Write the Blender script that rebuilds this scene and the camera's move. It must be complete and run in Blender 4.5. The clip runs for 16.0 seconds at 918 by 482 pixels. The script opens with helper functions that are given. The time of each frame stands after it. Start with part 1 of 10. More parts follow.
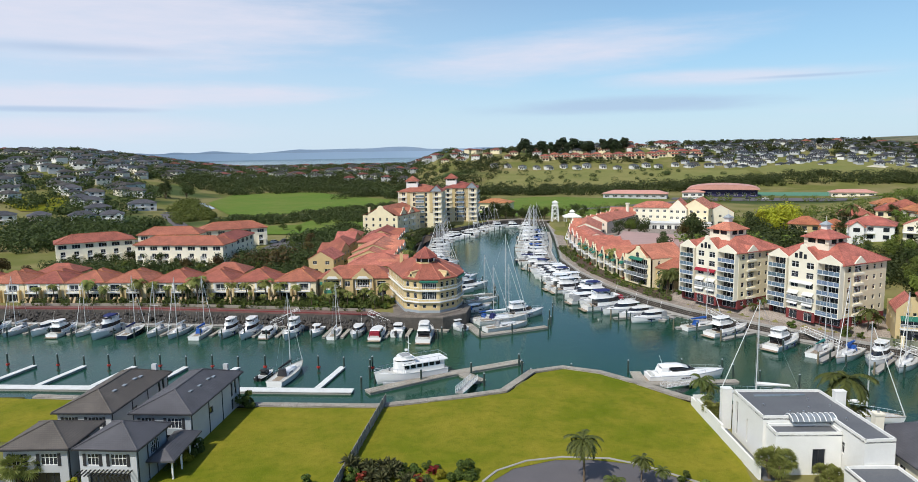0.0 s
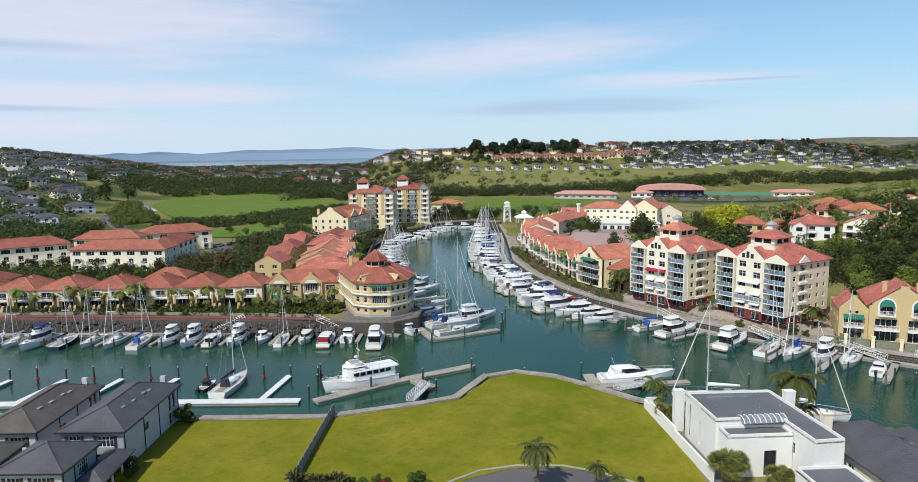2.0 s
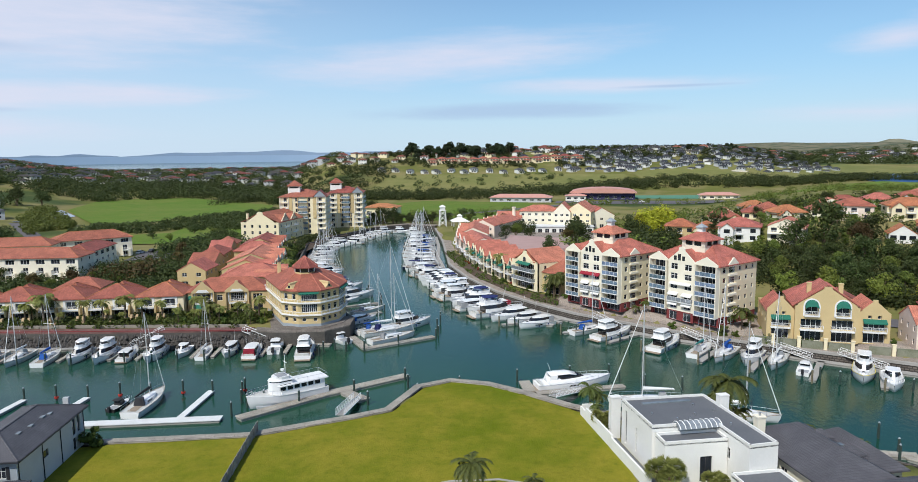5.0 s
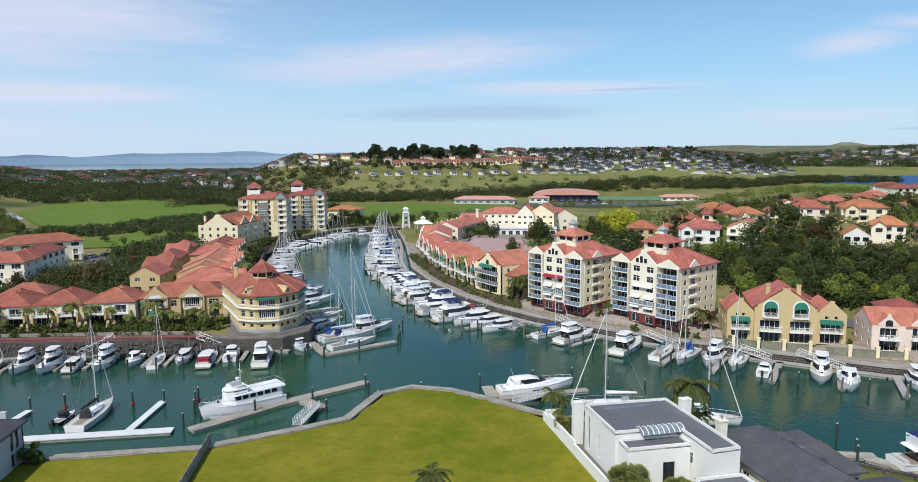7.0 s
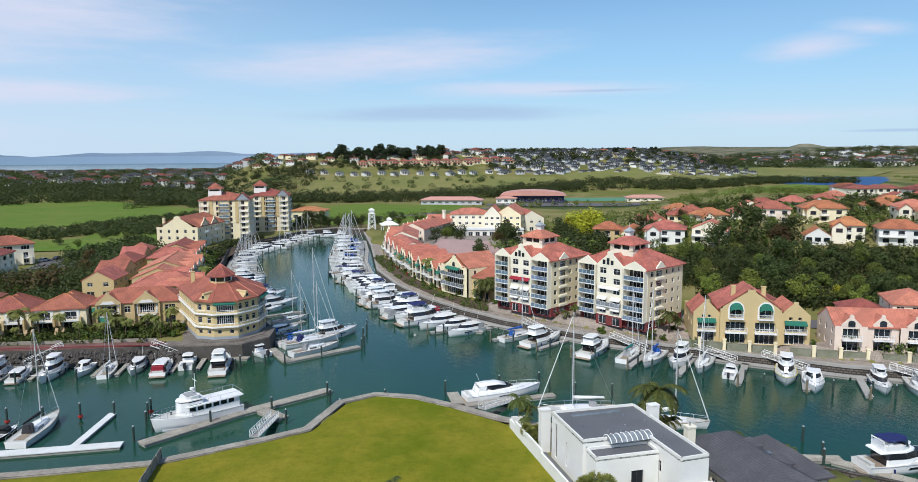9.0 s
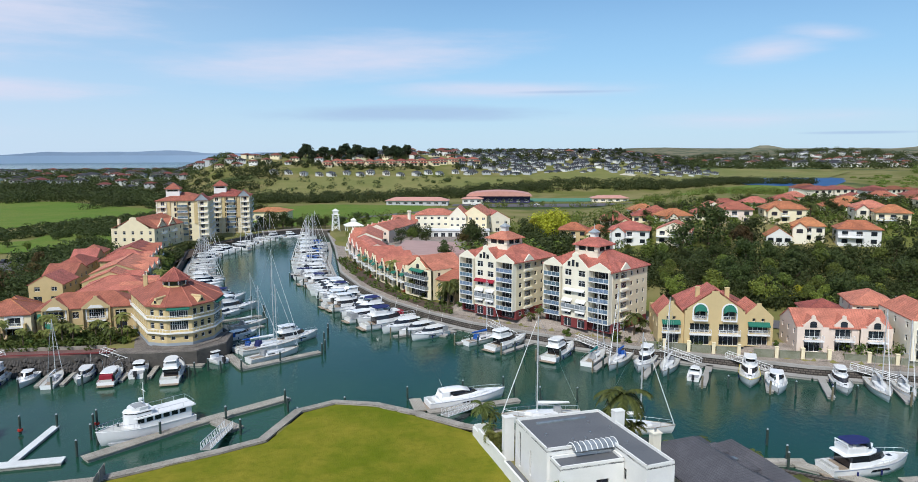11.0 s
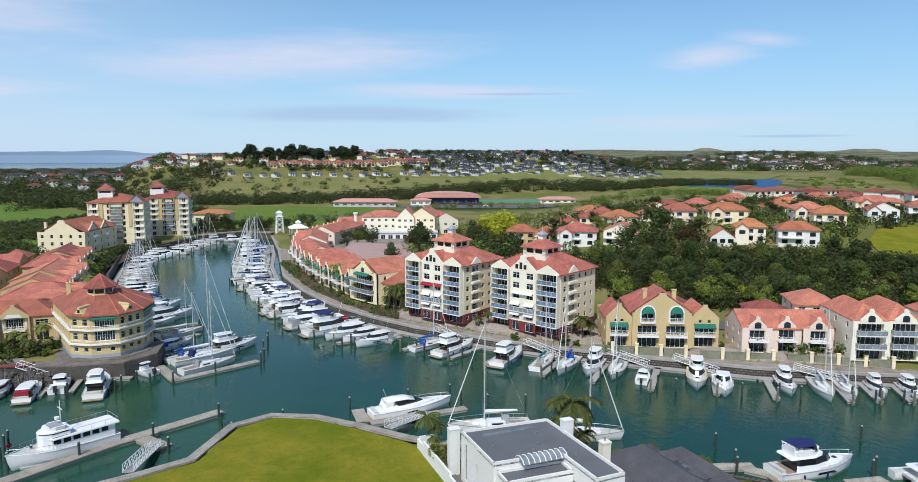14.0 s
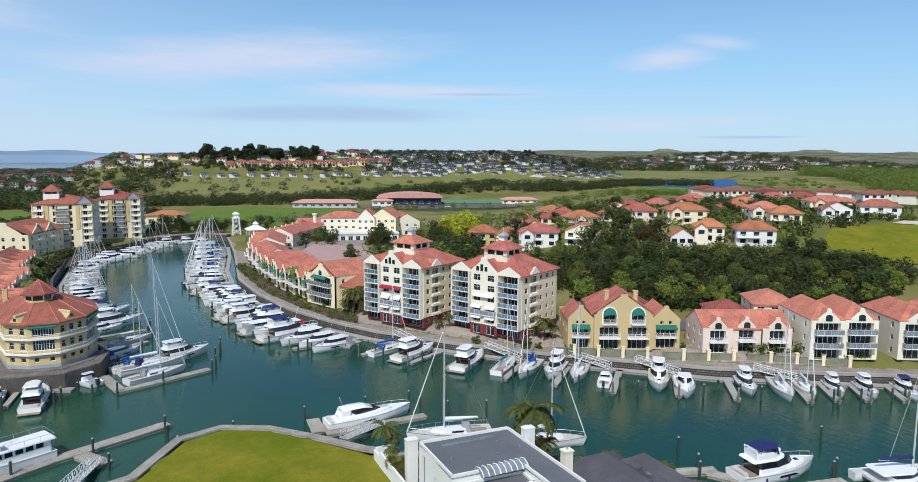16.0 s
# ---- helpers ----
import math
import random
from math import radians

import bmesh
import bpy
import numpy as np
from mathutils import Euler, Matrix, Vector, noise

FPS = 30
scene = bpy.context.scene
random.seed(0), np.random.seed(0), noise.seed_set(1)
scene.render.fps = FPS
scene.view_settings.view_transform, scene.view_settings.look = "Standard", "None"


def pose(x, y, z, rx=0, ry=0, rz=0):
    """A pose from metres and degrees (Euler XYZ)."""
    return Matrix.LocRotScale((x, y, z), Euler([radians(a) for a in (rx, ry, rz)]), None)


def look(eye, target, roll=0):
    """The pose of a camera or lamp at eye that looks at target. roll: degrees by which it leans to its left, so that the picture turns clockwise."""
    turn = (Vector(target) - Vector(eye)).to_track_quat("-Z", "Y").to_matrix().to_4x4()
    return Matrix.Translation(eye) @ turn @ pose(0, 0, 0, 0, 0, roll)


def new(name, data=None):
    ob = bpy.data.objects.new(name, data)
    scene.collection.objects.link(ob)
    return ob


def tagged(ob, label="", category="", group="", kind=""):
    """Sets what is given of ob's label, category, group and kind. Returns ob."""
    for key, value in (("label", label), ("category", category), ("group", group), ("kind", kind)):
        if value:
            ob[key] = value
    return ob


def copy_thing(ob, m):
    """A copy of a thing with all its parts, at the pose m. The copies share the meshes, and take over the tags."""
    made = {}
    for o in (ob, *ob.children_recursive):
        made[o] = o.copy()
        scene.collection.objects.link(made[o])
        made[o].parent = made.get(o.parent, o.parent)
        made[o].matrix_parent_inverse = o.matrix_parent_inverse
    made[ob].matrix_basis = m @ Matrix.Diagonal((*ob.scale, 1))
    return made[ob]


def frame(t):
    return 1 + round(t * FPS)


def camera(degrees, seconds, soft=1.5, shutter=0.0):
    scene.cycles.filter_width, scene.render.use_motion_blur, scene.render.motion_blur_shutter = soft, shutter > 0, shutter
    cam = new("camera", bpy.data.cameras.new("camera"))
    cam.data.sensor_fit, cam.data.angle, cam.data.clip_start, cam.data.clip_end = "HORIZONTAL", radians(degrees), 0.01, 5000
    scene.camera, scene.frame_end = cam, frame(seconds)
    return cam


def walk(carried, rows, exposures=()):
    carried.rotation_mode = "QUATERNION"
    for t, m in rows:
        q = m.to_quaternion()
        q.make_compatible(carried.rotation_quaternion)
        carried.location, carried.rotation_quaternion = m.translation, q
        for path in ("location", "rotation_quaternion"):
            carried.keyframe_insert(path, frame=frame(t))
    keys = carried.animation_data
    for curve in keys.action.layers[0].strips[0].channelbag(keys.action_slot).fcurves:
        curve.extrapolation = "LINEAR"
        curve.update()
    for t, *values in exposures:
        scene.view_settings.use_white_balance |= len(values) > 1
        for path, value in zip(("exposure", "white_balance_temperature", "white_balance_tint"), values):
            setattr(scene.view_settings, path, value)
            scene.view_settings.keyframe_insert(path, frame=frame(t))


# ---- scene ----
cam = camera(67.90, 16.0, 0.85)
# seconds, eye x, y, z, yaw, pitch, roll
ROWS = [
    (0.0, 0.00, 0.00, 46.03, -0.00, -7.64, -0.88),
    (0.5, 0.10, 0.71, 46.12, -0.97, -7.65, -0.87),
    (1.0, 0.28, 1.51, 46.08, -1.94, -7.62, -0.85),
    (1.5, 0.43, 2.24, 46.06, -2.97, -7.63, -0.82),
    (2.0, 0.56, 3.07, 46.04, -3.98, -7.64, -0.81),
    (2.5, 0.78, 3.83, 46.07, -5.01, -7.65, -0.82),
    (3.0, 0.95, 4.57, 46.02, -6.02, -7.62, -0.80),
    (3.5, 1.18, 5.19, 46.00, -6.93, -7.58, -0.76),
    (4.0, 1.41, 5.90, 45.92, -7.75, -7.52, -0.72),
    (6.5, 2.59, 8.72, 45.77, -11.57, -7.29, -0.45),
    (7.0, 2.88, 9.32, 45.85, -12.31, -7.30, -0.42),
    (7.5, 3.22, 10.07, 45.89, -13.02, -7.30, -0.39),
    (8.0, 3.55, 10.74, 45.93, -13.67, -7.29, -0.36),
    (8.5, 3.85, 11.51, 45.89, -14.35, -7.28, -0.34),
    (9.0, 4.22, 12.21, 45.93, -15.03, -7.28, -0.30),
    (11.5, 6.27, 15.67, 45.86, -18.53, -7.25, -0.05),
    (12.0, 6.56, 16.28, 45.83, -19.25, -7.23, -0.01),
    (12.5, 7.01, 16.87, 45.82, -19.92, -7.21, 0.04),
    (13.0, 7.43, 17.49, 45.77, -20.62, -7.19, 0.08),
    (13.5, 7.76, 18.12, 45.72, -21.29, -7.17, 0.13),
    (14.0, 8.25, 18.84, 45.72, -22.06, -7.16, 0.14),
    (14.5, 8.69, 19.58, 45.67, -22.76, -7.16, 0.17),
    (15.0, 9.35, 20.26, 45.69, -23.54, -7.13, 0.16),
    (15.5, 9.76, 20.94, 45.66, -24.29, -7.13, 0.20),
    (16.0, 10.30, 21.67, 45.65, -25.18, -7.13, 0.22),
]
walk(cam, [(t, pose(x, y, z, 90 + pitch, 0, yaw) @ pose(0, 0, 0, 0, 0, roll)) for t, x, y, z, yaw, pitch, roll in ROWS],
     ((0.0, 0.0, 6420, 10), (4.0, -0.03, 6280, 10), (9.0, -0.06, 6120, 10), (16.0, -0.08, 6020, 10)))

# ---- world, sun, exposure ----
SUN_AZ, SUN_EL = -141.0, 50.0
scene.view_settings.exposure = 0.0
sun_data = bpy.data.lights.new("sun", "SUN")
sun_data.energy, sun_data.angle, sun_data.color = 3.95, radians(0.6), (1.0, 0.95, 0.85)
sun = new("sun", sun_data)
sun_from = Vector((math.sin(radians(SUN_AZ)) * math.cos(radians(SUN_EL)), math.cos(radians(SUN_AZ)) * math.cos(radians(SUN_EL)), math.sin(radians(SUN_EL))))
sun.matrix_basis = look(sun_from * 300, (0, 0, 0))


class Nodes:
    """Short hand for building a node tree."""

    def __init__(self, tree):
        self.tree = tree
        tree.nodes.clear()

    def add(self, kind, **values):
        node = self.tree.nodes.new(kind)
        for key, value in values.items():
            node.inputs[key.replace("_", " ")].default_value = value
        return node

    def link(self, a, b):
        self.tree.links.new(a, b)

    def put(self, socket, value):
        if isinstance(value, bpy.types.NodeSocket):
            self.link(value, socket)
        else:
            socket.default_value = value

    def math(self, op, a, b=0.0, c=0.0, clamp=False):
        node = self.tree.nodes.new("ShaderNodeMath")
        node.operation, node.use_clamp = op, clamp
        for n, v in enumerate((a, b, c)):
            self.put(node.inputs[n], v)
        return node.outputs[0]

    def mix(self, k, a, b):
        node = self.tree.nodes.new("ShaderNodeMix")
        node.data_type = "RGBA"
        self.put(node.inputs[0], k)
        self.put(node.inputs[6], a)
        self.put(node.inputs[7], b)
        return node.outputs[2]

    def noise(self, vector, scale, detail=4.0, rough=0.55):
        node = self.tree.nodes.new("ShaderNodeTexNoise")
        node.inputs["Scale"].default_value, node.inputs["Detail"].default_value, node.inputs["Roughness"].default_value = scale, detail, rough
        if vector is not None:
            self.link(vector, node.inputs["Vector"])
        return node.outputs["Fac"]

    def steps(self, value, low, high):
        node = self.tree.nodes.new("ShaderNodeMapRange")
        node.interpolation_type = "SMOOTHSTEP"
        self.put(node.inputs[0], value)
        node.inputs[1].default_value, node.inputs[2].default_value = low, high
        return node.outputs[0]


def rgb(c):
    return (c[0], c[1], c[2], 1.0)


world = bpy.data.worlds.new("sky")
scene.world = world
world.use_nodes = True
N = Nodes(world.node_tree)
sky = N.tree.nodes.new("ShaderNodeTexSky")
sky.sky_type, sky.sun_disc = "NISHITA", False
sky.sun_elevation, sky.sun_rotation = radians(SUN_EL), radians(SUN_AZ)
sky.altitude, sky.air_density, sky.dust_density, sky.ozone_density = 50, 1.0, 0.6, 1.3
coord = N.tree.nodes.new("ShaderNodeTexCoord")
split = N.tree.nodes.new("ShaderNodeSeparateXYZ")
N.link(coord.outputs["Generated"], split.inputs[0])
# bearing and height of the looked-at sky, in degrees
bearing = N.math("MULTIPLY", N.math("ARCTAN2", split.outputs[0], split.outputs[1]), 57.2958)
height = N.math("MULTIPLY", N.math("ARCSINE", split.outputs[2]), 57.2958)
spread = N.tree.nodes.new("ShaderNodeCombineXYZ")
N.link(N.math("MULTIPLY", bearing, 0.055), spread.inputs[0])
N.link(N.math("MULTIPLY", height, 0.35), spread.inputs[1])
wisps = N.noise(spread.outputs[0], 1.6, 7.0, 0.6)
fine = N.noise(spread.outputs[0], 5.0, 6.0, 0.62)


def cloud(az, el, wide, high, lean=0.0):
    """A soft bank of cloud round one bearing and height; its rim is torn by the noise."""
    dx = N.math("DIVIDE", N.math("SUBTRACT", bearing, az), wide)
    dy = N.math("DIVIDE", N.math("SUBTRACT", N.math("SUBTRACT", height, el), N.math("MULTIPLY", N.math("SUBTRACT", bearing, az), lean)), high)
    r = N.math("SQRT", N.math("ADD", N.math("MULTIPLY", dx, dx), N.math("MULTIPLY", dy, dy)))
    body = N.math("SUBTRACT", 1.0, r)
    return N.math("ADD", body, N.math("MULTIPLY", N.math("SUBTRACT", wisps, 0.5), 1.25))


def banks(rows):
    total = None
    for az, el, wide, high, lean, low, top in rows:
        k = N.steps(cloud(az, el, wide, high, lean), low, top)
        total = k if total is None else N.math("MAXIMUM", total, k)
    return total


white_k = banks(((8.0, 7.5, 15, 1.9, 0.08, -0.25, 0.8), (-27, 9.9, 23, 3.8, 0.0, -0.15, 0.6), (-25, 4.3, 18, 1.1, 0.02, -0.15, 0.6), (42, 7.6, 5, 1.3, 0.10, 0.0, 1.1),
                 (45.5, 8.6, 4, 0.8, -0.12, 0.0, 1.2), (22, 5.2, 12, 0.8, 0.0, -0.2, 1.0), (-30, 1.9, 16, 1.2, 0.0, -0.1, 1.0), (40, 2.6, 16, 1.0, 0.0, 0.0, 1.6)))
grey_k = banks(((13.5, 3.3, 11, 0.7, 0.01, -0.3, 0.6), (-31, 3.3, 10, 0.3, 0.0, 0.0, 0.9), (48, 1.5, 5, 0.16, 0.0, 0.0, 0.9), (27, 5.0, 6, 0.18, 0.0, 0.0, 0.9), (-29, 7.6, 12, 0.7, 0.0, 0.1, 1.0)))
shade = N.math("MULTIPLY", grey_k, 0.7)
clear = N.tree.nodes.new("ShaderNodeVectorMath")
clear.operation = "MULTIPLY"
clear.inputs[1].default_value = (0.84, 1.04, 1.16)
N.link(sky.outputs[0], clear.inputs[0])
haze = N.mix(N.steps(height, 0.0, 8.0), (5.9, 7.5, 8.7, 1), (4.0, 6.6, 9.0, 1))
base = N.mix(N.math("MULTIPLY", N.steps(height, 18.0, -1.0), 0.85), clear.outputs[0], haze)
veil_k = N.math("MULTIPLY", N.steps(bearing, 22.0, -46.0), 0.6)
base = N.mix(veil_k, base, (6.7, 7.5, 8.9, 1))
cover = N.math("MULTIPLY", white_k, N.math("ADD", 0.45, N.math("MULTIPLY", fine, 0.5)), clamp=True)
clouds = N.mix(cover, base, (7.4, 7.35, 8.4, 1))
clouds = N.mix(shade, clouds, (4.2, 5.5, 7.4, 1))
back = N.add("ShaderNodeBackground", Strength=0.105)
N.link(clouds, back.inputs["Color"])
N.link(back.outputs[0], N.add("ShaderNodeOutputWorld").inputs[0])


# ---- materials ----
MATS = {}


def material(name, color, rough=0.7, second=None, patch=0.6, grain=6.0, vary=0.25, bump=0.15, bump_size=12.0, metal=0.0, spec=0.5, each=0.0, coat=0.0):
    """Paint, plaster, stone and the like: two scales of change in colour, a fine relief, and a change from piece to piece."""
    m = bpy.data.materials.new(name)
    m.use_nodes = True
    n = Nodes(m.node_tree)
    out, shader = n.add("ShaderNodeOutputMaterial"), n.add("ShaderNodeBsdfPrincipled", Roughness=rough, Metallic=metal)
    shader.inputs["Specular IOR Level"].default_value = spec
    shader.inputs["Coat Weight"].default_value = coat
    n.link(shader.outputs[0], out.inputs[0])
    place = n.tree.nodes.new("ShaderNodeNewGeometry").outputs["Position"]
    dark = second or tuple(c * (1 - vary) for c in color)
    large, small = n.noise(place, patch, 4), n.noise(place, grain, 5)
    k = n.math("ADD", n.math("MULTIPLY", n.steps(large, 0.35, 0.68), 0.6), n.math("MULTIPLY", n.steps(small, 0.3, 0.7), 0.4))
    paint = n.mix(k, rgb(color), rgb(dark))
    if each:
        info = n.tree.nodes.new("ShaderNodeObjectInfo").outputs["Random"]
        hsv = n.tree.nodes.new("ShaderNodeHueSaturation")
        n.link(n.math("ADD", 1 - each, n.math("MULTIPLY", info, 2 * each)), hsv.inputs["Value"])
        n.link(n.math("ADD", 0.5 - each * 0.08, n.math("MULTIPLY", info, each * 0.16)), hsv.inputs["Hue"])
        n.link(paint, hsv.inputs["Color"])
        paint = hsv.outputs[0]
    n.link(paint, shader.inputs["Base Color"])
    n.link(n.math("ADD", rough - 0.08, n.math("MULTIPLY", small, 0.16), clamp=True), shader.inputs["Roughness"])
    if bump:
        node = n.add("ShaderNodeBump", Strength=bump, Distance=0.05)
        n.link(n.noise(place, bump_size, 4), node.inputs["Height"])
        n.link(node.outputs[0], shader.inputs["Normal"])
    MATS[name] = m
    return m


def courses(name, color, dark, rough, long_, high, joint=0.08, each=0.12, bump=0.5, shift=0.5, mortar=None):
    """Tiles, planks or stones laid in rows, by the surface's own metres."""
    m = bpy.data.materials.new(name)
    m.use_nodes = True
    n = Nodes(m.node_tree)
    out, shader = n.add("ShaderNodeOutputMaterial"), n.add("ShaderNodeBsdfPrincipled", Roughness=rough)
    n.link(shader.outputs[0], out.inputs[0])
    uv = n.tree.nodes.new("ShaderNodeUVMap").outputs[0]
    brick = n.tree.nodes.new("ShaderNodeTexBrick")
    brick.offset = shift
    n.link(uv, brick.inputs["Vector"])
    for key, value in (("Scale", 1.0), ("Mortar Size", joint), ("Mortar Smooth", 0.4), ("Brick Width", long_), ("Row Height", high), ("Bias", 0.0)):
        brick.inputs[key].default_value = value
    brick.inputs["Color1"].default_value, brick.inputs["Color2"].default_value = rgb(color), rgb(dark)
    brick.inputs["Mortar"].default_value = rgb(mortar or tuple(c * 0.55 for c in dark))
    place = n.tree.nodes.new("ShaderNodeNewGeometry").outputs["Position"]
    stain = n.noise(place, 0.35, 5)
    hsv = n.tree.nodes.new("ShaderNodeHueSaturation")
    info = n.tree.nodes.new("ShaderNodeObjectInfo").outputs["Random"]
    n.link(n.math("ADD", n.math("MULTIPLY", n.steps(stain, 0.3, 0.7), 0.36), n.math("ADD", 0.78 - each, n.math("MULTIPLY", info, 2 * each))), hsv.inputs["Value"])
    n.link(n.math("ADD", 0.5 - each * 0.06, n.math("MULTIPLY", info, each * 0.12)), hsv.inputs["Hue"])
    n.link(brick.outputs["Color"], hsv.inputs["Color"])
    n.link(hsv.outputs[0], shader.inputs["Base Color"])
    node = n.add("ShaderNodeBump", Strength=bump, Distance=0.06)
    n.link(n.math("SUBTRACT", n.noise(place, 9.0, 3), brick.outputs["Fac"]), node.inputs["Height"])
    n.link(node.outputs[0], shader.inputs["Normal"])
    MATS[name] = m
    return m


def foliage(name, color, dark, each=0.25):
    m = bpy.data.materials.new(name)
    m.use_nodes = True
    n = Nodes(m.node_tree)
    out, shader = n.add("ShaderNodeOutputMaterial"), n.add("ShaderNodeBsdfPrincipled", Roughness=0.6)
    shader.inputs["Specular IOR Level"].default_value = 0.25
    geo = n.tree.nodes.new("ShaderNodeNewGeometry")
    info = n.tree.nodes.new("ShaderNodeObjectInfo").outputs["Random"]
    island = geo.outputs["Random Per Island"]
    hsv = n.tree.nodes.new("ShaderNodeHueSaturation")
    n.link(n.math("ADD", 1 - each, n.math("MULTIPLY", info, 2 * each)), hsv.inputs["Value"])
    n.link(n.math("ADD", 0.485, n.math("MULTIPLY", info, 0.03)), hsv.inputs["Hue"])
    n.link(n.mix(n.math("ADD", n.math("MULTIPLY", island, 0.7), n.math("MULTIPLY", n.noise(geo.outputs["Position"], 0.3, 3), 0.3)), rgb(dark), rgb(color)), hsv.inputs["Color"])
    n.link(hsv.outputs[0], shader.inputs["Base Color"])
    thin = n.add("ShaderNodeBsdfTranslucent")
    n.link(hsv.outputs[0], thin.inputs["Color"])
    both = n.add("ShaderNodeMixShader", Fac=0.25)
    n.link(shader.outputs[0], both.inputs[1])
    n.link(thin.outputs[0], both.inputs[2])
    n.link(both.outputs[0], out.inputs[0])
    MATS[name] = m
    return m


def water_material(name, deep, shallow, rough=0.11):
    m = bpy.data.materials.new(name)
    m.use_nodes = True
    n = Nodes(m.node_tree)
    out, shader = n.add("ShaderNodeOutputMaterial"), n.add("ShaderNodeBsdfPrincipled", Roughness=rough, IOR=1.33)
    n.link(shader.outputs[0], out.inputs[0])
    place = n.tree.nodes.new("ShaderNodeNewGeometry").outputs["Position"]
    k = n.steps(n.noise(place, 0.012, 4), 0.35, 0.7)
    n.link(n.mix(k, rgb(deep), rgb(shallow)), shader.inputs["Base Color"])
    flat = n.tree.nodes.new("ShaderNodeVectorMath")
    flat.operation = "MULTIPLY"
    flat.inputs[1].default_value = (1.0, 0.55, 1.0)
    n.link(place, flat.inputs[0])
    waves = n.math("ADD", n.math("MULTIPLY", n.noise(flat.outputs[0], 0.9, 5, 0.6), 0.7), n.math("MULTIPLY", n.noise(flat.outputs[0], 0.13, 3), 0.6))
    node = n.add("ShaderNodeBump", Strength=0.32, Distance=0.22)
    n.link(waves, node.inputs["Height"])
    n.link(node.outputs[0], shader.inputs["Normal"])
    MATS[name] = m
    return m


def grass_material(name, color, dry, patch=0.05, streak=0.0):
    """Turf: broad sunny and dry patches, mowing-scale mottling and small worn spots."""
    m = bpy.data.materials.new(name)
    m.use_nodes = True
    n = Nodes(m.node_tree)
    out, shader = n.add("ShaderNodeOutputMaterial"), n.add("ShaderNodeBsdfPrincipled", Roughness=0.92)
    shader.inputs["Specular IOR Level"].default_value = 0.1
    n.link(shader.outputs[0], out.inputs[0])
    place = n.tree.nodes.new("ShaderNodeNewGeometry").outputs["Position"]
    broad, mottle, spots, blades = n.noise(place, patch, 3), n.noise(place, patch * 5, 4), n.noise(place, 0.9, 3, 0.7), n.noise(place, 9.0, 3)
    tint = n.mix(n.steps(n.math("ADD", n.math("MULTIPLY", broad, 0.6), n.math("MULTIPLY", mottle, 0.4)), 0.30, 0.70), rgb(color), rgb(dry))
    tint = n.mix(n.math("MULTIPLY", n.steps(spots, 0.42, 0.8), 0.4), tint, rgb(tuple(c * 0.55 for c in color)))
    tint = n.mix(n.math("MULTIPLY", n.steps(blades, 0.35, 0.75), 0.42), tint, rgb(tuple(c * 0.6 for c in color)))
    n.link(tint, shader.inputs["Base Color"])
    node = n.add("ShaderNodeBump", Strength=0.6, Distance=0.12)
    n.link(n.math("ADD", n.noise(place, 5.0, 4), mottle), node.inputs["Height"])
    n.link(node.outputs[0], shader.inputs["Normal"])
    MATS[name] = m
    return m


def ground_material(name):
    """Open country: meadow, dry pasture and scrub by large patches."""
    m = bpy.data.materials.new(name)
    m.use_nodes = True
    n = Nodes(m.node_tree)
    out, shader = n.add("ShaderNodeOutputMaterial"), n.add("ShaderNodeBsdfPrincipled", Roughness=0.92)
    shader.inputs["Specular IOR Level"].default_value = 0.12
    n.link(shader.outputs[0], out.inputs[0])
    place = n.tree.nodes.new("ShaderNodeNewGeometry").outputs["Position"]
    a, b, c = n.noise(place, 0.006, 4), n.noise(place, 0.03, 5), n.noise(place, 0.6, 5)
    turf = n.mix(n.steps(b, 0.35, 0.65), (0.13, 0.138, 0.034, 1), (0.22, 0.19, 0.078, 1))
    scrub = n.mix(c, (0.03, 0.055, 0.014, 1), (0.075, 0.10, 0.03, 1))
    span = n.tree.nodes.new("ShaderNodeVectorMath")
    span.operation = "LENGTH"
    n.link(place, span.inputs[0])
    near_cover = n.mix(n.steps(a, 0.56, 0.62), turf, scrub)
    downs = n.mix(n.steps(b, 0.4, 0.6), (0.20, 0.175, 0.11, 1), (0.075, 0.095, 0.055, 1))
    n.link(n.mix(n.steps(span.outputs["Value"], 1350.0, 1700.0), near_cover, downs), shader.inputs["Base Color"])
    node = n.add("ShaderNodeBump", Strength=0.4, Distance=0.3)
    n.link(c, node.inputs["Height"])
    n.link(node.outputs[0], shader.inputs["Normal"])
    MATS[name] = m
    return m


def glass_material(name, tint, rough=0.04):
    m = material(name, tint, rough, None, 0.4, 1.5, 0.5, 0.05, 3.0, spec=0.8, each=0.3)
    return m


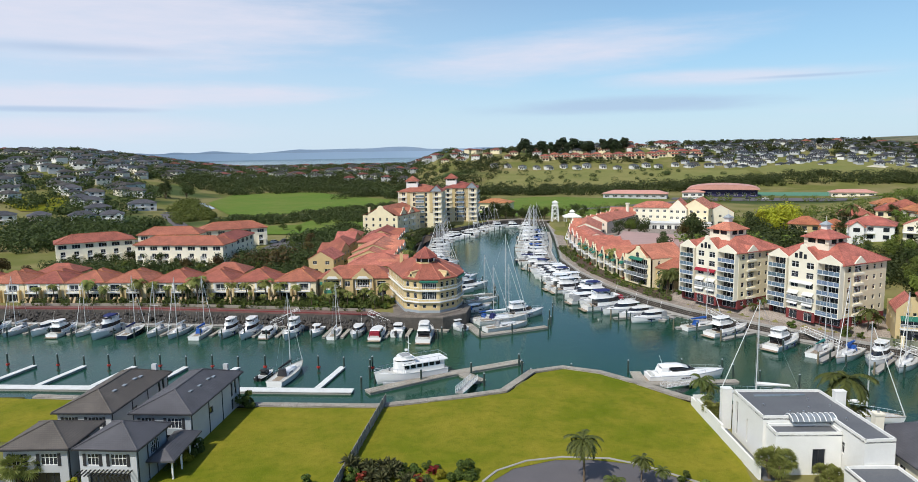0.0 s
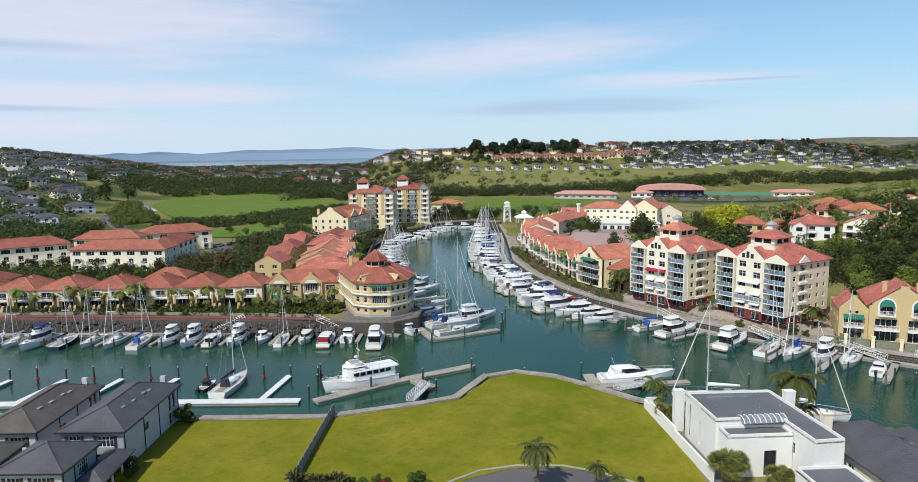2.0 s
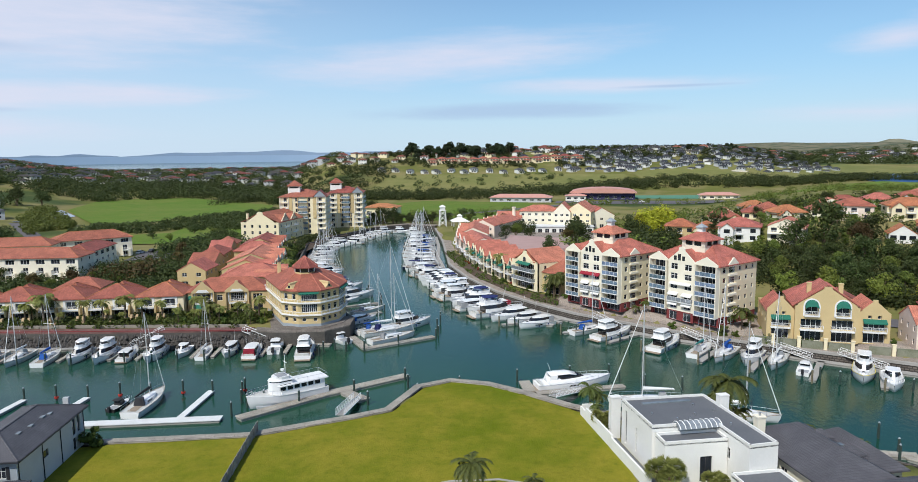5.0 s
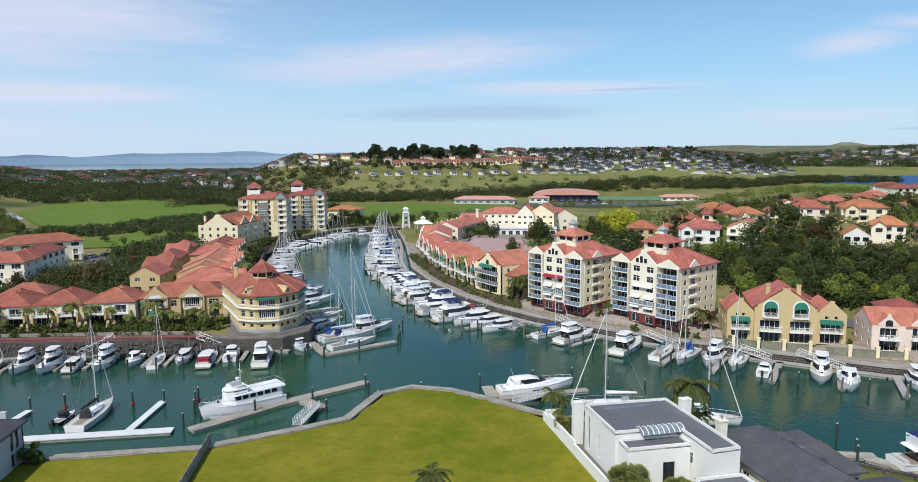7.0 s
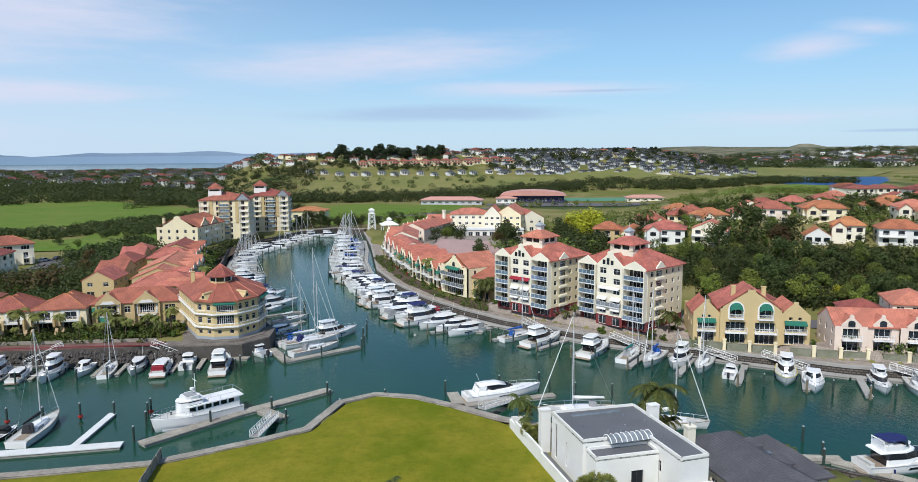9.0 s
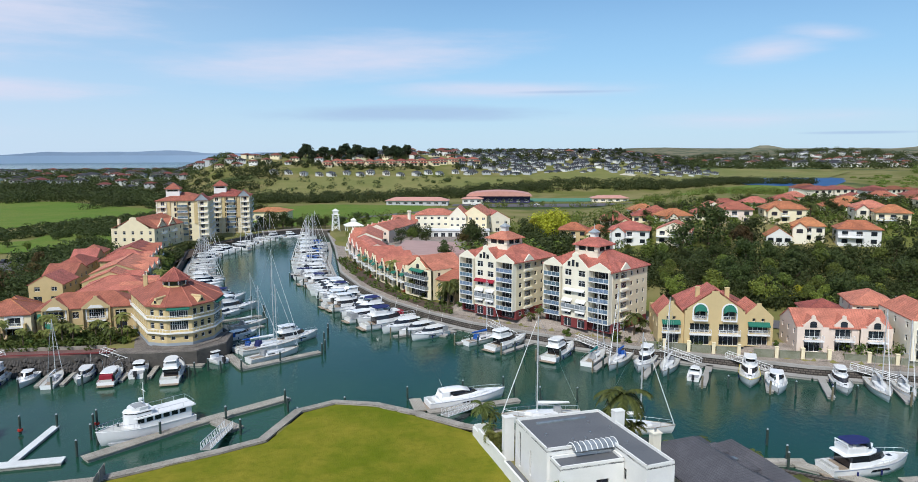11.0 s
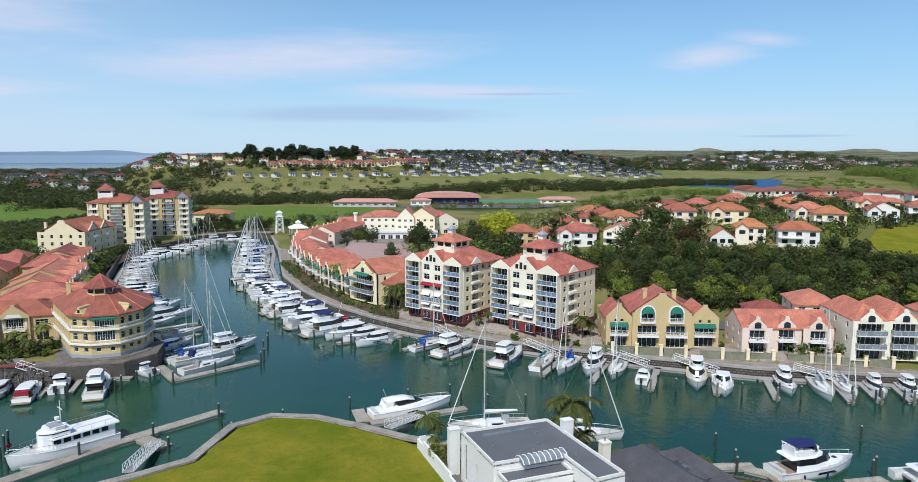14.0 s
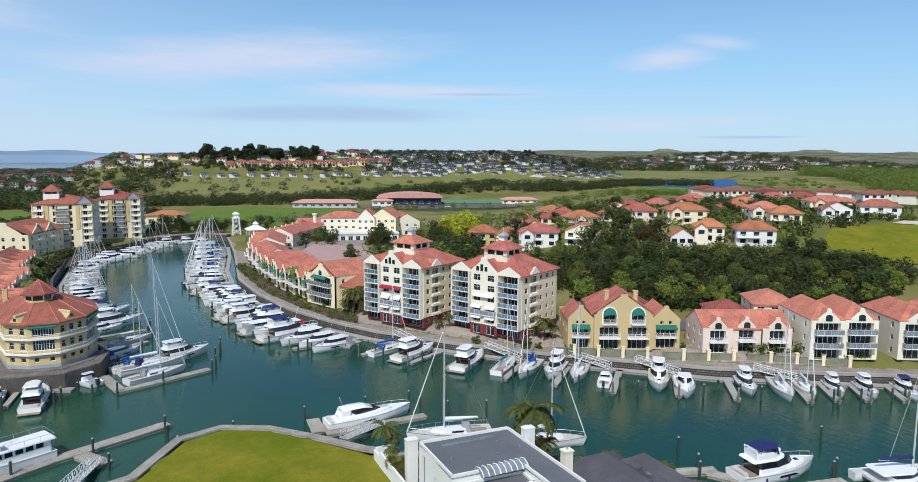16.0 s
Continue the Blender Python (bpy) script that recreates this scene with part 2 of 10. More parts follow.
ground_material("country")
water_material("harbour", (0.008, 0.049, 0.034), (0.026, 0.080, 0.042), 0.13)
water_material("lake", (0.02, 0.075, 0.20), (0.03, 0.09, 0.22), 0.5)
grass_material("lawn", (0.125, 0.155, 0.006), (0.265, 0.225, 0.024), 0.06)
grass_material("park_grass", (0.10, 0.18, 0.022), (0.17, 0.20, 0.045), 0.02)
grass_material("dry_grass", (0.25, 0.225, 0.085), (0.15, 0.175, 0.05), 0.015)
courses("terracotta", (0.42, 0.128, 0.082), (0.32, 0.094, 0.062), 0.75, 0.33, 0.36, 0.03, 0.13)
courses("orange_tile", (0.52, 0.20, 0.085), (0.44, 0.16, 0.07), 0.75, 0.33, 0.36, 0.03, 0.13)
courses("pink_tile", (0.58, 0.20, 0.135), (0.50, 0.165, 0.11), 0.75, 0.33, 0.36, 0.03, 0.12)
courses("grey_tile", (0.075, 0.075, 0.085), (0.06, 0.06, 0.072), 0.7, 0.33, 0.36, 0.03, 0.15)
courses("brown_tile", (0.125, 0.105, 0.09), (0.10, 0.085, 0.075), 0.7, 0.33, 0.36, 0.03, 0.12)
courses("slate_tile", (0.105, 0.10, 0.11), (0.085, 0.082, 0.092), 0.6, 0.33, 0.36, 0.03, 0.05)
courses("paving", (0.33, 0.28, 0.235), (0.29, 0.24, 0.20), 0.85, 0.6, 0.6, 0.03, 0.04, 0.12)
courses("red_paving", (0.25, 0.125, 0.105), (0.20, 0.10, 0.085), 0.85, 0.5, 0.25, 0.04, 0.04)
courses("dark_paving", (0.22, 0.19, 0.165), (0.17, 0.145, 0.125), 0.85, 0.6, 0.6, 0.05, 0.04, 0.15)
material("downs", (0.21, 0.19, 0.13), 0.95, (0.10, 0.115, 0.075), 0.006, 0.03, bump=0)
courses("boards", (0.44, 0.40, 0.34), (0.36, 0.325, 0.27), 0.85, 3.0, 0.28, 0.05, 0.08)
courses("stone_wall", (0.16, 0.135, 0.115), (0.10, 0.085, 0.075), 0.9, 0.9, 0.5, 0.12, 0.1, 0.9)
material("tan_wall", (0.48, 0.35, 0.20), 0.85, None, 0.8, 5, 0.2, 0.1)
material("deck_pink", (0.44, 0.29, 0.26), 0.85, None, 0.2, 3, 0.15, 0.1)
material("yellow_wall", (0.60, 0.46, 0.235), 0.85, None, 0.4, 5, 0.10, 0.1, each=0.05)
material("cream_wall", (0.82, 0.72, 0.49), 0.85, None, 0.4, 5, 0.09, 0.1, each=0.05)
material("ivory_wall", (0.84, 0.78, 0.63), 0.85, None, 0.4, 5, 0.08, 0.1, each=0.05)
material("pinkish_wall", (0.80, 0.66, 0.55), 0.85, None, 0.4, 5, 0.08, 0.1, each=0.05)
material("white_wall", (0.80, 0.79, 0.75), 0.8, None, 0.4, 5, 0.08, 0.1, each=0.04)
material("maroon_wall", (0.20, 0.035, 0.035), 0.8, None, 0.4, 5, 0.2, 0.1)
material("grey_wall", (0.31, 0.345, 0.375), 0.8, None, 0.4, 5, 0.1, 0.1, each=0.08)
material("pale_wall", (0.50, 0.51, 0.52), 0.8, None, 0.4, 5, 0.1, 0.1, each=0.1)
material("base_wall", (0.31, 0.275, 0.225), 0.85, None, 0.4, 5, 0.2, 0.2)
material("white_paint", (0.80, 0.80, 0.79), 0.45, None, 1.0, 8, 0.06, 0.0)
material("gelcoat", (0.83, 0.83, 0.825), 0.25, None, 0.6, 3, 0.05, 0.0, each=0.05, coat=0.3)
material("deck_white", (0.60, 0.60, 0.57), 0.65, (0.47, 0.46, 0.43), 0.8, 4, 0.12, 0.1)
material("teak", (0.33, 0.26, 0.19), 0.7, None, 1.5, 8, 0.3, 0.1)
material("navy_hull", (0.02, 0.03, 0.07), 0.25, None, 0.6, 3, 0.2, 0.0, coat=0.3)
material("blue_canvas", (0.015, 0.10, 0.42), 0.8, None, 1.0, 8, 0.25, 0.3, 6)
material("navy_canvas", (0.012, 0.02, 0.12), 0.8, None, 1.0, 8, 0.25, 0.3, 6)
material("grey_canvas", (0.33, 0.34, 0.35), 0.8, None, 1.0, 8, 0.25, 0.3, 6)
material("teal_canvas", (0.02, 0.20, 0.19), 0.8, None, 1.0, 8, 0.25, 0.3, 6)
material("red_canvas", (0.30, 0.012, 0.03), 0.8, None, 1.0, 8, 0.25, 0.3, 6)
material("yellow_paint", (0.75, 0.62, 0.03), 0.5, None, 1.0, 8, 0.1, 0.0)
material("green_awning", (0.015, 0.15, 0.10), 0.8, None, 1.0, 8, 0.2, 0.2, 6)
material("metal", (0.62, 0.63, 0.65), 0.35, None, 1.0, 8, 0.1, 0.0, metal=0.9)
material("mast_metal", (0.70, 0.70, 0.70), 0.4, None, 1.0, 8, 0.1, 0.0, metal=0.3)
material("pile_green", (0.035, 0.06, 0.05), 0.8, None, 1.0, 4, 0.4, 0.3)
material("pile_wood", (0.20, 0.17, 0.11), 0.9, None, 1.0, 4, 0.4, 0.3)
material("red_paint", (0.42, 0.03, 0.02), 0.6)
material("rubber", (0.02, 0.02, 0.02), 0.7)
material("fence_wood", (0.34, 0.32, 0.29), 0.9, None, 1.0, 8, 0.35, 0.3, each=0.12)
material("garden_render", (0.25, 0.25, 0.19), 0.9, (0.15, 0.16, 0.10), 0.7, 5, bump=0.2)
material("asphalt", (0.125, 0.115, 0.12), 0.92, (0.098, 0.09, 0.095), 0.15, 9, bump=0.4)
material("concrete", (0.37, 0.35, 0.325), 0.88, (0.28, 0.265, 0.24), 0.3, 5, bump=0.25)
material("pontoon_white", (0.70, 0.71, 0.70), 0.7, (0.58, 0.58, 0.56), 0.5, 4, bump=0.15)
material("rock", (0.10, 0.088, 0.076), 0.92, (0.055, 0.05, 0.045), 0.8, 4, bump=0.8, bump_size=3, each=0.2)
material("roof_membrane", (0.13, 0.135, 0.145), 0.8, (0.105, 0.11, 0.12), 0.25, 4, bump=0.15)
material("bark", (0.16, 0.115, 0.075), 0.9, None, 2.0, 9, 0.4, 0.6)
material("timber", (0.24, 0.19, 0.14), 0.85, None, 1.5, 8, 0.3, 0.3)
material("dark_trim", (0.03, 0.03, 0.035), 0.5)
material("soil", (0.09, 0.06, 0.04), 0.95, None, 0.6, 5, 0.4, 0.5)
material("purple_wall", (0.035, 0.03, 0.10), 0.7)
material("blue_tarp", (0.02, 0.16, 0.65), 0.6)
material("turf_court", (0.10, 0.25, 0.15), 0.85)
material("sand", (0.62, 0.57, 0.44), 0.95)
material("salmon_sheet", (0.60, 0.31, 0.25), 0.55, (0.52, 0.26, 0.21), 0.3, 2, 0.08, 0.1)
# hills across the bay: the blue of distance haze is in the base colour
material("hazed_hill", (0.33, 0.42, 0.55), 1.0, (0.29, 0.38, 0.51), 0.002, 0.01, bump=0)
# distant sea: haze and reflected sky are in the matte base colour
material("hazed_sea", (0.38, 0.50, 0.67), 1.0, (0.35, 0.47, 0.64), 0.001, 0.004, bump=0)
glass_material("window_glass", (0.030, 0.036, 0.045))
glass_material("balcony_glass", (0.17, 0.25, 0.33), 0.1)
glass_material("boat_glass", (0.012, 0.013, 0.018), 0.16)
glass_material("clear_glass", (0.25, 0.28, 0.30), 0.08)
foliage("leaf_dark", (0.088, 0.112, 0.03), (0.026, 0.040, 0.012))
foliage("leaf_pine", (0.05, 0.07, 0.028), (0.018, 0.028, 0.012))
foliage("leaf_mid", (0.20, 0.24, 0.045), (0.065, 0.095, 0.02))
foliage("leaf_light", (0.24, 0.27, 0.045), (0.10, 0.13, 0.024))
foliage("leaf_yellow", (0.46, 0.43, 0.03), (0.22, 0.23, 0.02))
foliage("leaf_rust", (0.15, 0.10, 0.035), (0.05, 0.042, 0.016))
foliage("frond", (0.15, 0.17, 0.04), (0.05, 0.065, 0.018), 0.2)
foliage("fan_leaf", (0.30, 0.31, 0.08), (0.13, 0.15, 0.04), 0.15)
foliage("blade", (0.14, 0.14, 0.055), (0.045, 0.05, 0.024), 0.2)
foliage("leaf_shrub", (0.13, 0.175, 0.032), (0.04, 0.065, 0.014))
foliage("flower_red", (0.35, 0.05, 0.03), (0.15, 0.03, 0.02))


# ---- building blocks ----
class Geo:
    """Vertices and faces of one part, in metres."""

    def __init__(self):
        self.v, self.f = [], []

    def add(self, verts, faces, m=None):
        k = len(self.v)
        self.v += [tuple(m @ Vector(p)) for p in verts] if m is not None else [tuple(p) for p in verts]
        self.f += [tuple(i + k for i in face) for face in faces]
        return self

    def box(self, x0, x1, y0, y1, z0, z1, m=None):
        return self.add([(x0, y0, z0), (x1, y0, z0), (x1, y1, z0), (x0, y1, z0), (x0, y0, z1), (x1, y0, z1), (x1, y1, z1), (x0, y1, z1)],
                        [(0, 3, 2, 1), (4, 5, 6, 7), (0, 1, 5, 4), (1, 2, 6, 5), (2, 3, 7, 6), (3, 0, 4, 7)], m)

    def prism(self, poly, z0, z1, m=None):
        n = len(poly)
        top = z1 if callable(z1) else (lambda x, y: z1)
        return self.add([(x, y, z0) for x, y in poly] + [(x, y, top(x, y)) for x, y in poly],
                        [tuple(range(n))[::-1], tuple(range(n, 2 * n))] + [(i, (i + 1) % n, n + (i + 1) % n, n + i) for i in range(n)], m)

    def slab(self, poly, y0, y1, m=None):
        """An upright plate: its outline in x and z, from y0 to y1."""
        n = len(poly)
        return self.add([(x, y0, z) for x, z in poly] + [(x, y1, z) for x, z in poly],
                        [tuple(range(n)), tuple(range(n, 2 * n))[::-1]] + [(i, n + i, n + (i + 1) % n, (i + 1) % n) for i in range(n)], m)

    def tube(self, p, q, r, n=6, r2=None, m=None):
        p, q = Vector(p), Vector(q)
        turn = (q - p).to_track_quat("Z", "Y").to_matrix()
        ring = [turn @ Vector((math.cos(math.tau * i / n), math.sin(math.tau * i / n), 0)) for i in range(n)]
        e = r if r2 is None else r2
        return self.add([p + r * a for a in ring] + [q + e * a for a in ring],
                        [tuple(range(n))[::-1], tuple(range(n, 2 * n))] + [(i, (i + 1) % n, n + (i + 1) % n, n + i) for i in range(n)], m)

    def bent(self, points, r, n=5, m=None):
        """A bent rod through several points, in one piece."""
        pts, rings = [Vector(p) for p in points], []
        for i, p in enumerate(pts):
            turn = (pts[min(i + 1, len(pts) - 1)] - pts[max(i - 1, 0)]).to_track_quat("Z", "Y").to_matrix()
            rings.append([p + turn @ Vector((r * math.cos(math.tau * k / n), r * math.sin(math.tau * k / n), 0)) for k in range(n)])
        return self.loft(rings, m=m)

    def loft(self, rings, closed=True, caps=True, m=None):
        n = len(rings[0])
        faces = []
        for k in range(len(rings) - 1):
            for i in range(n if closed else n - 1):
                j = (i + 1) % n
                faces.append((k * n + i, k * n + j, (k + 1) * n + j, (k + 1) * n + i))
        if caps:
            faces += [tuple(range(n))[::-1], tuple(range((len(rings) - 1) * n, len(rings) * n))]
        return self.add([p for ring in rings for p in ring], faces, m)

    def mesh(self, name, mat, smooth=False):
        data = bpy.data.meshes.new(name)
        data.from_pydata(self.v, [], self.f)
        data.materials.append(MATS[mat] if isinstance(mat, str) else mat)
        lay_uv(data)
        if smooth:
            data.shade_smooth()
        return data


def lay_uv(data):
    """A face's own metres: along the level and up the slope."""
    layer = data.uv_layers.new(name="metres")
    count = len(data.loops)
    if not count:
        return
    vert = np.empty(count, np.int32)
    data.loops.foreach_get("vertex_index", vert)
    co = np.empty(len(data.vertices) * 3)
    data.vertices.foreach_get("co", co)
    co = co.reshape(-1, 3)[vert]
    total = np.empty(len(data.polygons), np.int32)
    data.polygons.foreach_get("loop_total", total)
    nor = np.empty(len(data.polygons) * 3)
    data.polygons.foreach_get("normal", nor)
    nor = np.repeat(nor.reshape(-1, 3), total, axis=0)
    along = np.cross((0, 0, 1.0), nor)
    size = np.linalg.norm(along, axis=1, keepdims=True)
    along = np.where(size > 0.03, along / np.maximum(size, 1e-9), (1.0, 0, 0))
    up = np.cross(nor, along)
    layer.data.foreach_set("uv", np.stack([(co * along).sum(1), (co * up).sum(1)], 1).ravel().astype(np.float32))


def part(name, geo, mat, parent, label="", m=None, smooth=False):
    """One mesh under a thing or a part."""
    ob = new(name, geo.mesh(name, mat, smooth) if isinstance(geo, Geo) else geo)
    ob.parent = parent
    if m is not None:
        ob.matrix_basis = m
    return tagged(ob, label)


def thing(name, label, category, m=None, group=""):
    ob = new(name)
    if m is not None:
        ob.matrix_basis = m
    ob.empty_display_size = 0.2
    return tagged(ob, label, category, group)


def solid(name, geo, mat, label, category, m=None, group="", kind="", smooth=False):
    """A thing that is one mesh."""
    ob = new(name, geo.mesh(name, mat, smooth))
    if m is not None:
        ob.matrix_basis = m
    return tagged(ob, label, category, group, kind)


def front(p, q, z=3.5):
    """The pose of a thing whose front runs from p to q, as seen from before it; its depth is +y."""
    return pose(p[0], p[1], z, 0, 0, math.degrees(math.atan2(q[1] - p[1], q[0] - p[0])))


from mathutils.geometry import delaunay_2d_cdt

# ---- the lie of the land ----
def sstep(a, b, x):
    k = np.clip((x - a) / (b - a), 0.0, 1.0)
    return k * k * (3 - 2 * k)
AZ = [-180, -60, -36, -29, -25, -21, -18, -4, -1, 2, 8, 20, 30, 36, 60, 180]
RIDGE = [30, 46, 50, 49, 38, 23, 12, 12, 40, 45, 48, 49, 48, 24, 18, 20]
def land(x, y):
    """Height of the natural ground."""
    x, y = np.asarray(x, float), np.asarray(y, float)
    d, az = np.hypot(x, y), np.degrees(np.arctan2(x, y))
    ridge = np.interp(az, AZ, RIDGE)
    near = np.interp(az, [-60, -36, -22, -12, 60], [330, 330, 420, 620, 640])
    h = 3.5 + (ridge - 3.5) * sstep(near, 1050, d)
    s, q = (x - 58) * .64 + (y - 173) * .77, (x - 58) * .77 - (y - 173) * .64
    h = h + 17 * sstep(28, 150, s) * sstep(-50, 50, q) * (1 - sstep(450, 800, d))
    h = h + (42 * sstep(1700, 2700, d)) * sstep(26, 36, az) * sstep(95, 70, az)
    h = h - 30 * sstep(1500, 2150, d) * sstep(-24, -20, az) * sstep(3, -3, az)
    return h


BASIN = [(-330, 209), (-119, 187.5), (-83, 184), (-50, 178.3), (-22, 174.0), (-15.5, 171.6), (-4.4, 170.2), (1.6, 174.8), (3, 183), (-4.6, 207), (-13.4, 246), (-17.6, 288),
         (-17.2, 338), (-3, 370), (17, 402), (38, 412), (52, 400), (48, 340), (40.8, 270), (42.8, 240), (47.6, 213.8), (54.3, 196.0), (61.9, 181.0), (76.3, 161.6), (88.3, 148.6),
         (101.5, 136.5), (117.0, 122.8), (138.0, 109.6), (263.2, 33.7), (300, -20), (220, -12), (120, 50), (92, 72), (78, 86), (70, 95), (62, 103), (52, 108), (44, 111.5),
         (39.3, 115.6), (33.7, 122.8), (27.5, 129.5), (20.5, 133), (13.5, 130.5), (7.2, 119.9), (1.3, 117.8), (-14.7, 113.5), (-36.4, 115.1), (-78, 120.9), (-330, 150)]


def within(poly, x, y):
    """Which points lie inside, and how far they are from the outline."""
    inside, far = np.zeros(x.shape, bool), np.full(x.shape, 1e9)
    for (ax, ay), (bx, by) in zip(poly, poly[1:] + poly[:1]):
        cross = ((ay > y) != (by > y)) & (x < (bx - ax) * (y - ay) / (by - ay + 1e-12) + ax)
        inside ^= cross
        k = np.clip(((x - ax) * (bx - ax) + (y - ay) * (by - ay)) / ((bx - ax) ** 2 + (by - ay) ** 2), 0, 1)
        far = np.minimum(far, np.hypot(x - ax - k * (bx - ax), y - ay - k * (by - ay)))
    return inside, far


LAKE = [(527, 664), (575, 712), (640, 752), (750, 767), (735, 700), (723, 677), (640, 600), (540, 522), (480, 556)]
LAKE_Z = 15.0


def surface(x, y):
    """Height of the ground as built: the harbour dug out, the near bank low and level."""
    x, y = np.asarray(x, float), np.asarray(y, float)
    h = land(x, y)
    near = y < np.interp(x, [-330, -80, 0, 60, 100, 140, 260], [180, 152, 150, 140, 98, 75, 0])
    h = np.where(near, 2.4, h)
    inside, far = within(LAKE, x, y)
    h = np.where(inside, LAKE_Z - 0.4, np.where(far < 90, h + (LAKE_Z + 0.6 - h) * (1 - far / 90.0), h))
    # the east quay lies a step below the houses
    edge = np.full(x.shape, 1e9)
    for (ax, ay), (bx, by) in zip(BASIN[17:28], BASIN[18:29]):
        k = np.clip(((x - ax) * (bx - ax) + (y - ay) * (by - ay)) / ((bx - ax) ** 2 + (by - ay) ** 2), 0, 1)
        edge = np.minimum(edge, np.hypot(x - ax - k * (bx - ax), y - ay - k * (by - ay)))
    h = np.where((edge < 7.2) & ~near, 1.9 + (h - 1.9) * np.clip((edge - 4.6) / 2.6, 0, 1), h)
    inside, far = within(BASIN, x, y)
    return np.where(inside | (far < 1.0), -4.0, h)


def axis(points):
    return np.concatenate([np.arange(a, b, s) for a, b, s in points])


gx = axis(((-4600, -900, 150), (-900, -400, 40), (-400, -160, 12), (-160, 180, 2.5), (180, 420, 8), (420, 1100, 25), (1100, 4700, 150)))
gy = axis(((-600, -60, 60), (-60, 60, 12), (60, 420, 2.5), (420, 760, 10), (760, 1300, 25), (1300, 4700, 120)))
mx, my = np.meshgrid(gx, gy)
mz = surface(mx, my)
# the coast: land gives way to the open sea
far_d, far_az = np.hypot(mx, my), np.degrees(np.arctan2(mx, my))
sea = (far_d > 2250 + 120 * np.sin(mx * 0.01)) & (far_az > -50) & (far_az < 22) | (far_d > 4400)
mz = np.where(sea, -6.0, mz)
nx, ny = len(gx), len(gy)
idx = np.arange(nx * ny).reshape(ny, nx)
quads = np.stack([idx[:-1, :-1], idx[:-1, 1:], idx[1:, 1:], idx[1:, :-1]], -1).reshape(-1, 4)
ground_data = bpy.data.meshes.new("ground")
ground_data.from_pydata(np.stack([mx.ravel(), my.ravel(), mz.ravel()], 1).tolist(), [], quads.tolist())
ground_data.materials.append(MATS["country"])
lay_uv(ground_data)
ground_data.shade_smooth()
tagged(new("ground", ground_data), "rolling grassy ground with scrub round the harbour", "ground", kind="structure")

water_geo = Geo().add([(-5000, -800, 0), (5000, -800, 0), (5000, 5000, 0), (-5000, 5000, 0)], [(0, 1, 2, 3)])
solid("water", water_geo, "harbour", "calm green harbour water with small ripples", "water", kind="structure")
lake_geo = Geo().add([(x, y, LAKE_Z + 0.2) for x, y in LAKE], [tuple(range(len(LAKE)))[::-1]])
solid("lake_water", lake_geo, "lake", "small blue lake among meadows", "lake", kind="structure")


def drape(name, poly, mat, label, category, rise=0.15, step=12.0):
    """A patch of ground cover that follows the land."""
    ring = []
    for (ax, ay), (bx, by) in zip(poly, poly[1:] + poly[:1]):
        n = max(1, int(math.hypot(bx - ax, by - ay) / step))
        ring += [Vector((ax + (bx - ax) * i / n, ay + (by - ay) * i / n)) for i in range(n)]
    xs, ys = [p[0] for p in poly], [p[1] for p in poly]
    px, py = np.meshgrid(np.arange(min(xs), max(xs), step), np.arange(min(ys), max(ys), step))
    inside, far = within(poly, px, py)
    keep = inside & (far > step * 0.4)
    pts = ring + [Vector(p) for p in zip(px[keep].tolist(), py[keep].tolist())]
    n = len(ring)
    verts, _, faces, *_ = delaunay_2d_cdt(pts, [(i, (i + 1) % n) for i in range(n)], [], 1, 1e-4)
    v = np.array([tuple(p) for p in verts])
    z = surface(v[:, 0], v[:, 1])
    z = np.where(z < 0, 2.4, z) + rise
    geo = Geo().add(np.column_stack([v, z]).tolist(), faces)
    return solid(name, geo, mat, label, category, kind="structure")


def strip(geo, line, inner, outer, z0, z1):
    """A band along a line, from inner to outer metres to its left."""
    pts = [Vector(p) for p in line]
    norm = []
    for i, p in enumerate(pts):
        a, b = pts[max(i - 1, 0)], pts[min(i + 1, len(pts) - 1)]
        d = (b - a).normalized()
        norm.append(Vector((-d.y, d.x)))
    rings = [[(*(p + n * inner), z0), (*(p + n * outer), z0), (*(p + n * outer), z1), (*(p + n * inner), z1)] for p, n in zip(pts, norm)]
    return geo.loft(rings)


# ---- quays ----
LEFT_QUAY, RIGHT_QUAY, NEAR_SHORE = BASIN[:15], BASIN[16:29], BASIN[31:48]
# along each line the land lies to the left
strip_geo = strip(Geo(), LEFT_QUAY, 0.0, 0.7, -4, 3.3)
solid("quay_wall_west", strip_geo, "rock", "dark stone quay wall with weed at the waterline", "quay wall", kind="structure")
solid("promenade_corner", strip(Geo(), BASIN[4:9], 0.0, 3.4, 3.3, 3.58), "dark_paving", "grey-brown paved terrace round the corner house", "promenade", kind="structure")
solid("promenade_west", strip(Geo(), BASIN[:5], 0.0, 3.4, 3.3, 3.585), "red_paving", "brick-red paved waterside promenade", "promenade", kind="structure")
solid("quay_wall_head", strip(Geo(), BASIN[14:17], 0.0, 0.7, -4, 3.3), "stone_wall", "stone quay wall at the head of the harbour", "quay wall", kind="structure")
solid("promenade_head", strip(Geo(), BASIN[14:17], 0.0, 5.0, 3.3, 3.62), "paving", "paved path at the head of the harbour", "promenade", kind="structure")
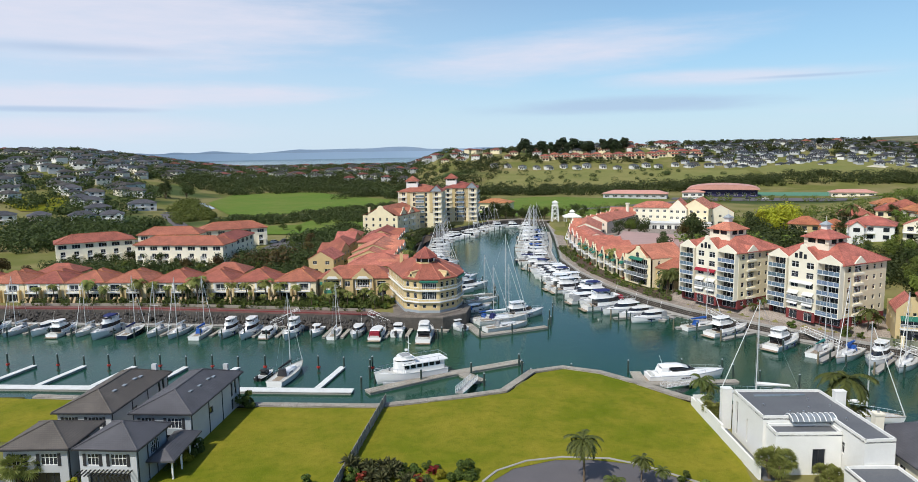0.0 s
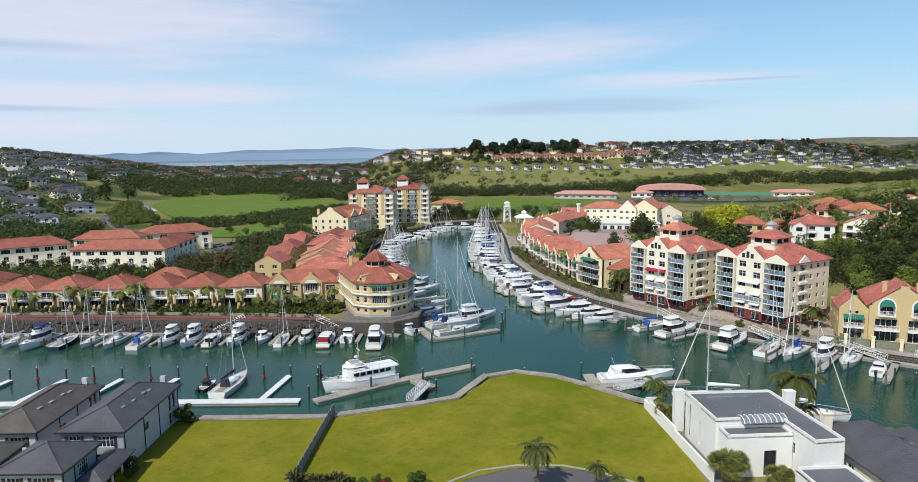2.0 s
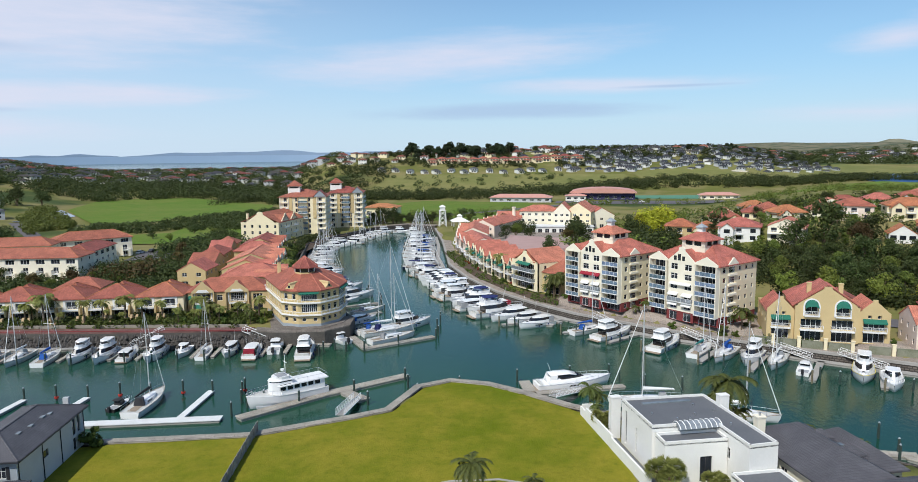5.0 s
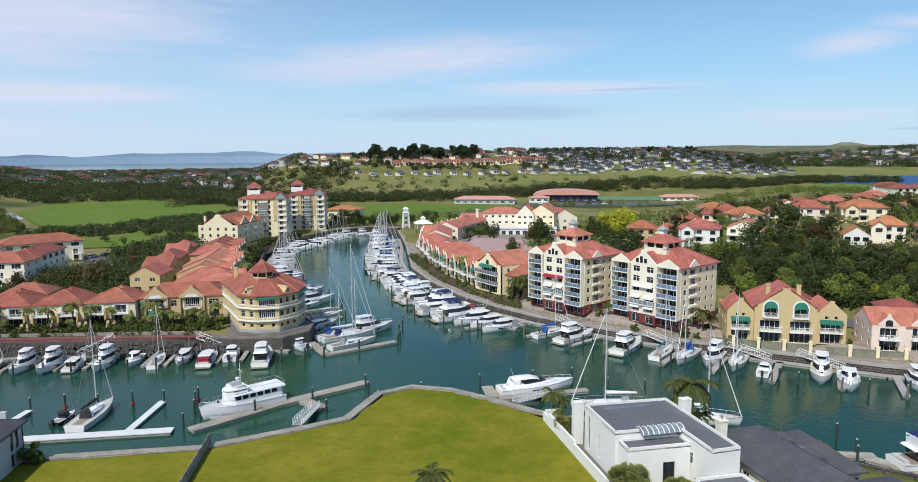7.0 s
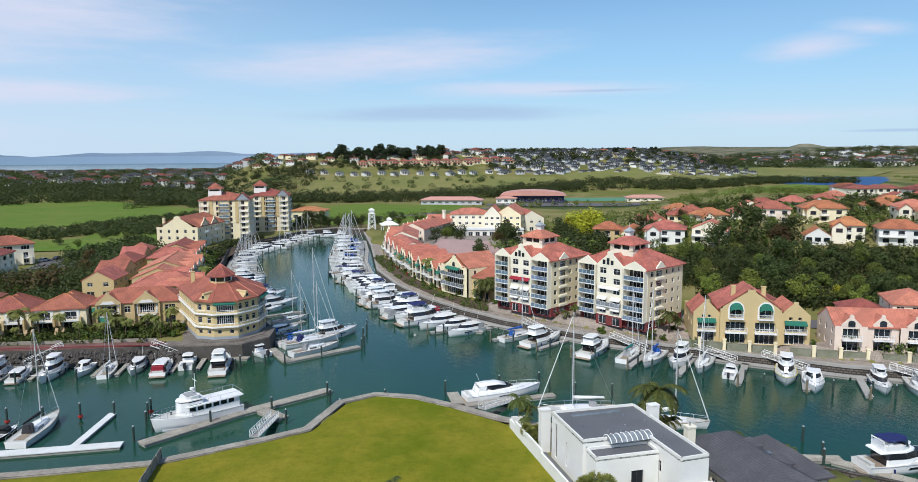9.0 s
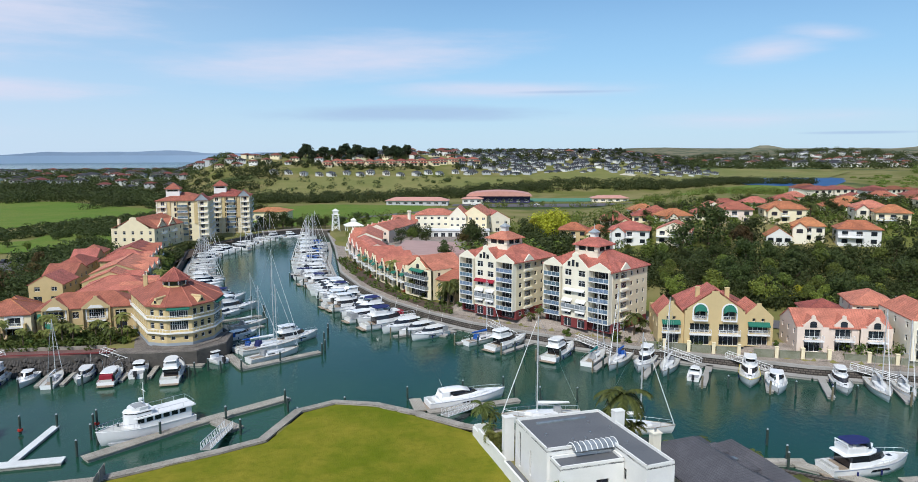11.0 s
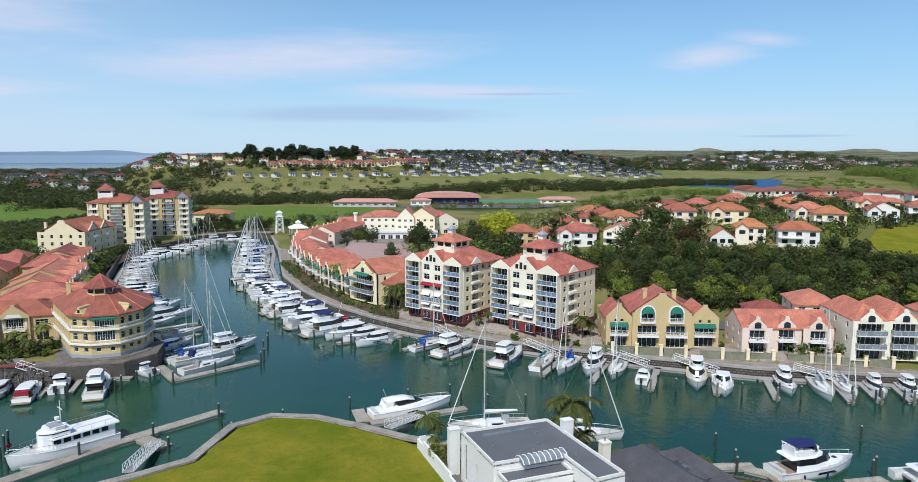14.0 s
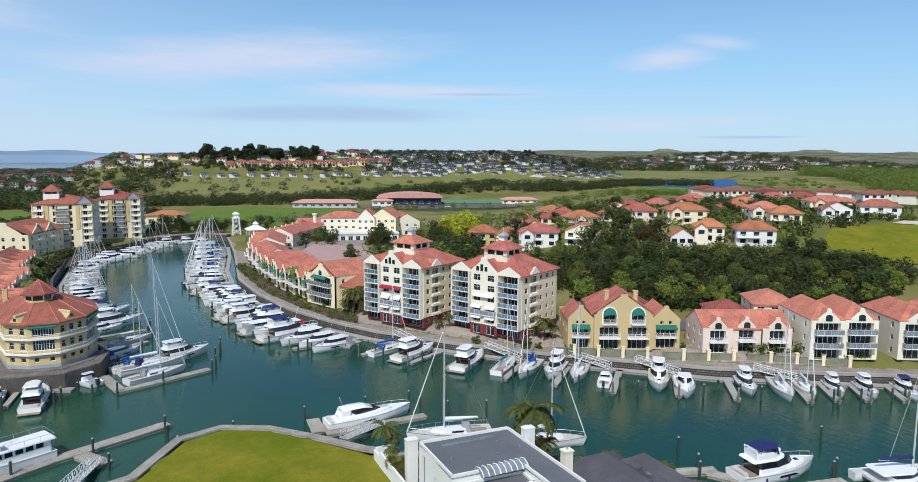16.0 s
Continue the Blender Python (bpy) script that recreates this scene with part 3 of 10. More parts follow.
solid("quay_wall_east", strip(Geo(), RIGHT_QUAY, 0.0, 0.7, -4, 1.7), "stone_wall", "brown stone quay wall", "quay wall", kind="structure")
solid("quay_coping_east", strip(Geo(), RIGHT_QUAY, -0.15, 0.7, 1.7, 2.25), "concrete", "pale concrete coping of the quay", "coping", kind="structure")
solid("promenade_east", strip(Geo(), RIGHT_QUAY, 0.7, 4.6, 1.6, 2.15), "paving", "buff paved waterside promenade", "promenade", kind="structure")
solid("bank_wall", strip(Geo(), NEAR_SHORE, 0.0, 0.6, -4, 2.2), "stone_wall", "low stone bank wall of the lawn", "bank wall", kind="structure")
solid("boardwalk", strip(Geo(), NEAR_SHORE[5:], -0.1, 1.5, 2.2, 2.56), "boards", "weathered grey boardwalk round the lawn", "boardwalk", kind="structure")

LAWN = [(41.5, 108), (38, 113.6), (32.3, 121.3), (26.7, 127.6), (20.5, 130.8), (14.8, 128.6), (8.4, 118), (1.7, 115.8), (-13.5, 111.6), (-15.2, 96), (-14, 84), (-3, 78), (3.0, 84), (7, 88.6), (13, 91),
        (18, 91), (24, 89.3), (30, 84), (36, 74), (40.4, 98)]
drape("lawn_main", LAWN, "lawn", "mown lawn on a point between water and road", "lawn", 0.1, 5.0)
drape("lawn_west", [(-14.4, 111.4), (-36.4, 113), (-39, 112.5), (-41.5, 100), (-44, 84), (-48, 70), (-16, 70), (-15.8, 96)], "lawn", "mown lawn beside grey houses", "lawn", 0.1, 5.0)
drape("lawn_far_west", [(-52, 116), (-78, 118.6), (-130, 125), (-130, 100), (-52, 100)], "lawn", "strip of mown lawn behind grey houses", "lawn", 0.1, 6.0)


# ---- trees and planting ----
def leaf_cards(rng, centres, radii, count, size, squash=0.8):
    """Loose leaf sprays on the skin and inside of several uneven lobes."""
    pick = rng.integers(0, len(centres), count)
    d = rng.normal(size=(count, 3))
    d /= np.linalg.norm(d, axis=1, keepdims=True)
    r = rng.uniform(0.55, 1.05, (count, 1)) ** 0.6
    c = np.asarray(centres)[pick] + d * r * np.asarray(radii)[pick][:, None] * (1, 1, squash)
    n = d + rng.normal(scale=0.5, size=(count, 3)) + (0, 0, 0.45)
    n /= np.linalg.norm(n, axis=1, keepdims=True)
    t = np.cross(n, rng.normal(size=(count, 3)))
    t /= np.linalg.norm(t, axis=1, keepdims=True)
    b = np.cross(n, t)
    s = size * rng.uniform(0.6, 1.35, (count, 1))
    e = s * rng.uniform(0.55, 0.9, (count, 1))
    lift = n * s * 0.25
    v = np.stack([c - t * s, c - b * e + lift, c + t * s, c + b * e + lift], 1).reshape(-1, 3)
    f = np.arange(count * 4).reshape(-1, 4)
    return v, f


def crown_mesh(name, mat, seed, lobes, spread, height, base, count, size, squash=0.8):
    rng = np.random.default_rng(seed)
    centres, radii = [], []
    for _ in range(lobes):
        a, r = rng.uniform(0, math.tau), spread * rng.uniform(0.1, 0.75)
        z = base + (height - base) * rng.uniform(0.2, 0.85)
        k = 1 - 0.55 * abs((z - base) / (height - base) - 0.4)
        centres.append((math.cos(a) * r * k, math.sin(a) * r * k, z))
        radii.append(spread * rng.uniform(0.32, 0.55) * k)
    v, f = leaf_cards(rng, centres, radii, count, size, squash)
    data = bpy.data.meshes.new(name)
    data.from_pydata(v.tolist(), [], f.tolist())
    data.materials.append(MATS[mat])
    return data, centres


def tree(kind, mat, label, seed, spread, height, base, count=1500, size=0.25, lobes=13, category="tree"):
    top = thing(kind, label, category)
    data, centres = crown_mesh("crown", mat, seed, lobes, spread, height, base, count, size)
    g = Geo()
    r = 0.035 * height
    g.tube((0, 0, -0.3), (0.1, 0.05, base + 0.25 * (height - base)), r, 7, r * 0.6)
    for c in centres[:5]:
        g.tube((0.1, 0.05, base * 0.8), c, r * 0.45, 5, r * 0.12)
    part("trunk", g, "bark", top)
    part("crown", data, None, top)
    return top


def palm(label, seed, height, count=20, long_=3.0, leaf="frond"):
    rng = np.random.default_rng(seed)
    top = thing("palm_tree", label, "palm tree")
    g = Geo()
    lean = rng.uniform(-0.25, 0.25, 2)
    steps = 6
    pts = [(lean[0] * (i / steps) ** 2, lean[1] * (i / steps) ** 2, -0.2 + (height + 0.2) * i / steps) for i in range(steps + 1)]
    for i in range(steps):
        g.tube(pts[i], pts[i + 1], 0.2 - 0.012 * i, 7, 0.19 - 0.012 * i)
    part("trunk", g, "bark", top)
    f = Geo()
    for k in range(count):
        a, rise = math.tau * k / count + rng.uniform(-0.2, 0.2), rng.uniform(-0.25, 0.95)
        d = Vector((math.cos(a), math.sin(a), 0))
        side = Vector((-d.y, d.x, 0))
        prev = Vector(pts[-1])
        spine = [prev.copy()]
        for s in range(6):
            u = rise - 0.27 * s
            prev = prev + (d * math.cos(u) + Vector((0, 0, math.sin(u)))) * long_ / 6
            spine.append(prev.copy())
        for s in range(6):
            p, q = spine[s], spine[s + 1]
            w = 0.36 * math.sin(math.pi * (s + 0.7) / 7.2) + 0.07
            for sgn in (-1, 1):
                for h in (0.0, 0.2, 0.4, 0.6, 0.8):
                    a0 = p + (q - p) * h
                    tip = a0 + side * sgn * w * 1.6 + (q - p) * 0.9 - Vector((0, 0, 0.16 + 0.04 * s))
                    f.add([a0, a0 + (q - p) * 0.34, tip], [(0, 1, 2)])
    part("crown", f, leaf, top)
    return top


def fan_palm(label, seed, height=2.6, heads=4, reach_=1.5):
    """A clump of fan palms: round heads of pleated fans on short trunks."""
    rng = np.random.default_rng(seed)
    top = thing("fan_palm", label, "palm tree")
    g, f = Geo(), Geo()
    for k in range(heads):
        a = math.tau * k / heads + rng.uniform(-0.3, 0.3)
        c = Vector((math.cos(a) * reach_ * 0.75, math.sin(a) * reach_ * 0.75, height * rng.uniform(0.75, 1.1)))
        g.tube((c.x * 0.5, c.y * 0.5, -0.2), c, 0.2, 6, 0.16)
        for _ in range(60):
            d = Vector(rng.normal(size=3)) + Vector((0, 0, 0.35))
            d.normalize()
            side = d.cross(Vector((0, 0, 1)))
            side = side.normalized() if side.length > 0.1 else Vector((1, 0, 0))
            hub = c + d * reach_ * 0.55
            for j in range(8):
                u = -1.3 + 2.6 * j / 7
                tip = hub + (d * math.cos(u) + side * math.sin(u)) * reach_ * 0.62 - Vector((0, 0, 0.16))
                w = (side * math.cos(u) - d * math.sin(u)) * 0.06
                mid = hub + (tip - hub) * 0.55 + Vector((0, 0, 0.06))
                f.add([hub, mid + w, tip, mid - w], [(0, 1, 2, 3)])
    part("trunk", g, "bark", top)
    part("crown", f, "fan_leaf", top)
    return top


def spiky(label, seed, height=1.5):
    """Rosettes of long dark sword leaves."""
    rng = np.random.default_rng(seed)
    top = thing("cordyline", label, "shrub")
    f = Geo()
    for _ in range(5):
        c = Vector((rng.uniform(-0.8, 0.8), rng.uniform(-0.8, 0.8), rng.uniform(0.2, height)))
        for _ in range(34):
            d = Vector(rng.normal(size=3)) + Vector((0, 0, 0.7))
            d.normalize()
            w = d.cross(Vector(rng.normal(size=3))).normalized() * 0.07
            f.add([c - w, c + d * 0.7 - w * 1.4, c + d * 1.25 - Vector((0, 0, 0.2)), c + d * 0.7 + w * 1.4, c + w], [(0, 1, 2, 3, 4)])
    part("foliage", f, "blade", top)
    return top


def shrub(mat, label, seed, spread, height, count=420, size=0.16):
    top = thing("shrub", label, "shrub")
    data, _ = crown_mesh("foliage", mat, seed, 6, spread, height, 0.0, count, size)
    part("foliage", data, None, top)
    return top


HIDE = pose(0, -500, -60)
PROTO = {
    "dark": [tree("tree", "leaf_dark", "dense dark green broadleaf tree", 11 + k, 4.2, 8.5, 1.2) for k in range(3)],
    "mid": [tree("tree", "leaf_mid", "mid-green broadleaf tree with a loose crown", 21 + k, 3.8, 8.0, 1.5) for k in range(3)],
    "light": [tree("tree", "leaf_light", "light green broadleaf tree", 31 + k, 3.2, 7.5, 1.3) for k in range(2)],
    "yellow": [tree("tree", "leaf_yellow", "tree with yellow-green autumn leaves", 41, 4.4, 9.0, 1.2, 1200)],
    "rust": [tree("tree", "leaf_rust", "tree with rusty brown leaves", 45, 3.4, 7.0, 1.2)],
    "pine": [tree("pine_tree", "leaf_pine", "tall dark conifer on the ridge", 51 + k, 4.4, 9.5, 0.4, 1400, 0.4, 16) for k in range(2)],
    "palm": [palm("slender palm with drooping fronds", 61 + k, 4.2 + k) for k in range(3)],
    "shrub": [shrub("leaf_shrub", "rounded green garden shrub", 71 + k, 1.2, 1.7) for k in range(3)],
    "palm_light": [palm("slender yellow-green palm before the houses", 65 + k, 5.0 + 0.8 * k, 17, 2.0, "fan_leaf") for k in range(2)],
    "fan": [fan_palm("clump of yellow-green fan palms", 91)],
    "spiky": [spiky("dark bronze cordyline with sword-shaped leaves", 95 + k) for k in range(2)],
    "bush": [shrub("leaf_shrub", "dense clipped garden bush with small leaves", 97 + k, 1.2, 1.8, 1500, 0.11) for k in range(2)],
    "bush_yellow": [shrub("leaf_yellow", "yellow-green garden bush with small leaves", 99, 1.1, 1.5, 1100, 0.11)],
    "shrub_light": [shrub("leaf_light", "light green garden shrub", 81, 1.2, 1.5)],
    "shrub_red": [shrub("flower_red", "garden shrub with red flowers", 85, 1.0, 1.3, 140)],
}
USED = set()
PLANT = random.Random(5)


def plant(kind, x, y, scale=1.0, z=None, tall=1.0):
    """One tree or shrub of a kind; the first use takes the model itself."""
    model = PLANT.choice(PROTO[kind])
    if z is None:
        z = float(surface(x, y))
        if z < -1:
            return None
    s = scale * PLANT.uniform(0.88, 1.12)
    m = pose(x, y, z, 0, 0, PLANT.uniform(0, 360)) @ Matrix.Diagonal((s, s, s * tall, 1))
    if model in USED:
        return copy_thing(model, m)
    USED.add(model)
    model.matrix_basis = m
    return model


# ---- parts of buildings ----
WINDOWS = {}


def window_meshes(w, h, kind):
    """Frame and pane of a window, shared by all of its size and kind."""
    key = (round(w, 2), round(h, 2), kind)
    if key not in WINDOWS:
        g, t = Geo(), 0.07
        cols = {"plain": max(1, round(w / 0.9)), "door": max(1, round(w / 1.1)), "dark": max(1, round(w / 1.0)), "grid": max(2, round(w / 0.5))}[kind]
        g.box(0, w, -0.03, 0.05, 0, t).box(0, w, -0.03, 0.05, h - t, h)
        for i in range(cols + 1):
            x = t / 2 + (w - t) * i / cols
            g.box(x - t / 2, x + t / 2, -0.03, 0.05, t, h - t)
        if kind in ("plain", "grid") and h > 1.0:
            g.box(t, w - t, -0.02, 0.04, h * 0.62, h * 0.62 + 0.05)
        WINDOWS[key] = (g.mesh("window", "dark_trim" if kind == "dark" else "white_paint"), Geo().box(t / 2, w - t / 2, 0.0, 0.03, t / 2, h - t / 2).mesh("pane", "window_glass"))
    return WINDOWS[key]


def joined(meshes, name):
    """Several meshes in one, each keeping its material."""
    data, v, f, mats = bpy.data.meshes.new(name), [], [], []
    for n, mesh in enumerate(meshes):
        k = len(v)
        v += [tuple(p.co) for p in mesh.vertices]
        f += [tuple(i + k for i in p.vertices) for p in mesh.polygons]
        mats += [n] * len(mesh.polygons)
    data.from_pydata(v, [], f)
    for mesh in meshes:
        data.materials.append(mesh.materials[0])
    data.polygons.foreach_set("material_index", mats)
    return data


FAR_GLAZED = {}


def put_window(parent, m, w, h, kind="plain", name="window"):
    frame_mesh, pane = window_meshes(w, h, kind)
    if (parent.matrix_basis @ m).translation.y > 222:
        key = (round(w, 2), round(h, 2), kind)
        if key not in FAR_GLAZED:
            FAR_GLAZED[key] = joined(window_meshes(w, h, kind), "window")
        return part(name, FAR_GLAZED[key], None, parent, m=m)
    ob = part(name, frame_mesh, None, parent, m=m)
    part("pane", pane, None, ob)
    return ob


def facade(geo, parent, side, w, z0, z1, ops, th=0.22):
    """A wall with openings that go through its thickness, and a window set back in each. ops: x0, x1, z0, z1, kind."""
    xs = sorted({0.0, w, *(o[0] for o in ops), *(o[1] for o in ops)})
    zs = sorted({z0, z1, *(o[2] for o in ops), *(o[3] for o in ops)})
    for xa, xb in zip(xs, xs[1:]):
        for za, zb in zip(zs, zs[1:]):
            cx, cz = (xa + xb) / 2, (za + zb) / 2
            if not any(o[0] < cx < o[1] and o[2] < cz < o[3] for o in ops):
                geo.add([(xa, 0, za), (xb, 0, za), (xb, 0, zb), (xa, 0, zb)], [(0, 1, 2, 3)], side)
    for x0, x1, za, zb, *kind in ops:
        geo.add([(x0, 0, za), (x1, 0, za), (x1, 0, zb), (x0, 0, zb), (x0, th, za), (x1, th, za), (x1, th, zb), (x0, th, zb)],
                [(0, 4, 5, 1), (1, 5, 6, 2), (2, 6, 7, 3), (3, 7, 4, 0)], side)
        put_window(parent, side @ pose(x0, th - 0.06, za), x1 - x0, zb - za, kind[0] if kind else "plain")


def row(w, n, width, z0, height, kind="plain", margin=0.0):
    """n equal openings spread over a wall."""
    pitch = (w - 2 * margin) / n
    return [(margin + pitch * (i + 0.5) - width / 2, margin + pitch * (i + 0.5) + width / 2, z0, z0 + height, kind) for i in range(n)]


def sides(w, d):
    return pose(0, 0, 0), pose(w, 0, 0, 0, 0, 90), pose(w, d, 0, 0, 0, 180), pose(0, d, 0, 0, 0, 270)


def hip_roof(geo, x0, x1, y0, y1, z, rise, over=0.5, fascia=0.22, ridge=None):
    x0, x1, y0, y1 = x0 - over, x1 + over, y0 - over, y1 + over
    w, d = x1 - x0, y1 - y0
    k = min(w, d) / 2
    if w >= d:
        a, b = (x0 + k, (y0 + y1) / 2), (x1 - k + 0.01, (y0 + y1) / 2)
    else:
        a, b = ((x0 + x1) / 2, y0 + k), ((x0 + x1) / 2, y1 - k + 0.01)
    e = [(x0, y0), (x1, y0), (x1, y1), (x0, y1)]
    v = [(*p, z - fascia) for p in e] + [(*p, z) for p in e] + [(*a, z + rise), (*b, z + rise)]
    f = [(3, 2, 1, 0), (0, 1, 5, 4), (1, 2, 6, 5), (2, 3, 7, 6), (3, 0, 4, 7)]
    f += [(4, 5, 9, 8), (5, 6, 9), (6, 7, 8, 9), (7, 4, 8)] if w >= d else [(4, 5, 8), (5, 6, 9, 8), (6, 7, 9), (7, 4, 8, 9)]
    geo.add(v, f)
    # ridge and hip tiles
    if ridge is not None:
        for p, q in [(v[8], v[9])] + ([(v[4], v[8]), (v[7], v[8]), (v[5], v[9]), (v[6], v[9])] if w >= d else [(v[4], v[8]), (v[5], v[8]), (v[6], v[9]), (v[7], v[9])]):
            if (Vector(p) - Vector(q)).length > 0.2:
                ridge.tube(p, q, 0.13, 5)


def gable_roof(geo, x0, x1, y0, y1, z, rise, over=0.35, along="y", thick=0.22):
    """Ridge along y (gable to the front) or along x."""
    if along == "y":
        c, k = (x0 + x1) / 2, rise / ((x1 - x0) / 2)
        outline = [(x0 - over, z - k * over), (c, z + rise), (x1 + over, z - k * over), (x1 + over, z - k * over - thick), (c, z + rise - thick), (x0 - over, z - k * over - thick)]
        geo.slab(outline, y0 - over * 0.3, y1 + over * 0.3)
    else:
        m = pose(x1, 0, 0, 0, 0, 90)
        c, k = (y0 + y1) / 2, rise / ((y1 - y0) / 2)
        outline = [(y0 - over, z - k * over), (c, z + rise), (y1 + over, z - k * over), (y1 + over, z - k * over - thick), (c, z + rise - thick), (y0 - over, z - k * over - thick)]
        geo.slab(outline, -over * 0.3, x1 - x0 + over * 0.3, m)


def shaped_gable(x0, x1, z, rise, cap=0.9):
    """Outline of a parapet gable with shoulders and a small rounded head."""
    c, w = (x0 + x1) / 2, (x1 - x0) / 2
    pts = [(x0, z), (x1, z), (x1, z + 0.35), (c + w * 0.22, z + rise * 0.86), (c + w * 0.22, z + rise + 0.1)]
    pts += [(c + w * 0.2 * math.cos(a), z + rise + 0.1 + cap * 0.6 * math.sin(a)) for a in (0.5, 1.1, math.pi - 1.1, math.pi - 0.5)]
    return pts + [(c - w * 0.22, z + rise + 0.1), (c - w * 0.22, z + rise * 0.86), (x0, z + 0.35)]


def balcony(parent, m, w, d, mat="white_paint", glass=None, high=1.0):
    """Slab, uprights, rail and infill: front and both ends."""
    top = part("balcony", Geo().box(0, w, -d, 0, -0.2, 0), "white_paint", parent, m=m)
    g = Geo()
    n = max(2, round(w / 1.4))
    for i in range(n + 1):
        x = 0.05 + (w - 0.1) * i / n
        g.box(x - 0.03, x + 0.03, -d + 0.02, -d + 0.08, 0, high)
    g.box(0, w, -d, -d + 0.09, high, high + 0.06).box(0, 0.07, -d, 0, high, high + 0.06).box(w - 0.07, w, -d, 0, high, high + 0.06)
    part("railing", g, mat, top)
    if glass:
        part("balustrade_panel", Geo().box(0.06, w - 0.06, -d + 0.035, -d + 0.06, 0.06, high - 0.02).box(0.02, 0.05, -d + 0.06, 0, 0.06, high - 0.02).box(w - 0.05, w - 0.02, -d + 0.06, 0, 0.06, high - 0.02), glass, top)
    else:
        g = Geo()
        n = max(4, round(w / 0.22))
        for i in range(n):
            x = 0.1 + (w - 0.2) * i / (n - 1)
            g.box(x - 0.02, x + 0.02, -d + 0.03, -d + 0.06, 0, high)
        part("baluster_row", g, mat, top)
    return top


def awning(parent, m, w, out=1.1, drop=0.7, mat="green_awning", arched=False):
    """A canvas awning that slopes out from the wall; arched ones are a quarter dome over an arch."""
    g = Geo()
    if arched:
        rings = []
        for i in range(7):
            a = math.pi * i / 6
            x, z = w / 2 - w / 2 * math.cos(a), w / 2 * math.sin(a)
            rings.append([(x, 0, z), (w / 2 + (x - w / 2) * 0.95, -out * 0.75, z * 0.75 - 0.1), (w / 2 + (x - w / 2) * 0.95, -out, min(z * 0.4, 0.5) - 0.45), (x, -0.02, z - 0.05)])
        g.loft(rings)
    else:
        g.loft([[(0, 0, 0), (0, -out, -drop), (0, -out, -drop - 0.2), (0, 0, -0.06)], [(w, 0, 0), (w, -out, -drop), (w, -out, -drop - 0.2), (w, 0, -0.06)]])
    return part("awning", g, mat, parent, m=m)


def chimney(parent, x, y, z, h, mat, size=0.7):
    top = part("chimney", Geo().box(x - size / 2, x + size / 2, y - size / 2, y + size / 2, z, z + h).box(x - size / 2 - 0.08, x + size / 2 + 0.08, y - size / 2 - 0.08, y + size / 2 + 0.08, z + h, z + h + 0.15), mat, parent)
    part("chimney_pot", Geo().tube((x, y, z + h + 0.15), (x, y, z + h + 0.5), 0.14, 8), "terracotta", top)


def plain_house(label, m, w, d, storeys, wall="ivory_wall", tile="terracotta", roof="hip", rise=2.2, high=2.8, group="", front_n=3, side_n=2, name="house", kinds="plain", chim=False, up=0.0):
    """A detached house: walls with openings on all sides, and a tiled roof."""
    top = thing(name, label, "house", m, group)
    g = Geo()
    z1 = storeys * high + up
    for n, side in enumerate(sides(w, d)):
        long_ = w if n % 2 == 0 else d
        ops = []
        for s in range(storeys if n != 2 else 0):
            count = front_n if n % 2 == 0 else side_n
            if n == 0 and s == 0:
                ops += row(long_, count, min(2.2, long_ / count * 0.62), up + s * high + 0.1, 2.1, "door")
            else:
                ops += row(long_, count, min(1.5, long_ / count * 0.5), up + s * high + 0.9, 1.25, kinds)
        facade(g, top, side, long_, 0, z1, ops)
    g.box(0.05, w - 0.05, 0.05, d - 0.05, z1 - 0.1, z1 - 0.02)
    r = Geo()
    if roof == "hip":
        hip_roof(r, 0, w, 0, d, z1 + 0.2, rise)
    elif roof == "gable_x":
        gable_roof(r, 0, w, 0, d, z1 + 0.2, rise, along="x")
        for x in (0.02, w - 0.24):
            g.slab([(0, z1), (d, z1), (d / 2, z1 + rise)], -x - 0.22, -x, pose(0, 0, 0, 0, 0, 90))
    else:
        gable_roof(r, 0, w, 0, d, z1 + 0.2, rise)
        for y in (0.0, d - 0.22):
            g.slab([(0, z1), (w, z1), (w / 2, z1 + rise)], y, y + 0.22)
    part("wall", g, wall, top)
    part("roof", r, tile, top)
    if chim:
        chimney(top, w * 0.3, d * 0.6, z1 + rise * 0.3, 2.0, wall)
    return top


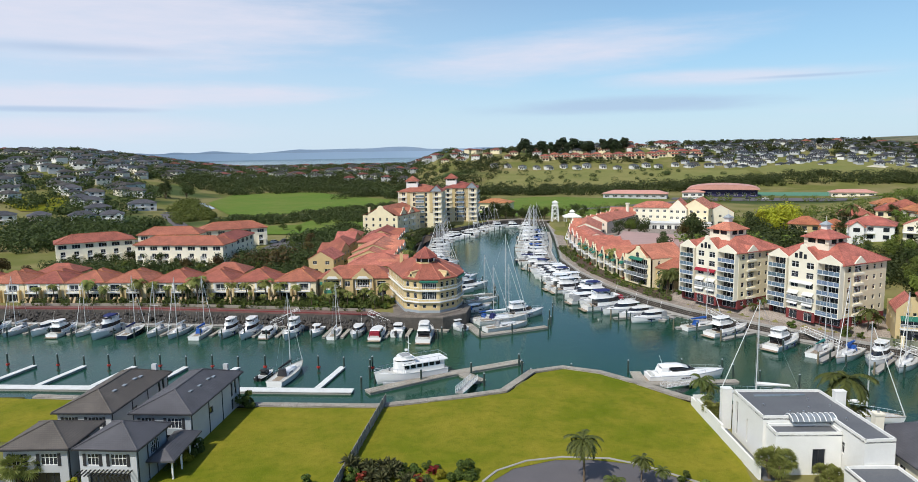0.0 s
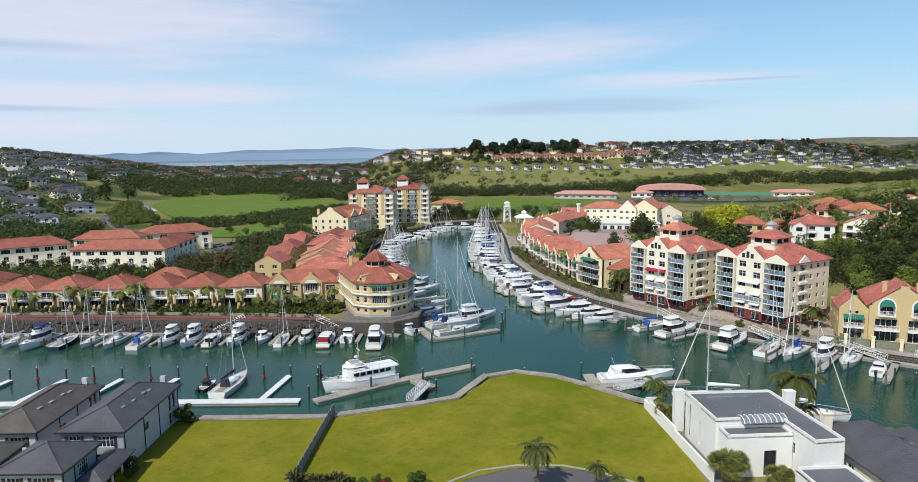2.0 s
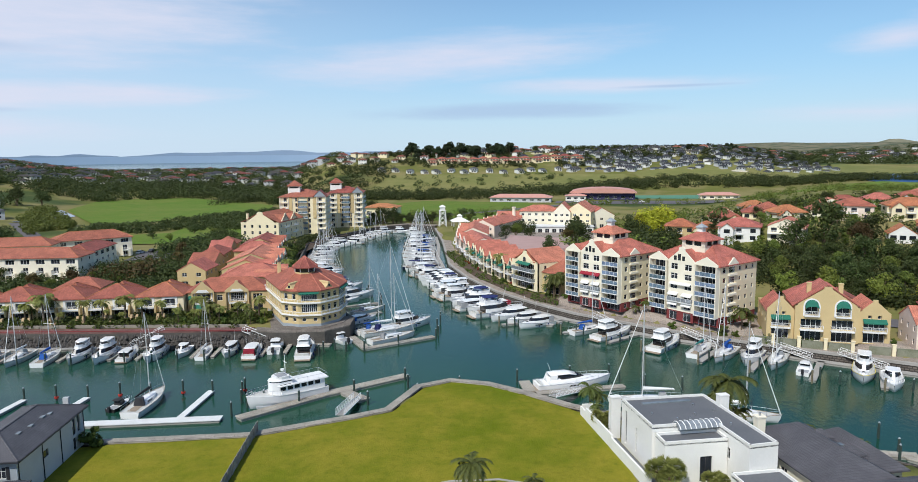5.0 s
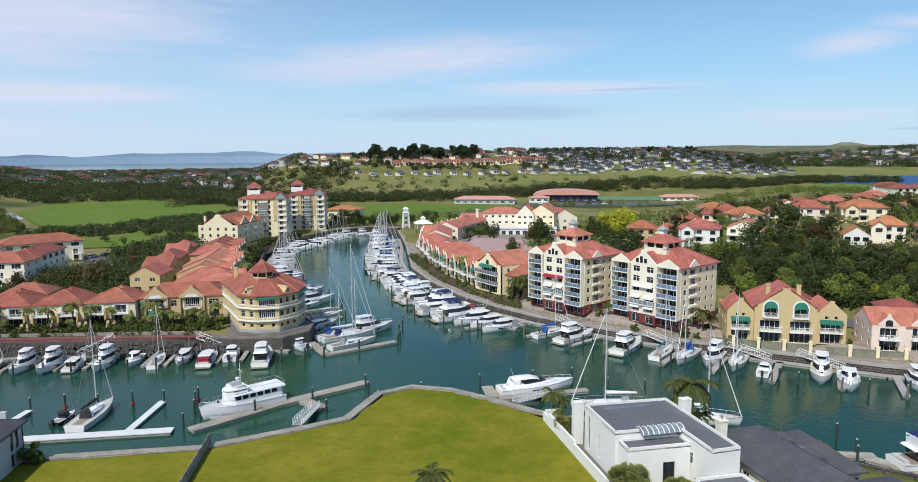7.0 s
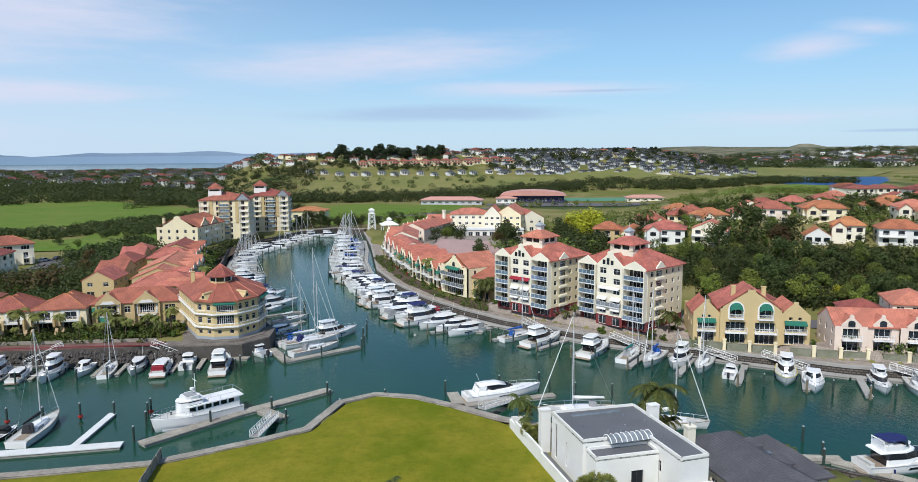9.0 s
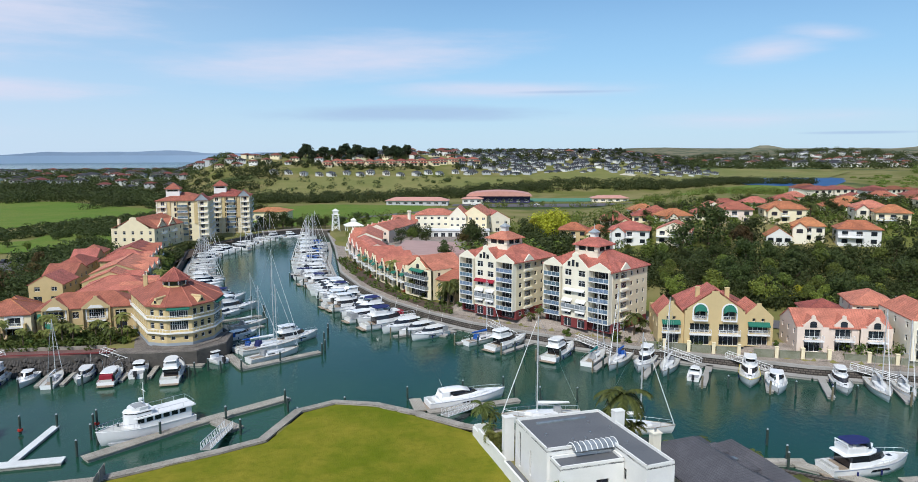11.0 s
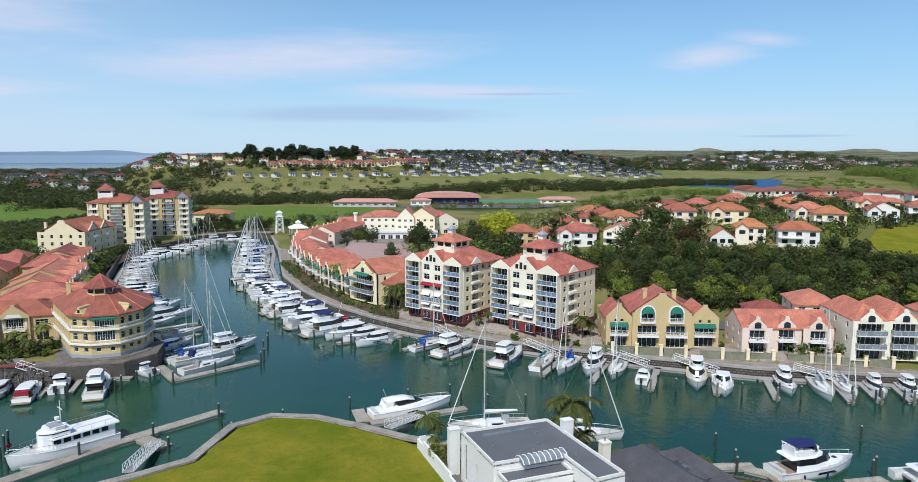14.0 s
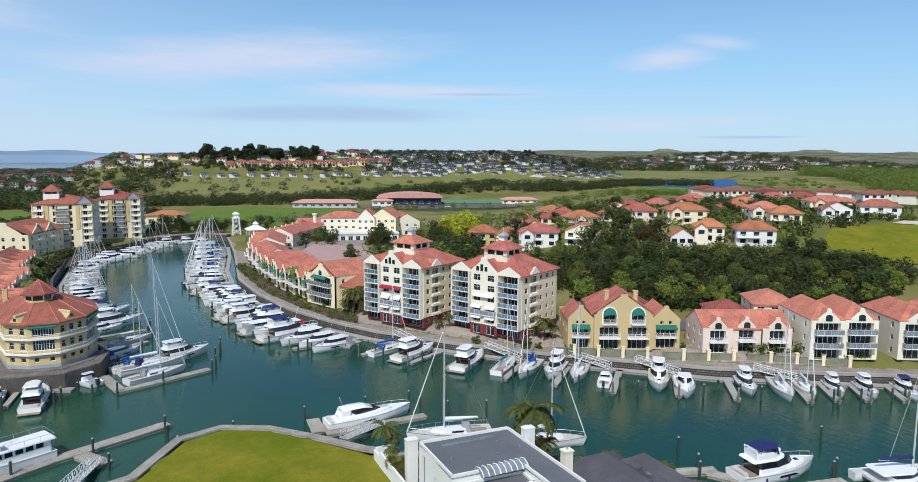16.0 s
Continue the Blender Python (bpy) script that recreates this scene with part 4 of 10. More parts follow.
# ---- west side: row houses, corner house, blocks behind ----
def row_house(m, w=12.0):
    """Pair of two-storey homes with a white balcony bay each under one hipped roof."""
    top = thing("row_house", "two-storey yellow row house with white balconies and red tiled hip roof", "row house", m, "row houses on the west quay")
    d, z1 = 11.0, 5.5
    g, bay = Geo(), Geo()
    front_ops = []
    for x in (0.9, 6.7):
        front_ops += [(x, x + 3.6, 0.05, 2.3, "door"), (x + 0.5, x + 3.1, 2.95, 4.9, "door")]
    s = sides(w, d)
    facade(g, top, s[0], w, 0, z1, front_ops, 0.3)
    facade(g, top, s[1], d, 0, z1, row(d, 2, 1.1, 3.6, 1.2))
    facade(g, top, s[2], w, 0, z1, [])
    facade(g, top, s[3], d, 0, z1, row(d, 2, 1.1, 3.6, 1.2))
    part("wall", g, "cream_wall", top)
    for x in (0.6, 6.4):
        part("pier", bay.box(x - 0.3, x + 0.15, -1.1, 0, 0, 3.6), "yellow_wall", top)
        bay = Geo()
        part("bay", Geo().box(x + 0.15, x + 4.1, -0.12, 0, 4.95, 5.45).box(x + 0.15, x + 0.75, -0.12, 0, 2.7, 4.95).box(x + 3.5, x + 4.1, -0.12, 0, 2.7, 4.95), "white_wall", top)
        balcony(top, pose(x + 0.15, 0, 2.85), 4.0, 1.0, "white_paint", None, 0.95)
        part("pier", Geo().box(x + 4.15, x + 4.6, -1.1, 0, 0, 3.6), "yellow_wall", top)
    r = Geo()
    caps = Geo()
    hip_roof(r, 0.15, w - 0.15, 0.0, d, z1 + 0.2, 2.7, 0.4, ridge=caps)
    hip_roof(r, 2.6, w - 2.2, 5.0, d + 2.6, z1 + 0.25, 2.6, 0.4, ridge=caps)
    g = Geo().box(2.6, w - 2.2, d - 0.1, d + 2.6, 0, z1)
    part("rear_wing", g, "yellow_wall", top)
    part("roof", r, "terracotta", top)
    part("ridge_cap", caps, "orange_tile", top)
    return top


row_start, row_end = Vector((-41.5, 193.2)), Vector((-124.3, 196.6))
along = (row_end - row_start).normalized()
unit = row_house(front(row_start + along * 12.0, row_start, 3.5))
for k in range(1, 9):
    p = row_start + along * (12.15 * (k + 1) + (1.2 if k > 3 else 0))
    copy_thing(unit, front(p, p - along * 12, 3.5))
for k, (x, y, w) in enumerate(((-79, 209, 12), (-134, 212, 13))):
    plain_house("rear row house with yellow walls and red hip roof", front((x, y), (x + w, y - 0.5), 3.5), w, 9, 2, "yellow_wall", "terracotta", "hip", 2.6, group="rear row houses")


def gable_house():
    """Two gabled bays with green awnings beside the corner house."""
    top = thing("gable_house", "yellow two-storey house with two arched gables and green awnings", "house", front((-41.0, 195.6), (-20.0, 195.0), 3.5))
    w, d, z1 = 21.0, 10.0, 5.8
    g = Geo()
    s = sides(w, d)
    facade(g, top, s[0], w, 0, z1, [(2.6, 5.6, 0.1, 2.2, "door"), (2.4, 5.8, 3.2, 5.2, "door"), (7.6, 9.0, 3.4, 5.0), (11.0, 15.0, 0.1, 2.4, "door"), (11.2, 14.6, 3.1, 5.4, "grid"), (17, 19.5, 3.5, 5.0), (17, 19.5, 0.3, 2.2, "door")], 0.35)
    for n in (1, 3):
        facade(g, top, s[n], d, 0, z1, row(d, 2, 1.2, 3.5, 1.3))
    facade(g, top, s[2], w, 0, z1, [])
    for x0, x1 in ((1.2, 7.0), (9.8, 16.0)):
        c = (x0 + x1) / 2
        g.slab([(x0, z1 - 0.1), (x1, z1 - 0.1), (x1, z1 + 0.35), (c + 0.45, z1 + 2.5), (c + 0.35, z1 + 3.0), (c - 0.35, z1 + 3.0), (c - 0.45, z1 + 2.5), (x0, z1 + 0.35)], -0.75, -0.4)
        g.box(x0, x0 + 0.3, -0.75, 0.0, 0, z1).box(x1 - 0.3, x1, -0.75, 0.0, 0, z1)
    part("wall", g, "yellow_wall", top)
    for x0, x1 in ((2.0, 6.1), (10.8, 15.0)):
        part("window_surround", Geo().box(x0 - 0.35, x0, -0.12, -0.01, 2.9, 5.5).box(x1, x1 + 0.35, -0.12, -0.01, 2.9, 5.5).box(x0 - 0.35, x1 + 0.35, -0.12, -0.01, 5.5, 5.85).slab([(x0 + 0.3, 5.85), (x1 - 0.3, 5.85), (x1 - 1.0, 6.6), (x0 + 1.0, 6.6)], -0.86, -0.76), "white_wall", top)
    r = Geo()
    hip_roof(r, 0, w, 0.2, d, z1 + 0.15, 3.0)
    for x0, x1 in ((1.2, 7.0), (9.8, 16.0)):
        gable_roof(r, x0 - 0.1, x1 + 0.1, -0.4, 6.0, z1 + 0.1, 2.35, 0.15)
    part("roof", r, "terracotta", top)
    balcony(top, pose(2.2, 0, 2.9), 3.9, 1.2)
    awning(top, pose(1.6, -0.02, 2.7), 2.2)
    awning(top, pose(2.6, -1.25, 2.7), 4.2, 1.4, 0.9)
    awning(top, pose(0.3, -0.02, 5.0), 1.4)
    balcony(top, pose(10.8, 0, 2.8), 4.2, 0.8)


gable_house()


def corner_house():
    """The many-sided corner house with a lantern turret."""
    top = thing("corner_house", "three-storey yellow corner building with banded walls, red roof and lantern turret", "building", pose(-8.5, 186.0, 3.5))
    plan = [(-12.0, 10.0), (-6.2, -8.8), (-2.2, -11.4), (3.2, -11.6), (7.4, -7.6), (9.2, -1.0), (8.0, 7.5), (2.0, 14.0), (-8.0, 16.0)]
    n = len(plan)
    eave, levels = 9.3, (0.0, 3.2, 6.3)
    g, lower = Geo(), Geo()
    for i in range(n):
        (ax, ay), (bx, by) = plan[i], plan[(i + 1) % n]
        long_ = math.hypot(bx - ax, by - ay)
        side = front((ax, ay), (bx, by), 0)
        count = max(1, round(long_ / 2.1))
        ops = []
        if i in (2, 4):
            ops = [(long_ * 0.15, long_ * 0.85, 3.7, 5.8, "grid"), (long_ * 0.15, long_ * 0.85, 6.6, 8.9, "grid")] + row(long_, 2, 0.9, 1.5, 0.9)
        elif i < 7:
            ops = row(long_, count, 1.0, 1.5, 0.9) + row(long_, count, 1.05, 4.0, 1.4) + row(long_, count, 1.05, 7.0, 1.4)
        facade(g, top, side, long_, 0.9, eave, ops, 0.25)
        facade(lower, top, side, long_, 0, 0.9, [], 0.2)
    part("wall", g, "yellow_wall", top)
    part("plinth", lower, "grey_wall", top)
    ring = lambda k, z: [(x * k + (1 - k) * -1.0, y * k + (1 - k) * 1.0, z) for x, y in plan]
    for z in (3.0, 6.05):
        part("balcony_band", Geo().loft([ring(1.0, z), ring(1.05, z), ring(1.05, z + 0.28), ring(1.0, z + 0.28)], caps=False), "white_wall", top)
        rail = Geo()
        for k in range(n):
            a, b = ring(1.045, z + 0.28)[k], ring(1.045, z + 0.28)[(k + 1) % n]
            steps = max(2, round(math.hypot(b[0] - a[0], b[1] - a[1]) / 0.9))
            rail.tube((a[0], a[1], z + 1.0), (b[0], b[1], z + 1.0), 0.05, 4)
            for q in range(steps):
                x, y = a[0] + (b[0] - a[0]) * q / steps, a[1] + (b[1] - a[1]) * q / steps
                rail.tube((x, y, z + 0.28), (x, y, z + 1.0), 0.03, 4)
        part("railing", rail, "white_paint", top)
    r = Geo()
    r.loft([ring(1.06, eave - 0.25), ring(1.06, eave), ring(0.34, eave + 3.3)])
    part("roof", r, "terracotta", top)
    # turret
    oct_ = lambda r_, z: [(-0.8 + r_ * math.cos(math.tau * (i + 0.5) / 8), -2.0 + r_ * math.sin(math.tau * (i + 0.5) / 8), z) for i in range(8)]
    part("turret_wall", Geo().loft([oct_(2.7, eave + 1.0), oct_(2.7, eave + 3.2)]), "yellow_wall", top)
    part("turret_window", Geo().loft([oct_(2.5, eave + 3.2), oct_(2.5, eave + 4.4)]), "window_glass", top)
    for i in range(8):
        x, y, _ = oct_(2.6, 0)[i]
        part("turret_post", Geo().box(x - 0.12, x + 0.12, y - 0.12, y + 0.12, eave + 3.3, eave + 4.5), "white_paint", top)
    tr = Geo().loft([oct_(3.5, eave + 4.3), oct_(3.5, eave + 4.5), oct_(0.05, eave + 7.2)])
    part("turret_roof", tr, "terracotta", top)
    for p in oct_(3.5, eave + 4.5):
        part("hip_cap", Geo().tube(p, (-0.8, -2.0, eave + 7.2), 0.1, 5), "pink_tile", top)
    for a, b in zip(ring(1.06, eave), ring(0.34, eave + 3.3)):
        part("hip_cap", Geo().tube(a, b, 0.12, 5), "pink_tile", top)
    # dormer gables at the eaves
    for i in (1, 3):
        (ax, ay), (bx, by) = plan[i], plan[i + 1]
        side = front((ax, ay), (bx, by), 0)
        w = math.hypot(bx - ax, by - ay)
        part("dormer", Geo().slab(shaped_gable(w / 2 - 1.3, w / 2 + 1.3, eave - 0.2, 1.6, 0.4), -0.1, 3.2, side), "yellow_wall", top)
        part("dormer_window", Geo().box(w / 2 - 0.3, w / 2 + 0.3, -0.16, -0.1, eave + 0.5, eave + 1.1, side), "window_glass", top)
    for i in (2, 4):
        (ax, ay), (bx, by) = plan[i], plan[i + 1]
        awning(top, front((ax, ay), (bx, by), 0) @ pose(0.3, -0.05, eave - 0.05), math.hypot(bx - ax, by - ay) - 0.6, 1.0, 0.6)
    chimney(top, -8.0, 6.0, eave + 1.0, 3.2, "yellow_wall", 0.9)
    part("terrace", Geo().prism([(x * 1.14, y * 1.12 - 0.5) for x, y in plan[1:6]], -0.2, 0.25), "dark_paving", top)


corner_house()


def white_block(m, w, d, label, storeys=3, rise=3.0, n=6):
    """Long white apartment block: balcony bays with little side walls, hip roof."""
    top = thing("white_block", label, "apartment block", m, "white blocks behind the row houses")
    high = 2.65
    z1 = storeys * high
    g = Geo()
    s = sides(w, d)
    for k in (0, 2):
        ops = []
        for f in range(storeys if k == 0 else 0):
            ops += row(w, n, 1.7 if f < storeys - 1 else 2.9, f * high + (0.15 if f == 1 else 0.6), 2.0 if f == 1 else 1.6, "door" if f else "plain")
        facade(g, top, s[k], w, 0, z1, ops)
    for k in (1, 3):
        ops = []
        for f in range(storeys):
            ops += row(d, 2, 1.0, f * high + 0.9, 1.2)
        facade(g, top, s[k], d, 0, z1, ops)
    part("wall", g, "ivory_wall", top)
    pitch = w / n
    for i in range(n):
        x = pitch * (i + 0.5)
        part("entry_wall", Geo().box(x + 1.0, x + 2.0, -1.2, 0, 0, high * 1.15).box(x - 1.2, x - 0.95, -1.2, 0, 0, high * 1.5), "ivory_wall", top)
        balcony(top, pose(x - 1.0, 0, high), 2.0, 1.1, "white_paint", None)
    r = Geo()
    caps = Geo()
    hip_roof(r, 0, w, 0, d, z1 + 0.2, rise, 0.6, ridge=caps)
    part("roof", r, "terracotta", top)
    part("ridge_cap", caps, "orange_tile", top)
    return top


white_block(front((-156.5, 262), (-132.7, 276.6), 3.8), 28, 12, "long ivory three-storey block with red hip roof and small balconies", 3, 2.9, 6)
white_block(front((-123.5, 257.4), (-88.6, 253.6), 3.8), 35, 11, "ivory three-storey block with red hip roof behind hedges", 3, 2.8, 7)
white_block(front((-137, 289), (-111.4, 290), 3.8), 25.6, 10, "ivory block with red hip roof in the rear row", 3, 2.9, 5)
white_block(front((-114.5, 301), (-88.7, 313.4), 3.8), 28.6, 12, "far ivory block with red hip roof", 3, 3.0, 5)
white_block(front((-89.2, 264.5), (-88.0, 290), 3.8), 25.5, 10, "ivory block with red hip roof seen end on", 3, 2.4, 5)


# ---- houses along the west bank of the channel ----
def townhouses(m, w, d, label, tile, across, homes=3, z1=5.7, rise=3.0):
    """A short terrace: broad main roof, a plain gable to the south and a small white gable to the water for each home."""
    top = thing("townhouse", label, "townhouse", m, "townhouses on the west bank")
    g, r, caps = Geo(), Geo(), Geo()
    s = sides(w, d)
    facade(g, top, s[0], w, 0, z1, row(w, 3, 1.3, 3.3, 1.3) + row(w, 2, 1.6, 0.3, 2.0, "door"))
    facade(g, top, s[1], d, 0, z1, [o for f in (0.2, 3.1) for o in row(d, homes * 2, 1.2, f, 2.0, "door")])
    facade(g, top, s[2], w, 0, z1, [])
    facade(g, top, s[3], d, 0, z1, row(d, homes, 1.2, 3.4, 1.3))
    if across:
        hip_roof(r, 0, w, 0, d, z1 + 0.2, rise, 0.5, ridge=caps)
    else:
        gable_roof(r, 0, w, 0, d, z1 + 0.1, rise, 0.4)
        caps.tube((w / 2, -0.1, z1 + rise + 0.12), (w / 2, d + 0.1, z1 + rise + 0.12), 0.13, 5)
        for y in (0.02, d - 0.24):
            g.slab([(0, z1), (w, z1), (w / 2, z1 + rise - 0.1)], y, y + 0.22)
    part("wall", g, "yellow_wall", top)
    part("roof", r, tile, top)
    part("ridge_cap", caps, "pink_tile", top)
    pitch = d / homes
    for k in range(homes):
        y = pitch * (k + 0.5)
        e = Geo()
        gable_roof(e, w * 0.55, w + 0.7, y - pitch * 0.3, y + pitch * 0.3, z1 + 0.15, 1.9, 0.25, along="x")
        part("cross_roof", e, tile, top)
        part("gable", Geo().slab([(y - pitch * 0.3, z1 - 0.6), (y + pitch * 0.3, z1 - 0.6), (y + pitch * 0.3, z1 + 0.3), (y, z1 + 1.75), (y - pitch * 0.3, z1 + 0.3)], -0.75, -0.5), "ivory_wall", top, m=s[1])
        balcony(top, s[1] @ pose(y - pitch * 0.3, 0, 2.9), pitch * 0.6, 1.0)
        part("party_wall", Geo().box(pitch * k - 0.12, pitch * k + 0.12, -0.5, 0.0, 0, z1 + 0.3), "ivory_wall", top, m=s[1])
    return top


for x, y, w, d, t, tile, across in ((-36.4, 217.5, 18, 13, -3, "pink_tile", True), (-38.6, 233, 15, 9, -3, "pink_tile", False), (-39.4, 248, 16, 23, -4, "pink_tile", False), (-41.2, 275, 15, 11, -4, "pink_tile", True), (-41.4, 291, 15.5, 21, -3, "terracotta", False)):
    townhouses(pose(x, y, 3.5, 0, 0, t), w, d, "townhouses with cream walls, small white gables and red tiled roof", tile, across, 3 if d > 12 else 2)
for x, y, w, d, t, tile, roof in ((-52.4, 234, 9, 12, -8, "pink_tile", "gable"), (-52.6, 250, 9, 13, -6, "terracotta", "gable_x"), (-53.0, 268, 9, 15, -4, "terracotta", "hip"), (-52.6, 287, 8.6, 10, -4, "pink_tile", "gable_x"), (-52.6, 300, 8.6, 9, -3, "terracotta", "hip")):
    plain_house("narrow townhouse with yellow walls and red tiled roof", pose(x, y, 3.5, 0, 0, t), w, d, 2, "yellow_wall", tile, roof, 2.6, group="inner townhouses on the west bank", front_n=2, side_n=3)


def hotel():
    top = thing("apartment_tower", "seven-storey cream apartment building with red roofs and two lantern turrets", "apartment building", front((-33.2, 376.2), (-9.0, 374.4), 3.5))
    z1, high, n = 19.8, 2.82, 7
    # two wings side by side, the second set back
    for x0, y0, w, d in ((0.0, 0.0, 24.2, 22.0), (22.4, 31.0, 19.6, 20.0)):
        wing = pose(x0, y0, 0)
        g = Geo()
        for k, side in enumerate(sides(w, d)):
            long_ = w if k % 2 == 0 else d
            ops = []
            for f in range(n if k in (0, 1) else 0):
                ops += row(long_, 4 if k % 2 == 0 else 5, 1.7, f * high + 0.5, 2.0, "door" if k in (0, 1) else "plain")
            facade(g, top, wing @ side, long_, 0, z1, ops)
        part("wall", g, "cream_wall", top)
        for k, (xa, xb) in enumerate(((0.4, 4.6), (w / 2 - 2.4, w / 2 + 2.4), (w - 4.6, w - 0.4))):
            for f in range(1, n):
                balcony(top, wing @ pose(xa, 0, f * high), xb - xa, 1.1, "white_paint", "balcony_glass" if k == 1 else None)
            part("bay", Geo().box(xa - 0.3, xa, -0.6, 0, 0, z1).box(xb, xb + 0.3, -0.6, 0, 0, z1), "ivory_wall" if k != 1 else "yellow_wall", top, m=wing)
        for k in range(2):
            for f in range(1, n):
                balcony(top, wing @ sides(w, d)[1] @ pose(3.0 + 10 * k, 0, f * high), 5.0, 1.1, "white_paint", None)
        r = Geo()
        hip_roof(r, x0, x0 + w, y0, y0 + d, z1 + 0.2, 3.6, 0.7)
        part("roof", r, "terracotta", top)
        part("gable", Geo().slab([(w - 6.4, z1 + 0.1), (w + 0.2, z1 + 0.1), (w - 3.1, z1 + 3.4)], -0.75, 4.0, wing), "grey_wall", top)
        for xa in (5.1, w - 6.8):
            part("column_band", Geo().box(xa, xa + 1.5, -0.35, 0, high * 3, z1), "yellow_wall", top, m=wing)
        gr = Geo()
        gable_roof(gr, x0 + w - 6.6, x0 + w + 0.4, y0 - 0.9, y0 + 7.0, z1 + 0.3, 3.4, 0.2)
        part("gable_roof", gr, "terracotta", top)
        cx, cy = x0 + (7.0 if x0 == 0 else 4.0), y0 + d / 2 - 2
        part("turret_wall", Geo().box(cx - 3.2, cx + 3.2, cy - 3.2, cy + 3.2, z1 + 1.5, z1 + 5.6), "white_wall", top)
        part("turret_window", Geo().box(cx - 3.25, cx + 3.25, cy - 2.4, cy + 2.4, z1 + 4.4, z1 + 5.2).box(cx - 2.4, cx + 2.4, cy - 3.25, cy + 3.25, z1 + 4.4, z1 + 5.2), "window_glass", top)
        t = Geo()
        hip_roof(t, cx - 3.2, cx + 3.2, cy - 3.2, cy + 3.2, z1 + 5.7, 3.0, 0.7)
        part("turret_roof", t, "terracotta", top)


hotel()


def cream_hotel():
    top = thing("cream_building", "four-storey cream building with stepped gables and red roof", "building", front((-49.5, 351), (-31, 344.5), 3.5))
    w, d, z1 = 19.6, 30.0, 9.6
    g = Geo()
    for k, side in enumerate(sides(w, d)):
        long_ = w if k % 2 == 0 else d
        ops = []
        for f in range(3 if k < 2 else 0):
            ops += row(long_, 5, 1.2, f * 3.1 + 0.7, 1.5)
        facade(g, top, side, long_, 0, z1, ops)
    g.slab(shaped_gable(3, 17, z1, 4.4, 1.0), 0, 0.4)
    g.slab(shaped_gable(4, 13, z1, 3.4, 0.8), 0.1, 0.5, sides(w, d)[1])
    g.slab(shaped_gable(15, 23, z1, 3.0, 0.8), 0.1, 0.5, sides(w, d)[1])
    part("wall", g, "cream_wall", top)
    r = Geo()
    gable_roof(r, 0, w, 0.4, d, z1 + 0.1, 4.6)
    gable_roof(r, w / 2, w, 4.5, 12.5, z1, 3.2, along="x")
    gable_roof(r, w / 2, w, 15.5, 22.5, z1, 2.8, along="x")
    part("roof", r, "terracotta", top)
    chimney(top, 3.0, 1.5, z1, 4.0, "cream_wall", 1.0)
    for f in (1, 2):
        for y in (5.5, 16):
            balcony(top, sides(w, d)[1] @ pose(y, 0, f * 3.3), 5.0, 1.2)


cream_hotel()


